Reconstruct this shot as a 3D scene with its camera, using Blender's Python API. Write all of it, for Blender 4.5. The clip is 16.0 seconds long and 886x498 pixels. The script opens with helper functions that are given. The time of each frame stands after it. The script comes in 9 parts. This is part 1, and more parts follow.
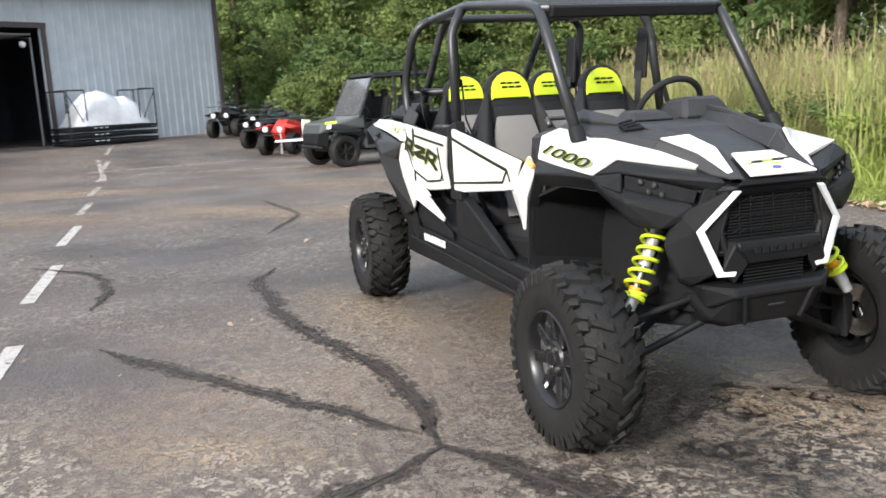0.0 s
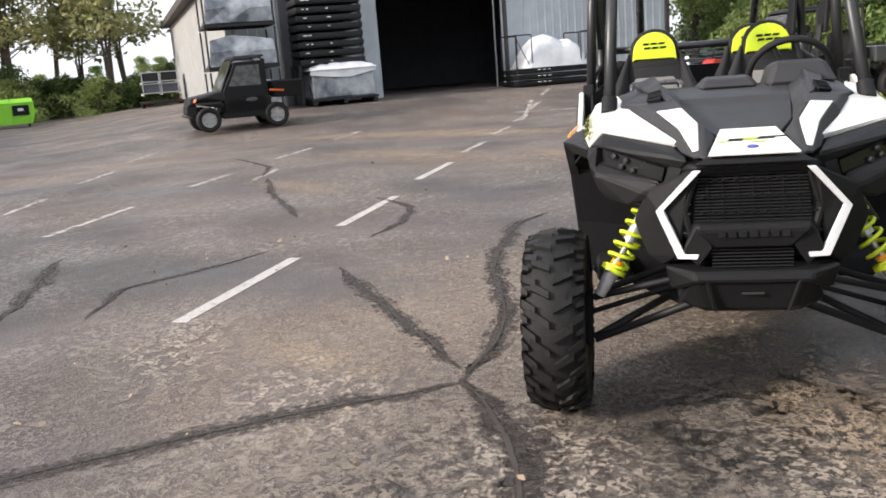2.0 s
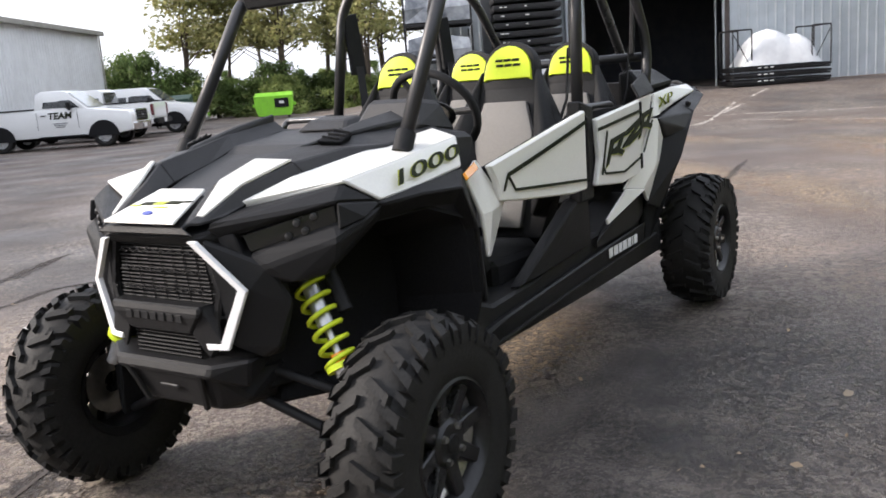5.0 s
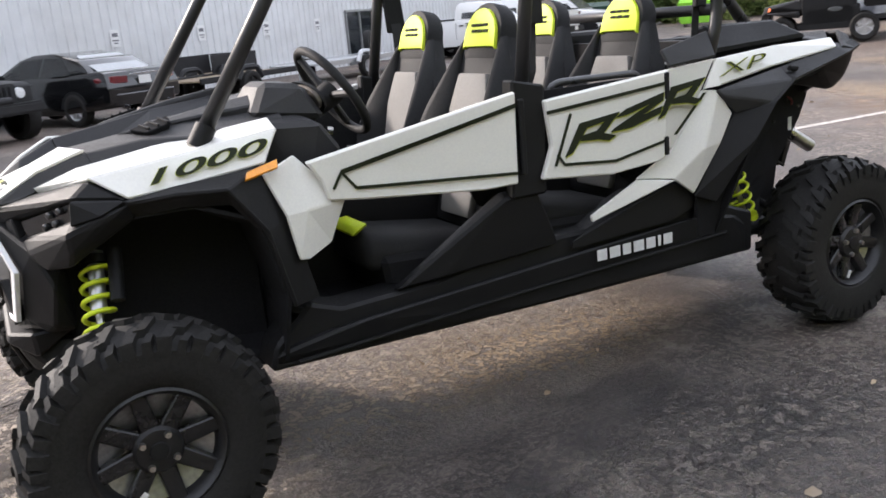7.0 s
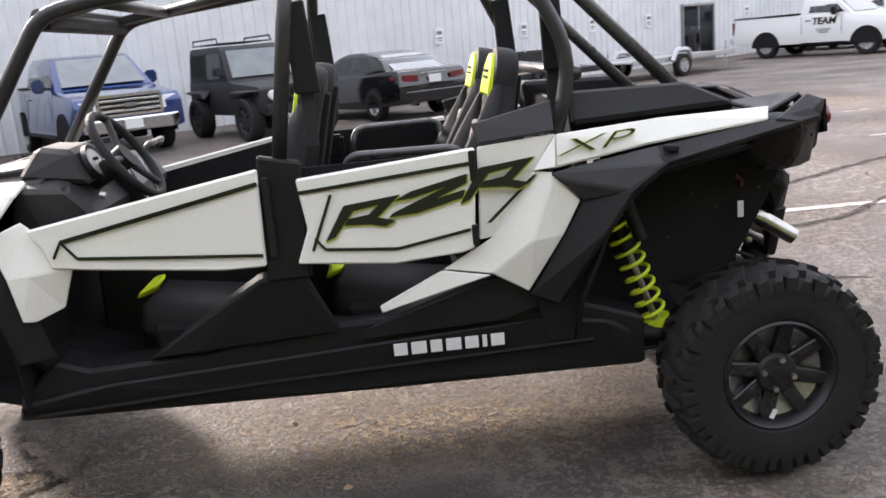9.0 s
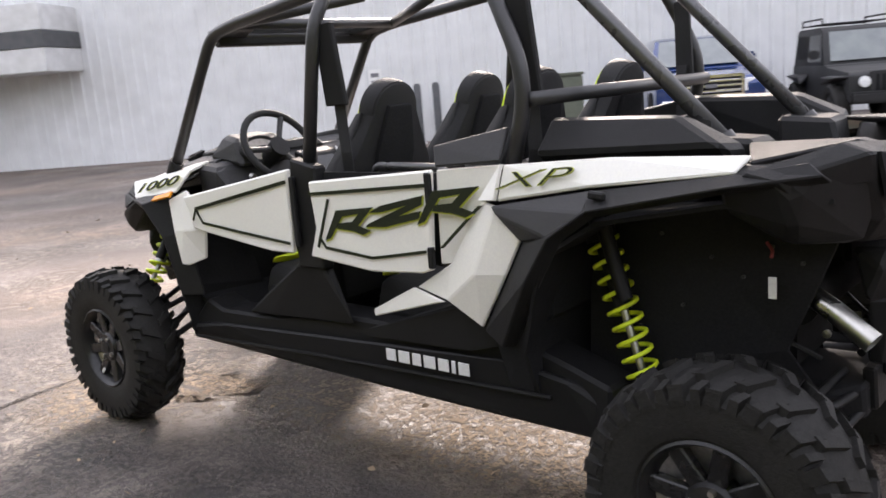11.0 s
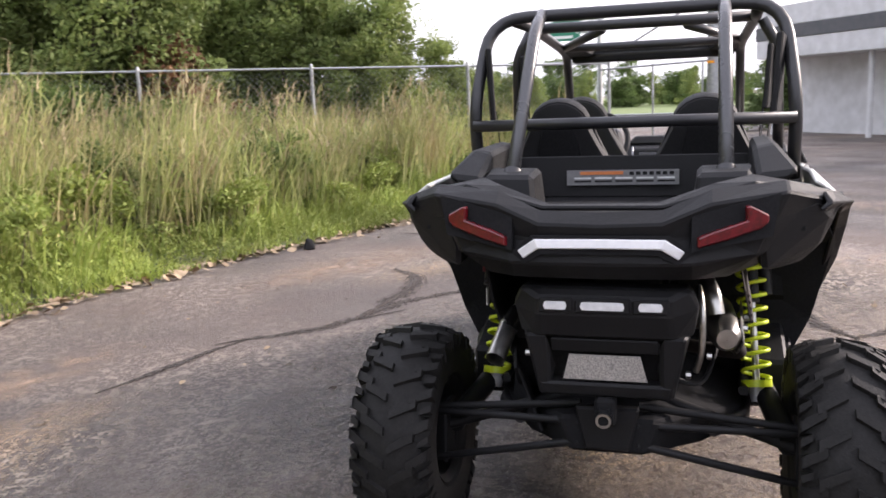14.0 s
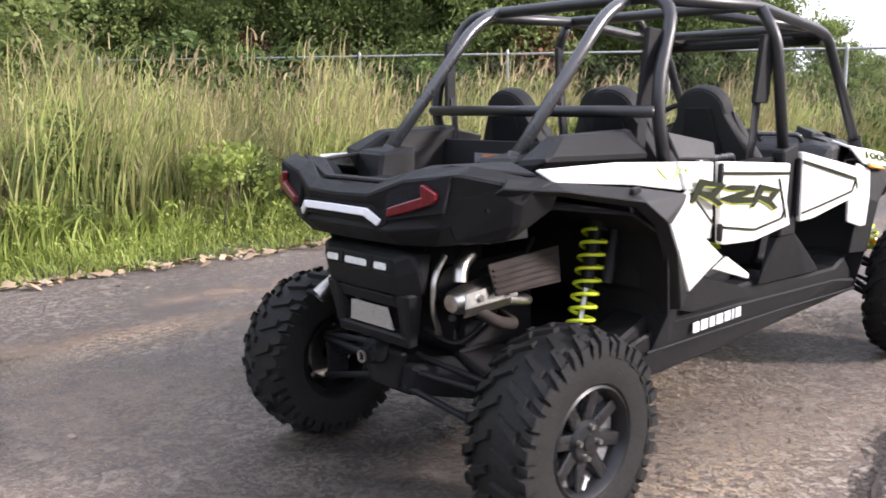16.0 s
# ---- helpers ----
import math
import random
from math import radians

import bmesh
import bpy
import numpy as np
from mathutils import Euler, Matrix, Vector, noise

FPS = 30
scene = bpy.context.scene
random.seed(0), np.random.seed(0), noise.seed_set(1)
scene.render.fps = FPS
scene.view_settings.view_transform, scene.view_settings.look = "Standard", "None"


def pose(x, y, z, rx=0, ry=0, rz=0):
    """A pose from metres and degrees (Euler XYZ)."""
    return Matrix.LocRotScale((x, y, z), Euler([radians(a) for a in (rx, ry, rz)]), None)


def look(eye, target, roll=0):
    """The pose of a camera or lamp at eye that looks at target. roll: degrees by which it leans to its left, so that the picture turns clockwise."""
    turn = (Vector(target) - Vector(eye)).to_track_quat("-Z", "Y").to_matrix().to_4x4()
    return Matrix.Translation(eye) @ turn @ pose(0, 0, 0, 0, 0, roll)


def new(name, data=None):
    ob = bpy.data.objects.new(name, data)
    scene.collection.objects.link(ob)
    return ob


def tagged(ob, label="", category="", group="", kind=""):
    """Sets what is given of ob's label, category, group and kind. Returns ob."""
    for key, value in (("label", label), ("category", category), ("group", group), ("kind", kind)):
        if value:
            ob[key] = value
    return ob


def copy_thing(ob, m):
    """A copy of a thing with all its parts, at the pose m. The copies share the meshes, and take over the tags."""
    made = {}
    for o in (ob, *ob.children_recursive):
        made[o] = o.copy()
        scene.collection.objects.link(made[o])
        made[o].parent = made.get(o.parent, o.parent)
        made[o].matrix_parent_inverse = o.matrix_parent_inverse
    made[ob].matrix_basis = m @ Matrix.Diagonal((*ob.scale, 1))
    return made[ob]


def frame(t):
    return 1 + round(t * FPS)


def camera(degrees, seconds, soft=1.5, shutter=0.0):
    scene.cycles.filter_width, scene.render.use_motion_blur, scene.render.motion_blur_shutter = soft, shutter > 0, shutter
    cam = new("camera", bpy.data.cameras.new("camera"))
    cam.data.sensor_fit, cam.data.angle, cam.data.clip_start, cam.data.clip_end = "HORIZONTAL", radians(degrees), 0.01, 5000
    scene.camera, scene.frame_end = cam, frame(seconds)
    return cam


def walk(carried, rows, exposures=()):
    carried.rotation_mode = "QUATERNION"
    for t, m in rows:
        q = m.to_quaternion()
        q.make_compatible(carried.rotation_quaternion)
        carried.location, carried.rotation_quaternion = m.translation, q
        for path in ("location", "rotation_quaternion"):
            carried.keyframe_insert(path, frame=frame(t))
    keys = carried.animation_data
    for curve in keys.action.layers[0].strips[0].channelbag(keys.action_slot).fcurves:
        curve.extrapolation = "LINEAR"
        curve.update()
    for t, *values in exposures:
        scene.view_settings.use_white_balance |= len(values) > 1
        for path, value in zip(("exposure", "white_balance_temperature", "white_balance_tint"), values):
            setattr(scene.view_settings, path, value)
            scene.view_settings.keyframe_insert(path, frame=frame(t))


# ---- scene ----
cam = camera(54.7, 16.0, 1.65, 0.2)
PATH = [
    (0, (4.337, -2.181, 1.377), (2.474, -1.546, 1.026), -3.0),
    (0.5, (4.509, -1.775, 1.357), (2.573, -1.414, 1.005), -3.4),
    (1, (4.65, -1.344, 1.36), (2.686, -1.296, 0.987), -3.8),
    (1.5, (4.744, -0.872, 1.382), (2.8, -1.103, 0.976), -4.2),
    (2, (4.832, -0.371, 1.414), (2.93, -0.826, 0.991), -4.5),
    (2.5, (4.732, 0.128, 1.392), (2.858, -0.418, 0.955), -4.7),
    (3, (4.61, 0.613, 1.403), (2.754, 0.015, 0.959), -4.5),
    (3.5, (4.396, 1.011, 1.402), (2.569, 0.333, 0.954), -4.3),
    (4, (4.1, 1.353, 1.407), (2.297, 0.611, 0.961), -3.9),
    (4.5, (3.776, 1.702, 1.397), (2.044, 0.79, 0.984), -4.1),
    (5, (3.384, 2.01, 1.374), (1.727, 0.959, 0.984), -4.4),
    (7.5, (1.285, 3.237, 1.5), (0.578, 1.443, 0.969), -5.4),
    (8, (0.773, 3.268, 1.525), (0.202, 1.421, 1.012), -5.3),
    (8.5, (0.261, 3.342, 1.53), (-0.108, 1.437, 1.044), -5.3),
    (9, (-0.267, 3.377, 1.541), (-0.366, 1.435, 1.073), -5.3),
    (9.5, (-0.815, 3.407, 1.526), (-0.57, 1.472, 1.083), -5.3),
    (10, (-1.322, 3.303, 1.512), (-0.718, 1.443, 1.094), -5.1),
    (12.5, (-3.597, 1.283, 1.454), (-1.694, 0.779, 1.102), -3.6),
    (13, (-3.917, 0.83, 1.464), (-1.953, 0.665, 1.123), -2.9),
    (13.5, (-4.166, 0.302, 1.486), (-2.206, 0.512, 1.145), -2.7),
    (14, (-4.234, -0.266, 1.512), (-2.348, 0.306, 1.171), -2.3),
    (14.5, (-4.221, -0.851, 1.499), (-2.472, 0.06, 1.165), -1.6),
    (15, (-4.059, -1.359, 1.464), (-2.508, -0.141, 1.134), -0.9),
    (15.5, (-3.805, -1.897, 1.481), (-2.44, -0.476, 1.138), -0.9),
    (16, (-3.572, -2.391, 1.48), (-2.243, -0.94, 1.124), -0.9),
]
EXPOSURES = [(0, 0.92, 6000, 9), (1, 0.89, 6150, 11), (2.5, 0.82, 6350, 13), (3.5, 0.94, 6350, 14), (5, 1.00, 6250, 14), (7.5, 1.30, 6250, 16), (9, 1.42, 6400, 17), (9.5, 1.51, 6400, 17), (10, 1.59, 6500, 18), (12.5, 1.16, 6550, 19), (13.5, 1.16, 6450, 20), (14, 1.20, 6350, 21), (15, 1.46, 6300, 19), (16, 1.24, 6050, 19)]
walk(cam, [(t, look(eye, target, roll)) for t, eye, target, roll in PATH], EXPOSURES)

# hazy bright sky, low sun over the open side of the lot
SUN_AZ, SUN_EL = 305.0, 23.5
world = bpy.data.worlds.new("sky")
scene.world = world
world.use_nodes = True
wn, wl = world.node_tree.nodes, world.node_tree.links
sky = wn.new("ShaderNodeTexSky")
sky.sky_type, sky.sun_disc = "NISHITA", False
sky.sun_elevation, sky.sun_rotation = radians(SUN_EL), radians(90 - SUN_AZ)
sky.dust_density, sky.air_density, sky.altitude = 6.0, 1.6, 200
haze = wn.new("ShaderNodeMix")
haze.data_type, haze.blend_type = "RGBA", "MIX"
haze.inputs[0].default_value = 0.62
haze.inputs[7].default_value = (10.3, 10.7, 11.4, 1)
wl.new(sky.outputs[0], haze.inputs[6])
wl.new(haze.outputs[2], wn["Background"].inputs[0])
wn["Background"].inputs[1].default_value = 0.106
sun = new("sun", bpy.data.lights.new("sun", "SUN"))
sun.data.energy, sun.data.angle, sun.data.color = 3.0, radians(8.0), (1.0, 0.92, 0.82)
sa, se = radians(SUN_AZ), radians(SUN_EL)
sun.matrix_world = look((0, 0, 0), (-math.cos(sa) * math.cos(se), -math.sin(sa) * math.cos(se), -math.sin(se)))
sun.location = (30, -60, 40)


# ---- material helpers ----
def nodes_of(name):
    m = bpy.data.materials.new(name)
    m.use_nodes = True
    nt = m.node_tree
    return m, nt, nt.nodes["Principled BSDF"]


def noise_fac(nt, scale, detail=4.0, lo=0.35, hi=0.65, coord="Object", stretch=None):
    tc = nt.nodes.new("ShaderNodeTexCoord")
    n = nt.nodes.new("ShaderNodeTexNoise")
    n.inputs["Scale"].default_value, n.inputs["Detail"].default_value = scale, detail
    src = tc.outputs[coord]
    if stretch:
        mp = nt.nodes.new("ShaderNodeMapping")
        mp.inputs["Scale"].default_value = stretch
        nt.links.new(src, mp.inputs[0])
        src = mp.outputs[0]
    nt.links.new(src, n.inputs["Vector"])
    r = nt.nodes.new("ShaderNodeMapRange")
    r.inputs[1].default_value, r.inputs[2].default_value = lo, hi
    nt.links.new(n.outputs["Fac"], r.inputs[0])
    return r.outputs[0]


def mixed(nt, fac, a, b):
    """A colour between a and b; each a colour or a socket."""
    mx = nt.nodes.new("ShaderNodeMix")
    mx.data_type = "RGBA"
    if isinstance(fac, (int, float)):
        mx.inputs[0].default_value = fac
    else:
        nt.links.new(fac, mx.inputs[0])
    for slot, c in ((6, a), (7, b)):
        if isinstance(c, tuple):
            mx.inputs[slot].default_value = (*c, 1)
        else:
            nt.links.new(c, mx.inputs[slot])
    return mx.outputs[2]


def math_node(nt, op, a, b):
    n = nt.nodes.new("ShaderNodeMath")
    n.operation = op
    for i, v in enumerate((a, b)):
        if isinstance(v, (int, float)):
            n.inputs[i].default_value = v
        else:
            nt.links.new(v, n.inputs[i])
    return n.outputs[0]


def bumped(nt, bsdf, height, strength, distance=0.01):
    b = nt.nodes.new("ShaderNodeBump")
    b.inputs["Strength"].default_value, b.inputs["Distance"].default_value = strength, distance
    nt.links.new(height, b.inputs["Height"])
    nt.links.new(b.outputs[0], bsdf.inputs["Normal"])


def surface(name, c, c2=None, rough=0.5, metal=0.0, grain=60.0, large=3.0, bump=0.15, spec=0.5, coat=0.0, coord="Object", dirt=None, dirt_amount=0.3, rough2=None, transmission=0.0, island=False):
    """A surface with fine grain, a slow variation, wear in the gloss and a little relief."""
    m, nt, b = nodes_of(name)
    c2 = c2 or tuple(min(1, v * 0.8) for v in c)
    col = mixed(nt, noise_fac(nt, grain, coord=coord), c, c2)
    slow = noise_fac(nt, large, 6, 0.3, 0.75, coord=coord)
    if dirt:
        col = mixed(nt, math_node(nt, "MULTIPLY", slow, dirt_amount), col, dirt)
    if island:
        g = nt.nodes.new("ShaderNodeNewGeometry")
        hv = nt.nodes.new("ShaderNodeHueSaturation")
        k = nt.nodes.new("ShaderNodeMapRange")
        k.inputs[3].default_value, k.inputs[4].default_value = 0.6, 1.35
        nt.links.new(g.outputs["Random Per Island"], k.inputs[0])
        nt.links.new(k.outputs[0], hv.inputs["Value"])
        nt.links.new(col, hv.inputs["Color"])
        col = hv.outputs[0]
    nt.links.new(col, b.inputs["Base Color"])
    rr = nt.nodes.new("ShaderNodeMapRange")
    rr.inputs[3].default_value = rough
    rr.inputs[4].default_value = rough2 if rough2 is not None else min(1, rough * 1.25 + 0.03)
    nt.links.new(slow, rr.inputs[0])
    nt.links.new(rr.outputs[0], b.inputs["Roughness"])
    b.inputs["Metallic"].default_value = metal
    b.inputs["Specular IOR Level"].default_value = spec
    b.inputs["Coat Weight"].default_value = coat
    b.inputs["Coat Roughness"].default_value = 0.06
    b.inputs["Transmission Weight"].default_value = transmission
    if bump:
        bumped(nt, b, noise_fac(nt, grain * 1.7, 3, 0.2, 0.8, coord=coord), bump, 0.004)
    return m


def asphalt():
    m, nt, b = nodes_of("worn asphalt")
    fine = noise_fac(nt, 46, 3, 0.40, 0.62)
    base = mixed(nt, fine, (0.037, 0.031, 0.029), (0.080, 0.067, 0.061))
    # patches worn smooth and reddish brown, patches still coarse and dark
    slow = noise_fac(nt, 0.28, 5, 0.38, 0.64)
    base = mixed(nt, math_node(nt, "MULTIPLY", slow, 0.70), base, (0.140, 0.098, 0.077))
    # bare stone where the binder has gone, in ragged fields
    field = noise_fac(nt, 0.62, 5, 0.40, 0.60)
    chips = noise_fac(nt, 30, 6, 0.515, 0.575)
    flakes = noise_fac(nt, 12.0, 8, 0.54, 0.60)
    chipmask = math_node(nt, "MULTIPLY", math_node(nt, "MAXIMUM", chips, flakes), math_node(nt, "ADD", math_node(nt, "MULTIPLY", field, 0.80), 0.10))
    tone = mixed(nt, noise_fac(nt, 60, 2, 0.3, 0.7), (0.19, 0.155, 0.125), (0.34, 0.29, 0.235))
    base = mixed(nt, chipmask, base, tone)
    stones = noise_fac(nt, 120, 2, 0.56, 0.66)
    base = mixed(nt, math_node(nt, "MULTIPLY", stones, 0.35), base, (0.33, 0.30, 0.27))
    pits = noise_fac(nt, 30, 4, 0.60, 0.66)
    base = mixed(nt, math_node(nt, "MULTIPLY", pits, 0.6), base, (0.020, 0.017, 0.016))
    # drifts of tan dust
    dust = math_node(nt, "MULTIPLY", noise_fac(nt, 0.36, 7, 0.55, 0.72, stretch=(1, 0.7, 1)), noise_fac(nt, 6, 5, 0.3, 0.6))
    base = mixed(nt, math_node(nt, "MULTIPLY", dust, 0.60), base, (0.32, 0.225, 0.155))
    nt.links.new(base, b.inputs["Base Color"])
    wet = noise_fac(nt, 0.8, 5, 0.35, 0.7)
    rr = nt.nodes.new("ShaderNodeMapRange")
    rr.inputs[3].default_value, rr.inputs[4].default_value = 0.50, 0.85
    nt.links.new(wet, rr.inputs[0])
    nt.links.new(rr.outputs[0], b.inputs["Roughness"])
    h = math_node(nt, "SUBTRACT", math_node(nt, "ADD", math_node(nt, "MULTIPLY", fine, 0.5), math_node(nt, "ADD", stones, chipmask)), pits)
    bumped(nt, b, h, 0.7, 0.008)
    return m


def leafy(name, cols, grain=9.0, trans=0.25, rough=0.6, dry=None):
    """Foliage: each blade or leaf its own tone, in stands that differ; dry: the tone of withered stands."""
    m, nt, b = nodes_of(name)
    g = nt.nodes.new("ShaderNodeNewGeometry")
    ramp = nt.nodes.new("ShaderNodeValToRGB")
    els = ramp.color_ramp.elements
    while len(els) < len(cols):
        els.new(0.5)
    for i, c in enumerate(cols):
        els[i].position, els[i].color = i / max(1, len(cols) - 1), (*c, 1)
    nt.links.new(g.outputs["Random Per Island"], ramp.inputs[0])
    col = mixed(nt, noise_fac(nt, grain, 3), ramp.outputs[0], cols[0])
    if dry:
        col = mixed(nt, math_node(nt, "MULTIPLY", noise_fac(nt, 0.9, 4, 0.47, 0.64), 0.65), col, dry)
    patch = noise_fac(nt, 0.7, 4, 0.36, 0.64)
    hv = nt.nodes.new("ShaderNodeHueSaturation")
    k = nt.nodes.new("ShaderNodeMapRange")
    k.inputs[3].default_value, k.inputs[4].default_value = 0.65, 1.35
    nt.links.new(patch, k.inputs[0])
    nt.links.new(k.outputs[0], hv.inputs["Value"])
    nt.links.new(col, hv.inputs["Color"])
    nt.links.new(hv.outputs[0], b.inputs["Base Color"])
    b.inputs["Roughness"].default_value = rough
    b.inputs["Specular IOR Level"].default_value = 0.3
    if trans:
        tr = nt.nodes.new("ShaderNodeBsdfTranslucent")
        mx = nt.nodes.new("ShaderNodeMixShader")
        mx.inputs[0].default_value = trans
        nt.links.new(hv.outputs[0], tr.inputs[0])
        nt.links.new(b.outputs[0], mx.inputs[1])
        nt.links.new(tr.outputs[0], mx.inputs[2])
        nt.links.new(mx.outputs[0], nt.nodes["Material Output"].inputs[0])
    return m


def glass(name, tint=(0.75, 0.82, 0.82), rough=0.02, solid=0.35):
    """Tinted glazing: part clear, part mirror."""
    m, nt, b = nodes_of(name)
    tr = nt.nodes.new("ShaderNodeBsdfTransparent")
    tr.inputs[0].default_value = (*tint, 1)
    mx = nt.nodes.new("ShaderNodeMixShader")
    mx.inputs[0].default_value = solid
    b.inputs["Base Color"].default_value = (0.02, 0.025, 0.03, 1)
    b.inputs["Roughness"].default_value = rough
    nt.links.new(tr.outputs[0], mx.inputs[1])
    nt.links.new(b.outputs[0], mx.inputs[2])
    nt.links.new(mx.outputs[0], nt.nodes["Material Output"].inputs[0])
    return m


ASPHALT = asphalt()
TAR = surface("tar crack", (0.026, 0.020, 0.017), (0.046, 0.036, 0.030), 0.75, grain=40, large=2, bump=0.4, dirt=(0.09, 0.07, 0.055), dirt_amount=0.5)
SOIL = surface("grassy soil", (0.075, 0.065, 0.03), (0.05, 0.075, 0.02), 0.95, grain=14, large=1.5, bump=0.8)
LAWN = surface("mown lawn", (0.10, 0.15, 0.04), (0.15, 0.19, 0.07), 0.95, grain=5, large=0.2, bump=0.5)
SIDING = surface("grey ribbed steel siding", (0.70, 0.71, 0.72), (0.63, 0.64, 0.65), 0.55, grain=2, large=0.6, bump=0.05, dirt=(0.40, 0.39, 0.37), dirt_amount=0.3)
SIDING_BLUE = surface("blue-grey ribbed steel siding", (0.50, 0.54, 0.57), (0.44, 0.48, 0.51), 0.5, grain=2, large=0.5, bump=0.05, dirt=(0.25, 0.25, 0.25), dirt_amount=0.3)
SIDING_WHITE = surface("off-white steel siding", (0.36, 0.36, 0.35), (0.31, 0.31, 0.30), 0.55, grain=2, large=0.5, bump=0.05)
TRIM_DARK = surface("dark brown steel trim", (0.055, 0.045, 0.042), (0.07, 0.055, 0.05), 0.6, grain=6, bump=0.1)
FASCIA_DARK = surface("dark fascia band", (0.06, 0.065, 0.07), (0.08, 0.08, 0.085), 0.5, grain=5, bump=0.05)
FASCIA_PALE = surface("pale fascia panel", (0.62, 0.62, 0.62), (0.55, 0.55, 0.55), 0.5, grain=3, bump=0.05, dirt=(0.4, 0.4, 0.38))
ROOF = surface("weathered roof edge", (0.30, 0.29, 0.25), (0.22, 0.21, 0.19), 0.7, grain=6, bump=0.2)
# the dimness of closed rooms is put into this dark colour
INSIDE = surface("interior with dimness painted in", (0.10, 0.105, 0.12), (0.08, 0.085, 0.10), 0.9, grain=3, bump=0.0)
GALV = surface("galvanised steel", (0.42, 0.43, 0.43), (0.32, 0.33, 0.33), 0.45, 0.8, grain=20, bump=0.1)
BARK = surface("grey-brown bark", (0.10, 0.078, 0.058), (0.05, 0.04, 0.03), 0.95, grain=18, large=2, bump=0.9)
REED = leafy("reed blades", ((0.24, 0.285, 0.085), (0.36, 0.385, 0.13), (0.45, 0.41, 0.20), (0.12, 0.155, 0.05)), trans=0.32, dry=(0.42, 0.31, 0.18))
REED_DRY = leafy("dry reed tops", ((0.36, 0.30, 0.17), (0.45, 0.37, 0.23), (0.27, 0.21, 0.13), (0.33, 0.22, 0.15)), trans=0.35)
WEED = leafy("fresh weeds", ((0.22, 0.28, 0.06), (0.32, 0.365, 0.085), (0.17, 0.225, 0.05), (0.40, 0.40, 0.13)), trans=0.28)
WEED_DARK = leafy("dark leafy weeds", ((0.11, 0.155, 0.048), (0.16, 0.215, 0.065), (0.22, 0.26, 0.085), (0.13, 0.18, 0.052)), trans=0.45)
LEAF_DARK = leafy("dark tree leaves", ((0.085, 0.135, 0.040), (0.13, 0.19, 0.055), (0.18, 0.235, 0.075), (0.10, 0.155, 0.046)), trans=0.42)
LEAF_MID = leafy("tree leaves", ((0.16, 0.215, 0.065), (0.23, 0.285, 0.09), (0.30, 0.335, 0.12), (0.17, 0.23, 0.068)), trans=0.45)
LEAF_PALE = leafy("autumn-pale leaves", ((0.24, 0.25, 0.10), (0.33, 0.31, 0.14), (0.37, 0.32, 0.15), (0.19, 0.215, 0.08)), trans=0.5)
LEAF_RED = leafy("rusty leaves", ((0.19, 0.085, 0.045), (0.24, 0.13, 0.065), (0.13, 0.075, 0.035), (0.16, 0.17, 0.06)))
LITTER = leafy("fallen leaves", ((0.30, 0.22, 0.14), (0.40, 0.31, 0.21), (0.21, 0.145, 0.09), (0.37, 0.31, 0.24)), trans=0.0, rough=0.8)


# ---- mesh helpers ----
def linked(name, bm, material, smooth=None):
    me = bpy.data.meshes.new(name)
    bm.normal_update()
    bm.to_mesh(me)
    bm.free()
    if smooth is not None:
        me.shade_smooth() if smooth is True else me.set_sharp_from_angle(angle=radians(smooth))
        if smooth is not True:
            for p in me.polygons:
                p.use_smooth = True
    me.materials.append(material)
    return new(name, me)


def part(name, bm, material, parent, label="", smooth=None):
    ob = linked(name, bm, material, smooth)
    ob.parent = parent
    return tagged(ob, label)


def thing(name, label, category, m=None, group="", kind=""):
    ob = new(name)
    ob.empty_display_size = 0.1
    if m is not None:
        ob.matrix_basis = m
    return tagged(ob, label, category, group, kind)


def solid(name, bm, material, label, category, kind="", group="", smooth=None):
    return tagged(linked(name, bm, material, smooth), label, category, group, kind)


def soften(bm, offset=0.006, angle=22, segments=1):
    bm.normal_update()
    es = [e for e in bm.edges if len(e.link_faces) == 2 and e.calc_face_angle(0) > radians(angle)]
    if es:
        bmesh.ops.bevel(bm, geom=es, offset=offset, segments=segments, profile=0.6, affect="EDGES", clamp_overlap=True)
    return bm


def join(*bms):
    """Several bmeshes as one."""
    out = bms[0]
    for b in bms[1:]:
        me = bpy.data.meshes.new("tmp")
        b.to_mesh(me)
        b.free()
        out.from_mesh(me)
        bpy.data.meshes.remove(me)
    return out


def moved(bm, m):
    bmesh.ops.transform(bm, matrix=m, verts=bm.verts)
    if m.determinant() < 0:
        bmesh.ops.reverse_faces(bm, faces=bm.faces)
    return bm


MIRROR = Matrix.Diagonal((1, -1, 1, 1))


def block(sx, sy, sz, x=0, y=0, z=0, bevel=0.0, rx=0, ry=0, rz=0):
    """A block with eased edges, centred at x, y, z."""
    bm = bmesh.new()
    bmesh.ops.create_cube(bm, size=1)
    bmesh.ops.scale(bm, vec=(sx, sy, sz), verts=bm.verts)
    if bevel:
        bmesh.ops.bevel(bm, geom=list(bm.edges), offset=bevel, segments=2 if bevel > 0.01 else 1, affect="EDGES", clamp_overlap=True)
    return moved(bm, pose(x, y, z, rx, ry, rz))


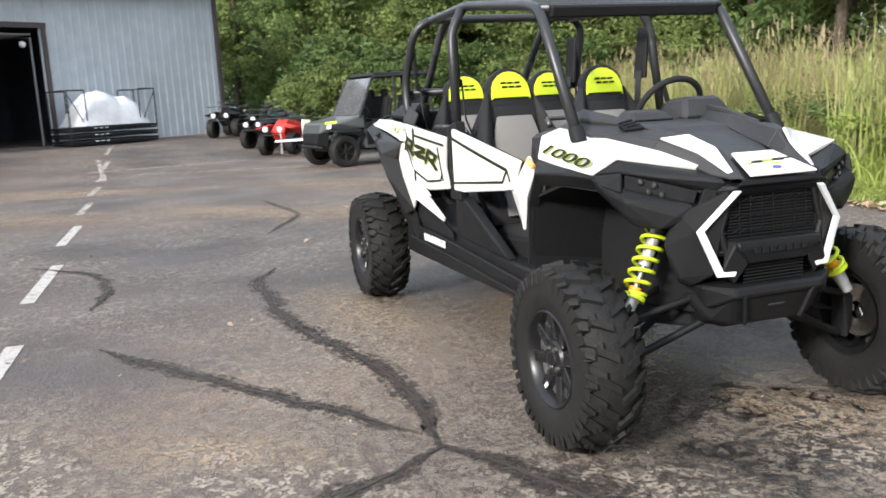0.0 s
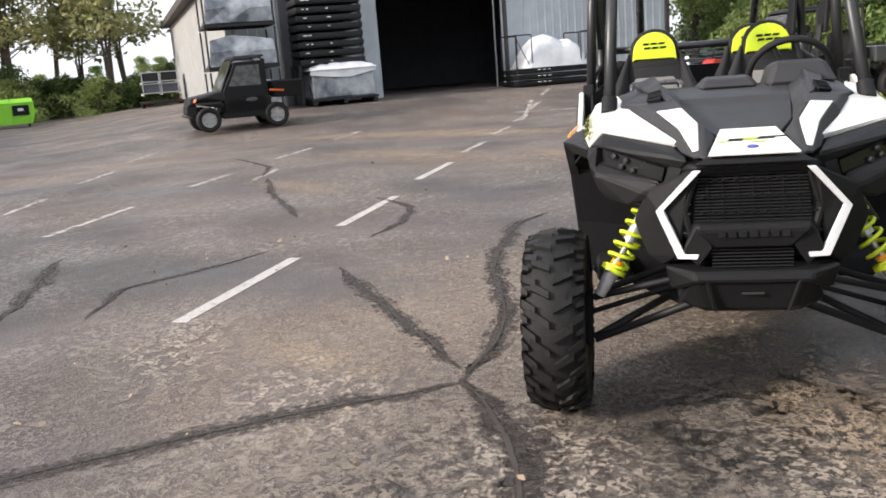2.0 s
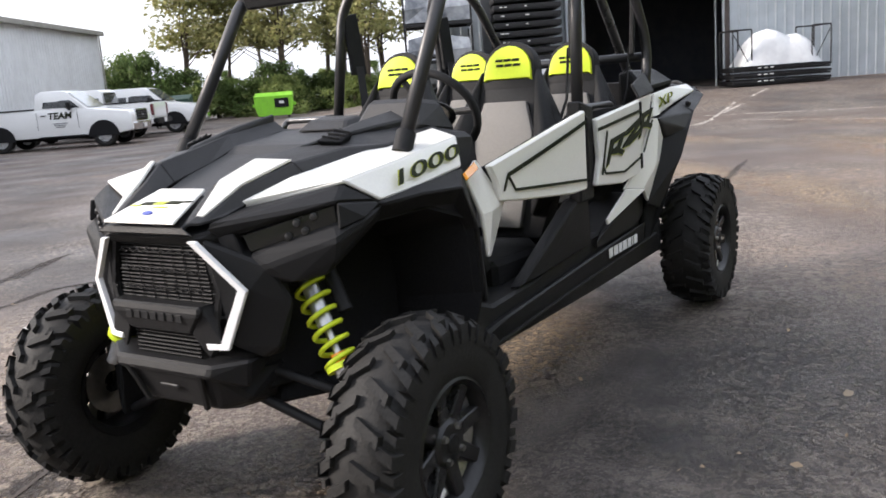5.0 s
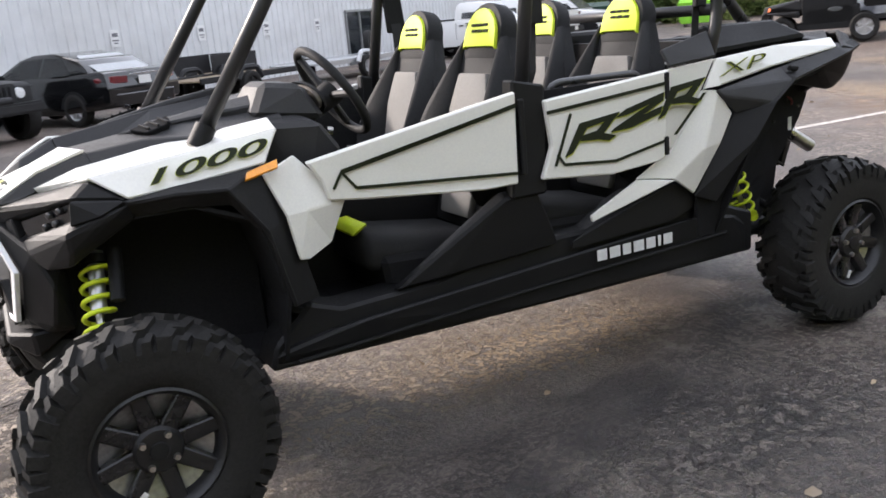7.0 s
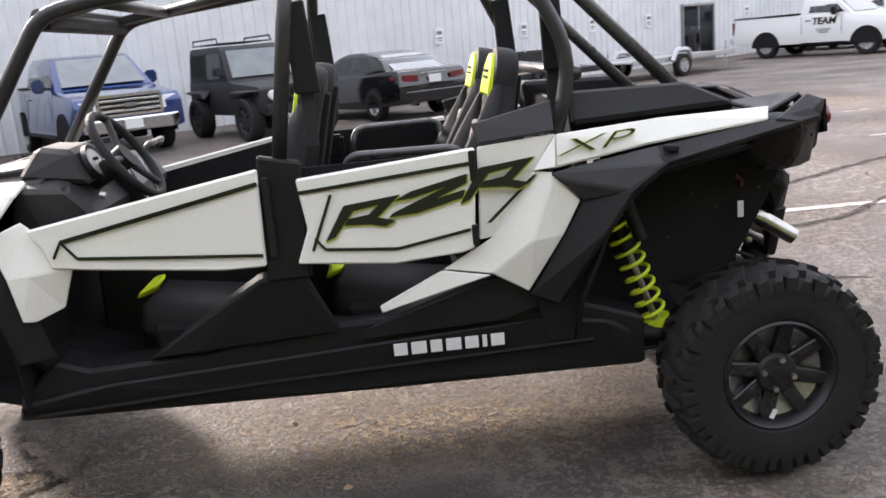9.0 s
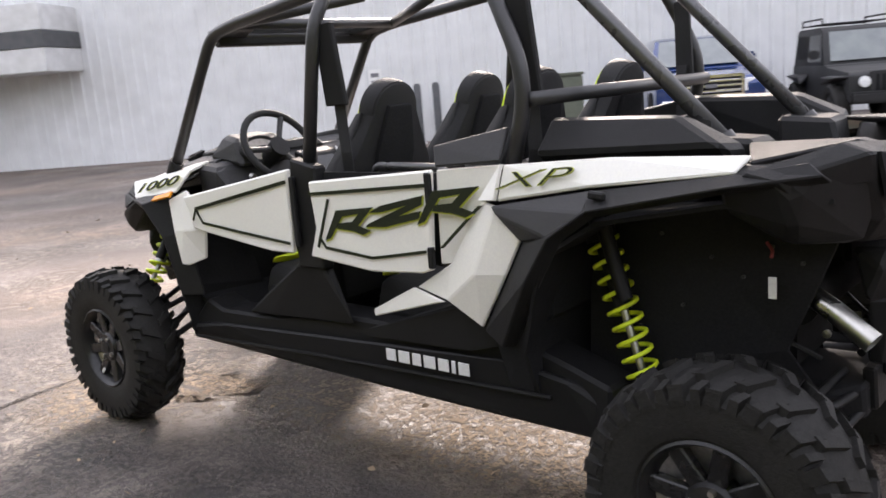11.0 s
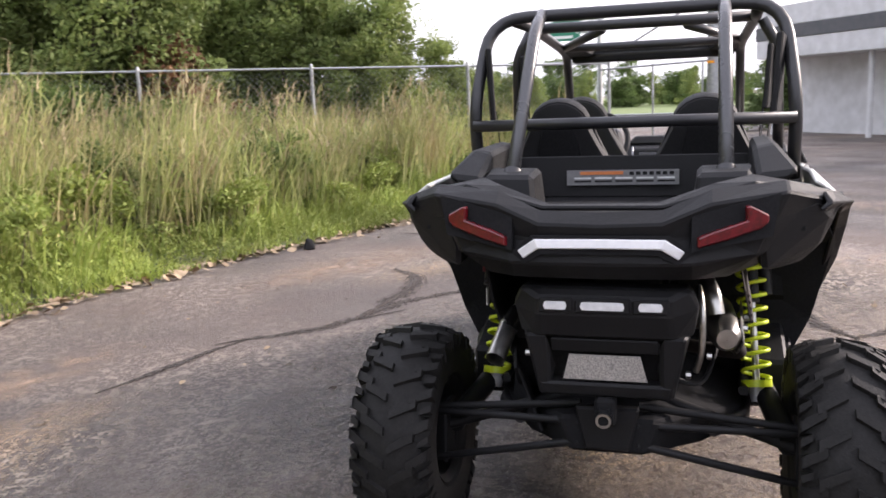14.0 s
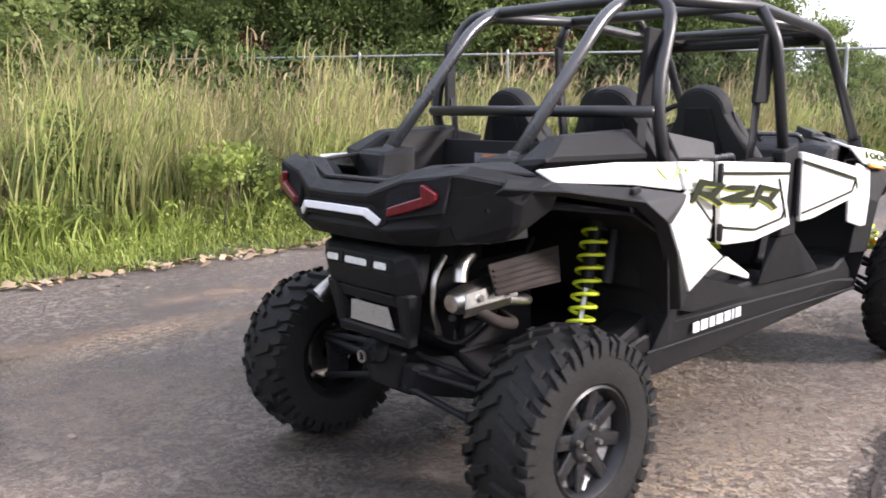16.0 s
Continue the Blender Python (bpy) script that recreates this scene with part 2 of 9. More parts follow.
def prism(points, axis, a, b, bevel=0.0, segments=1):
    """A polygon in the plane across an axis, drawn out along it from a to b."""
    def at(p, q, v):
        return {"x": (v, p, q), "y": (p, v, q), "z": (p, q, v)}[axis]
    bm = bmesh.new()
    lo = [bm.verts.new(at(p, q, a)) for p, q in points]
    hi = [bm.verts.new(at(p, q, b)) for p, q in points]
    bm.faces.new(lo)
    bm.faces.new(hi[::-1])
    n = len(points)
    for i in range(n):
        bm.faces.new((lo[(i + 1) % n], lo[i], hi[i], hi[(i + 1) % n]))
    bmesh.ops.recalc_face_normals(bm, faces=bm.faces)
    if bevel:
        soften(bm, bevel, 20, segments)
    return bm


def skin(rows, thick=0.012, bevel=0.0, closed=False):
    """A sheet through a grid of points, with thickness."""
    bm = bmesh.new()
    vs = [[bm.verts.new(p) for p in r] for r in rows]
    for a, b in zip(vs, vs[1:]):
        for i in range(len(a) - (0 if closed else 1)):
            j = (i + 1) % len(a)
            q = []
            for v in (a[i], a[j], b[j], b[i]):
                if v not in q and all((v.co - w.co).length > 1e-5 for w in q):
                    q.append(v)
            if len(q) > 2:
                bm.faces.new(q)
    bmesh.ops.recalc_face_normals(bm, faces=bm.faces)
    if thick:
        bmesh.ops.solidify(bm, geom=list(bm.faces), thickness=thick)
        bmesh.ops.recalc_face_normals(bm, faces=bm.faces)
    if bevel:
        soften(bm, bevel, 24)
    return bm


def slab(points, thick, bevel=0.0):
    """A flat polygon with thickness, half of it to each side."""
    a, b, c = (Vector(points[i]) for i in (0, len(points) // 3, 2 * len(points) // 3))
    n = (b - a).cross(c - a).normalized() * thick / 2
    bm = bmesh.new()
    lo = [bm.verts.new(Vector(p) - n) for p in points]
    hi = [bm.verts.new(Vector(p) + n) for p in points]
    bm.faces.new(lo)
    bm.faces.new(hi[::-1])
    for i in range(len(points)):
        j = (i + 1) % len(points)
        bm.faces.new((lo[i], lo[j], hi[j], hi[i]))
    bmesh.ops.recalc_face_normals(bm, faces=bm.faces)
    return soften(bm, bevel, 24) if bevel else bm


def hull(points, bevel=0.0):
    """The convex body round some points."""
    bm = bmesh.new()
    for p in points:
        bm.verts.new(p)
    res = bmesh.ops.convex_hull(bm, input=bm.verts)
    loose = {g for k in ("geom_unused", "geom_interior") for g in res[k] if isinstance(g, bmesh.types.BMVert)}
    bmesh.ops.delete(bm, geom=list(loose), context="VERTS")
    bmesh.ops.dissolve_limit(bm, angle_limit=radians(2), verts=bm.verts, edges=bm.edges)
    if bevel:
        soften(bm, bevel, 20)
    return bm


def rounded_path(points, radius, steps=5):
    """A polyline with its corners turned into arcs."""
    pts = [Vector(p) for p in points]
    out = [pts[0]]
    for a, b, c in zip(pts, pts[1:], pts[2:]):
        d1, d2 = (a - b), (c - b)
        r = min(radius, d1.length * 0.45, d2.length * 0.45)
        p, q = b + d1.normalized() * r, b + d2.normalized() * r
        for i in range(steps + 1):
            t = i / steps
            out.append(p * (1 - t) ** 2 + b * 2 * t * (1 - t) + q * t * t)
    out.append(pts[-1])
    return out


def tube(points, radius, sides=10, bend=0.0, taper=None, cap=True):
    """A round bar along a polyline."""
    pts = rounded_path(points, bend) if bend else [Vector(p) for p in points]
    bm = bmesh.new()
    rings, up = [], None
    for i, p in enumerate(pts):
        d = (pts[min(i + 1, len(pts) - 1)] - pts[max(i - 1, 0)]).normalized()
        if up is None:
            up = d.orthogonal().normalized()
        up = (up - d * up.dot(d))
        up = up.normalized() if up.length > 1e-6 else d.orthogonal().normalized()
        side = d.cross(up)
        r = radius * (taper[0] + (taper[1] - taper[0]) * i / (len(pts) - 1) if taper else 1)
        rings.append([bm.verts.new(p + (up * math.cos(k * math.tau / sides) + side * math.sin(k * math.tau / sides)) * r) for k in range(sides)])
    for a, b in zip(rings, rings[1:]):
        for k in range(sides):
            bm.faces.new((a[k], a[(k + 1) % sides], b[(k + 1) % sides], b[k]))
    if cap:
        bm.faces.new(rings[0][::-1])
        bm.faces.new(rings[-1])
    bmesh.ops.recalc_face_normals(bm, faces=bm.faces)
    return bm


def lathe(profile, sides=32, axis="y", cap=False):
    """A body turned round an axis from (radius, along) pairs."""
    bm = bmesh.new()
    rings = []
    for r, h in profile:
        ring = []
        for k in range(sides):
            a = k * math.tau / sides
            c, s = r * math.cos(a), r * math.sin(a)
            ring.append(bm.verts.new({"y": (c, h, s), "z": (c, s, h), "x": (h, c, s)}[axis]))
        rings.append(ring)
    for a, b in zip(rings, rings[1:]):
        for k in range(sides):
            bm.faces.new((a[k], a[(k + 1) % sides], b[(k + 1) % sides], b[k]))
    if cap:
        bm.faces.new(rings[0])
        bm.faces.new(rings[-1][::-1])
    bmesh.ops.recalc_face_normals(bm, faces=bm.faces)
    return bm


def quads(name, arr, material):
    """One object of many free strips: arr has the shape (count, rows, 2, 3)."""
    n, r = arr.shape[:2]
    idx = np.arange(n)[:, None] * (r * 2) + np.arange(r - 1)[None, :] * 2
    f = np.stack([idx, idx + 1, idx + 3, idx + 2], -1).reshape(-1, 4)
    me = bpy.data.meshes.new(name)
    me.vertices.add(n * r * 2)
    me.vertices.foreach_set("co", arr.reshape(-1).astype(np.float32))
    me.loops.add(f.size)
    me.loops.foreach_set("vertex_index", f.reshape(-1).astype(np.int32))
    me.polygons.add(len(f))
    me.polygons.foreach_set("loop_start", (np.arange(len(f)) * 4).astype(np.int32))
    me.update(calc_edges=True)
    me.validate()
    me.materials.append(material)
    return new(name, me)


def lettering(name, text, size, material, parent, m, label="", thick=0.002, shear=0.0, width=1.0, bold=0.0):
    """Raised letters as a mesh, lying in the plane x, y of m."""
    cu = bpy.data.curves.new(name, "FONT")
    cu.body, cu.size, cu.extrude, cu.shear, cu.offset = text, size, thick, shear, bold
    cu.align_x, cu.align_y = "CENTER", "CENTER"
    tmp = bpy.data.objects.new(name, cu)
    scene.collection.objects.link(tmp)
    me = bpy.data.meshes.new_from_object(tmp.evaluated_get(bpy.context.evaluated_depsgraph_get()))
    bpy.data.objects.remove(tmp)
    bpy.data.curves.remove(cu)
    me.materials.clear()
    me.materials.append(material)
    ob = new(name, me)
    ob.parent = parent
    ob.matrix_basis = m @ Matrix.Diagonal((width, 1, 1, 1))
    return tagged(ob, label)


def frame_of(origin, right, up):
    """A pose whose x runs along right and whose y runs as near as may be along up."""
    r = Vector(right).normalized()
    n = r.cross(Vector(up)).normalized()
    u = n.cross(r)
    m = Matrix((r, u, n)).transposed().to_4x4()
    m.translation = origin
    return m


def smooth01(v):
    v = min(1.0, max(0.0, v))
    return v * v * (3 - 2 * v)


# the lot is laid out square to the buildings: u across it, v along the workshop
U, V = Vector((0.839, 0.545, 0)), Vector((-0.545, 0.839, 0))


def lot(u, v, z=0.0):
    return U * u + V * v + Vector((0, 0, z))


LOT = Matrix((U, V, Vector((0, 0, 1)))).transposed().to_4x4()


def rise(x, y):
    """The height of the ground."""
    s, w = -(x * U.x + y * U.y), x * V.x + y * V.y
    return 0.5 * smooth01((s - 14.5) / 8) * smooth01((w + 7) / 8)


EDGE = [(-60, 15), (-34, 10.5), (-18, 7.6), (-8, 5.7), (-2.3, 4.95), (1.4, 4.75), (3.2, 4.3), (5.7, 3.4), (8.7, 2.55), (13.3, 0.9), (14.4, 0.2)]


def edge_y(x):
    return float(np.interp(x, [p[0] for p in EDGE], [p[1] for p in EDGE]))


# ---- ground ----
def build_ground():
    cs = sorted(set([round(v * 0.75, 3) for v in range(-48, 33)] + [-900, -500, -250, -120, -80, -60, -46, 30, 40, 60, 100, 200, 500, 900]))
    bm = bmesh.new()
    grid = [[bm.verts.new((x, y, rise(x, y))) for y in cs] for x in cs]
    for a, b in zip(grid, grid[1:]):
        for i in range(len(cs) - 1):
            bm.faces.new((a[i], b[i], b[i + 1], a[i + 1]))
    solid("ground", bm, ASPHALT, "worn grey-brown asphalt lot with dusty tan patches", "ground", "structure", smooth=True)


def build_verge():
    """The grassy bank beside the lot."""
    rows = []
    xs = [-60, -50, -42, -34, -28, -23, -18, -13] + [v * 0.5 for v in range(-18, 29)]
    for x in xs:
        e = edge_y(x)
        far = 60 if x < 2 else 60
        row = []
        for k, d in enumerate((0, 0.12, 0.35, 0.8, 1.6, 3, 5, 8, 14, far)):
            jig = 0.10 * noise.noise((x * 0.9, 3, 0)) if k < 3 else 0
            z = rise(x, e) + (-0.03, 0.03, 0.05, 0.07, 0.10, 0.16, 0.22, 0.3, 0.5, 2.0)[k] + (0.05 * noise.noise((x, d, 1)) if k > 2 else 0)
            row.append((x + (0.15 * d if x > 8 else 0), e + d + jig, z))
        rows.append(row)
    bm = skin(rows, 0)
    solid("verge", bm, SOIL, "soil bank overgrown with grass beside the asphalt", "verge", "structure", smooth=True)


def build_far_lawn():
    bm = skin([[(x, y, 0.03) for y in (-14, 2, 60)] for x in (38, 60, 140, 320)], 0)
    solid("lawn", bm, LAWN, "mown green lawn beyond the gate", "lawn", "structure", smooth=True)
    bm = skin([[tuple(lot(u, v, 0.04)) for v in (-90, -62, -20)] for u in (-200, -110, -47)], 0)
    solid("lawn", bm, LAWN, "rough grass under the far trees", "lawn", "structure", smooth=True)
    bm = skin([[tuple(lot(u, v, 0.6)) for v in (12.5, 30, 90)] for u in (-110, -60, -23.5)], 0)
    solid("lawn", bm, SOIL, "wooded ground beside the workshop", "lawn", "structure", smooth=True)


def ribbon(points, width, z=0.005, seed=0, step=0.06, rag=0.45):
    """A ragged strip on the ground along a polyline."""
    rnd = random.Random(seed)
    pts = rounded_path([(x, y, 0) for x, y in points], 0.25, 4)
    line = [pts[0]]
    for a, b in zip(pts, pts[1:]):
        n = max(1, int((b - a).length / step))
        line += [a.lerp(b, (i + 1) / n) for i in range(n)]
    bm, prev = bmesh.new(), None
    for i, p in enumerate(line):
        d = (line[min(i + 1, len(line) - 1)] - line[max(i - 1, 0)]).normalized()
        s = Vector((-d.y, d.x, 0))
        end = min(1, i / 9 + 0.12, (len(line) - 1 - i) / 9 + 0.12)
        off = s * (noise.noise((p.x * 4, p.y * 4, seed)) * width * 0.45)
        a = p + off + s * width * end * (0.5 + rag * rnd.uniform(-1, 1))
        b = p + off - s * width * end * (0.5 + rag * rnd.uniform(-1, 1))
        row = [bm.verts.new((q.x, q.y, rise(q.x, q.y) + z)) for q in (a, b)]
        if prev:
            bm.faces.new((prev[0], prev[1], row[1], row[0]))
        prev = row
    bmesh.ops.recalc_face_normals(bm, faces=bm.faces)
    for f in bm.faces:
        if f.normal.z < 0:
            f.normal_flip()
    return bm


def stripe(a, b, width, z=0.004):
    a, b = Vector((*a, 0)), Vector((*b, 0))
    n = max(1, int((b - a).length / 0.4))
    s = (b - a).normalized()
    s = Vector((-s.y, s.x, 0)) * width / 2
    rows = []
    for i in range(n + 1):
        p = a.lerp(b, i / n)
        rows.append([(q.x, q.y, rise(q.x, q.y) + z) for q in (p + s, p - s)])
    bm = skin(rows, 0)
    for f in bm.faces:
        f.normal_update()
        if f.normal.z < 0:
            f.normal_flip()
    return bm


build_ground()
build_verge()
build_far_lawn()


# ---- marks on the ground ----
def see_through(name, c, c2, lo, hi, scale=9.0, rough=0.85, edge=None, broken=True, most=1.0):
    """A thin layer with ragged gaps: worn, crumbled or strewn stuff, and painted shade."""
    m, nt, b = nodes_of(name)
    geo = nt.nodes.new("ShaderNodeNewGeometry")

    def world_noise(sc, detail, lo_, hi_):
        n = nt.nodes.new("ShaderNodeTexNoise")
        n.inputs["Scale"].default_value, n.inputs["Detail"].default_value = sc, detail
        nt.links.new(geo.outputs["Position"], n.inputs["Vector"])
        r = nt.nodes.new("ShaderNodeMapRange")
        r.inputs[1].default_value, r.inputs[2].default_value = lo_, hi_
        nt.links.new(n.outputs["Fac"], r.inputs[0])
        return r.outputs[0]
    nt.links.new(mixed(nt, world_noise(scale * 4, 3, 0.35, 0.65), c, c2), b.inputs["Base Color"])
    b.inputs["Roughness"].default_value = rough
    tr = nt.nodes.new("ShaderNodeBsdfTransparent")
    mx = nt.nodes.new("ShaderNodeMixShader")
    f = world_noise(scale, 8, lo, hi)
    if edge:
        if broken:
            f = math_node(nt, "MULTIPLY", f, world_noise(scale * 2.9, 5, 0.42, 0.52))
        # thins out with the distance from the patch's own middle
        tc = nt.nodes.new("ShaderNodeTexCoord")
        ln = nt.nodes.new("ShaderNodeVectorMath")
        ln.operation = "LENGTH"
        nt.links.new(tc.outputs["Object"], ln.inputs[0])
        k = nt.nodes.new("ShaderNodeMapRange")
        k.inputs[1].default_value, k.inputs[2].default_value = edge * 0.25, edge
        k.inputs[3].default_value, k.inputs[4].default_value = most, 0.0
        nt.links.new(ln.outputs["Value"], k.inputs[0])
        f = math_node(nt, "MULTIPLY", f, k.outputs[0])
    nt.links.new(f, mx.inputs[0])
    nt.links.new(tr.outputs[0], mx.inputs[1])
    nt.links.new(b.outputs[0], mx.inputs[2])
    nt.links.new(mx.outputs[0], nt.nodes["Material Output"].inputs[0])
    return m


PAINT_FADED = see_through("faded line paint", (0.50, 0.465, 0.43), (0.36, 0.33, 0.30), 0.25, 0.44, 14)
PAINT_OLD = see_through("old line paint", (0.46, 0.42, 0.37), (0.36, 0.32, 0.28), 0.36, 0.54, 9)
CRACK = see_through("crumbled tar", (0.029, 0.023, 0.020), (0.060, 0.047, 0.039), 0.28, 0.64, 26, 0.8)
CRACK_EDGE = see_through("loose crumbled tar", (0.030, 0.024, 0.020), (0.060, 0.047, 0.039), 0.44, 0.66, 24, 0.85)
SAND = see_through("spilled sand", (0.40, 0.31, 0.215), (0.28, 0.21, 0.145), 0.44, 0.52, 22.0, 0.95, 1.0)

for i in range(-10, 3):
    a = 0.34 + 2.98 * i
    if i in (1, 2):
        continue
    solid("parking_line", stripe((a, -3.13), (a - 1.68, -3.05), 0.105), PAINT_FADED if i > -3 else PAINT_OLD, "worn white dashed parking line on asphalt", "road marking", "structure", "dashes of the lot")
for a, b in (((-2.58, -6.28), (-4.34, -6.38)), ((-4.02, -8.02), (-5.42, -8.4)), ((-5.97, -6.50), (-7.26, -6.52)), ((-7.03, -9.01), (-8.52, -9.36)), ((-10.01, -10.07), (-11.64, -10.46)), ((-6.39, -5.72), (-7.6, -5.9)), ((-15.97, -2.4), (-14.4, 1.9)), ((-16.99, -3.52), (-18.3, 0.4)), ((-9.2, -6.6), (-10.9, -6.6)), ((-12.5, -6.7), (-14.2, -6.7)), ((6.3, -3.2), (8.1, -3.25)), ((-14.8, -3.0), (-19.5, -3.3))):
    solid("parking_line", stripe(a, b, 0.10), PAINT_OLD, "faded old parking line on asphalt", "road marking", "structure", "faded lines of the lot")

CRACKS = [
    (0.075, [(-0.98, -2.57), (-0.36, -2.17), (0.06, -1.90), (0.46, -1.64), (0.75, -1.43), (1.10, -1.23)]),
    (0.085, [(-2.95, -1.21), (-2.52, -1.44), (-1.49, -1.43), (-0.70, -1.37), (-0.25, -1.23), (0.30, -1.13), (0.68, -1.11), (0.97, -1.15), (1.25, -1.19)]),
    (0.09, [(2.60, -3.15), (2.15, -2.55), (1.90, -2.20), (1.63, -1.82), (1.41, -1.40), (1.26, -1.16)]),
    (0.12, [(1.22, -1.20), (1.50, -1.04), (1.84, -0.90), (2.25, -0.79), (2.75, -0.72)]),
    (0.05, [(0.25, -3.83), (-0.5, -4.05), (-0.77, -3.84), (-1.27, -3.54), (-1.62, -3.40)]),
    (0.09, [(0.3, -4.45), (-0.09, -4.59), (-0.56, -4.85), (-1.54, -5.32)]),
    (0.06, [(-6.52, -5.59), (-4.9, -4.8), (-3.17, -3.76)]),
    (0.06, [(-4.29, -3.30), (-3.62, -2.68), (-2.75, -2.54), (-2.08, -2.65)]),
    (0.07, [(0.50, 2.75), (0.83, 2.40), (0.99, 2.22), (1.25, 2.07), (1.75, 1.95), (2.22, 1.55), (2.70, 1.20), (2.95, 0.76)]),
    (0.10, [(3.11, 2.43), (2.63, 2.03), (1.96, 2.00), (1.25, 2.07)]),
    (0.04, [(2.20, 1.33), (2.32, 0.51)]),
    (0.06, [(1.25, 2.07), (1.60, 1.80)]),
    (0.08, [(5.1, 3.14), (5.08, 2.39)]),
    (0.08, [(6.3, 0.8), (6.78, 0.60), (7.65, 0.34), (7.96, -0.22)]),
    (0.05, [(-0.49, 2.88), (0.15, 2.74), (0.68, 2.60)]),
    (0.06, [(-7.16, 1.3), (-5.16, 1.5), (-3.7, 1.62)]),
    (0.05, [(-9.5, -7.5), (-8.0, -6.2), (-6.6, -5.7)]),
    (0.05, [(-5.0, -1.0), (-6.4, -0.4), (-8.5, -0.6)]),
    (0.04, [(-5.6, 3.2), (-4.1, 2.6), (-2.9, 2.9)]),
]
for i, (w, pts) in enumerate(CRACKS):
    solid("crack_margin", ribbon(pts, w * 1.9, 0.0026 + 0.00004 * i, i, 0.06, 0.10), CRACK_EDGE, "crumbled margin of a crack in the asphalt", "crack", "structure", "cracks of the lot")
    solid("crack", ribbon(pts, w * 1.05, 0.0036 + 0.00012 * i, i, 0.05, 0.10), CRACK, "crumbling dark crack in the asphalt", "crack", "structure", "cracks of the lot")
    solid("crack_core", ribbon(pts, w * 0.16, 0.0065 + 0.00005 * i, i, 0.04, 0.20), TAR, "dark core of a crack in the asphalt", "crack", "structure", "cracks of the lot")


def patch(name, x, y, rx, ry, turn, material, label, z=0.003):
    bm = bmesh.new()
    ring = []
    for k in range(28):
        a = k * math.tau / 28
        r = 1 + 0.18 * noise.noise((math.cos(a) * 2 + x, math.sin(a) * 2 + y, 7))
        ring.append(bm.verts.new((r * math.cos(a), r * math.sin(a), 0)))
    bm.faces.new(ring)
    ob = solid(name, bm, material, label, "stain", "structure", "stains of the lot")
    ob.matrix_basis = pose(x, y, rise(x, y) + z, 0, 0, turn) @ Matrix.Diagonal((rx, ry, 1, 1))


# soft dark patches: the buggy's shade painted onto the ground, over darker asphalt
SHADE = see_through("painted shade on dark asphalt", (0.019, 0.017, 0.017), (0.031, 0.028, 0.027), 0.26, 0.66, 3.0, 0.75, 1.0, False, 0.70)
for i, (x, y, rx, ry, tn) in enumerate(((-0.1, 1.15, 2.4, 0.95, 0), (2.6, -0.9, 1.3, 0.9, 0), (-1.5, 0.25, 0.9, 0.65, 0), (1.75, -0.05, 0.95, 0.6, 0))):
    patch("shade_patch", x, y, rx, ry, tn, SHADE, "shade painted over dark asphalt round the buggy", 0.0012 + 0.0001 * i)
FLAKES = see_through("pale flaking asphalt", (0.36, 0.30, 0.24), (0.24, 0.20, 0.16), 0.46, 0.52, 14.0, 0.9, 1.0)
for i, (x, y, rx, ry, tn) in enumerate(((1.3, -1.9, 1.5, 1.0, 30), (0.1, -1.5, 1.5, 0.8, 20), (2.0, -0.7, 1.1, 0.9, 0), (1.9, 0.4, 1.2, 0.8, 0), (-0.9, -0.8, 1.3, 0.7, 0), (0.7, -2.9, 1.4, 0.7, 20), (0.4, 0.0, 1.6, 0.7, 0), (-0.5, -1.1, 1.6, 0.8, 0), (3.0, -1.4, 1.2, 0.9, 0), (-1.6, 2.6, 1.6, 0.5, 0))):
    patch("flaking_patch", x, y, rx, ry, tn, FLAKES, "pale flaking patch of worn asphalt", 0.0014 + 0.00005 * i)
SPECKS = see_through("faint pale specks", (0.30, 0.255, 0.215), (0.20, 0.17, 0.145), 0.50, 0.56, 17.0, 0.9, 1.0, True, 0.5)
for i, (x, y, rx, ry, tn) in enumerate(((-2.9, 0.6, 1.6, 1.3, 0), (-3.4, 2.0, 1.5, 0.9, 20), (-2.2, 1.9, 1.3, 0.7, 0), (0.4, 1.7, 1.8, 0.7, 0), (-0.9, 1.2, 1.5, 0.6, 0))):
    patch("speckled_patch", x, y, rx, ry, tn, SPECKS, "faintly speckled patch of worn asphalt", 0.0018 + 0.00003 * i)
DUST = see_through("drifted tan dust", (0.34, 0.245, 0.175), (0.25, 0.18, 0.13), 0.36, 0.68, 5.0, 0.95, 1.0, False, 0.75)
for i, (x, y, rx, ry, tn) in enumerate(((-1.45, 2.90, 1.15, 0.34, -6), (-1.75, 2.93, 0.8, 0.20, -6), (-0.4, 3.5, 1.0, 0.3, -10), (3.2, 2.9, 1.6, 0.5, -25), (-6.5, -0.4, 2.8, 0.9, 35), (-9.5, 0.9, 3.0, 0.8, 40), (-8.0, -3.6, 3.0, 0.9, 60), (-13.0, -5.0, 4.0, 1.2, 65), (-4.4, 2.4, 2.2, 0.6, 8), (-14.5, 0.5, 4.0, 1.0, 55))):
    patch("dust_patch", x, y, rx, ry, tn, DUST, "drift of tan dust on the asphalt", 0.0020 + 0.00002 * i)
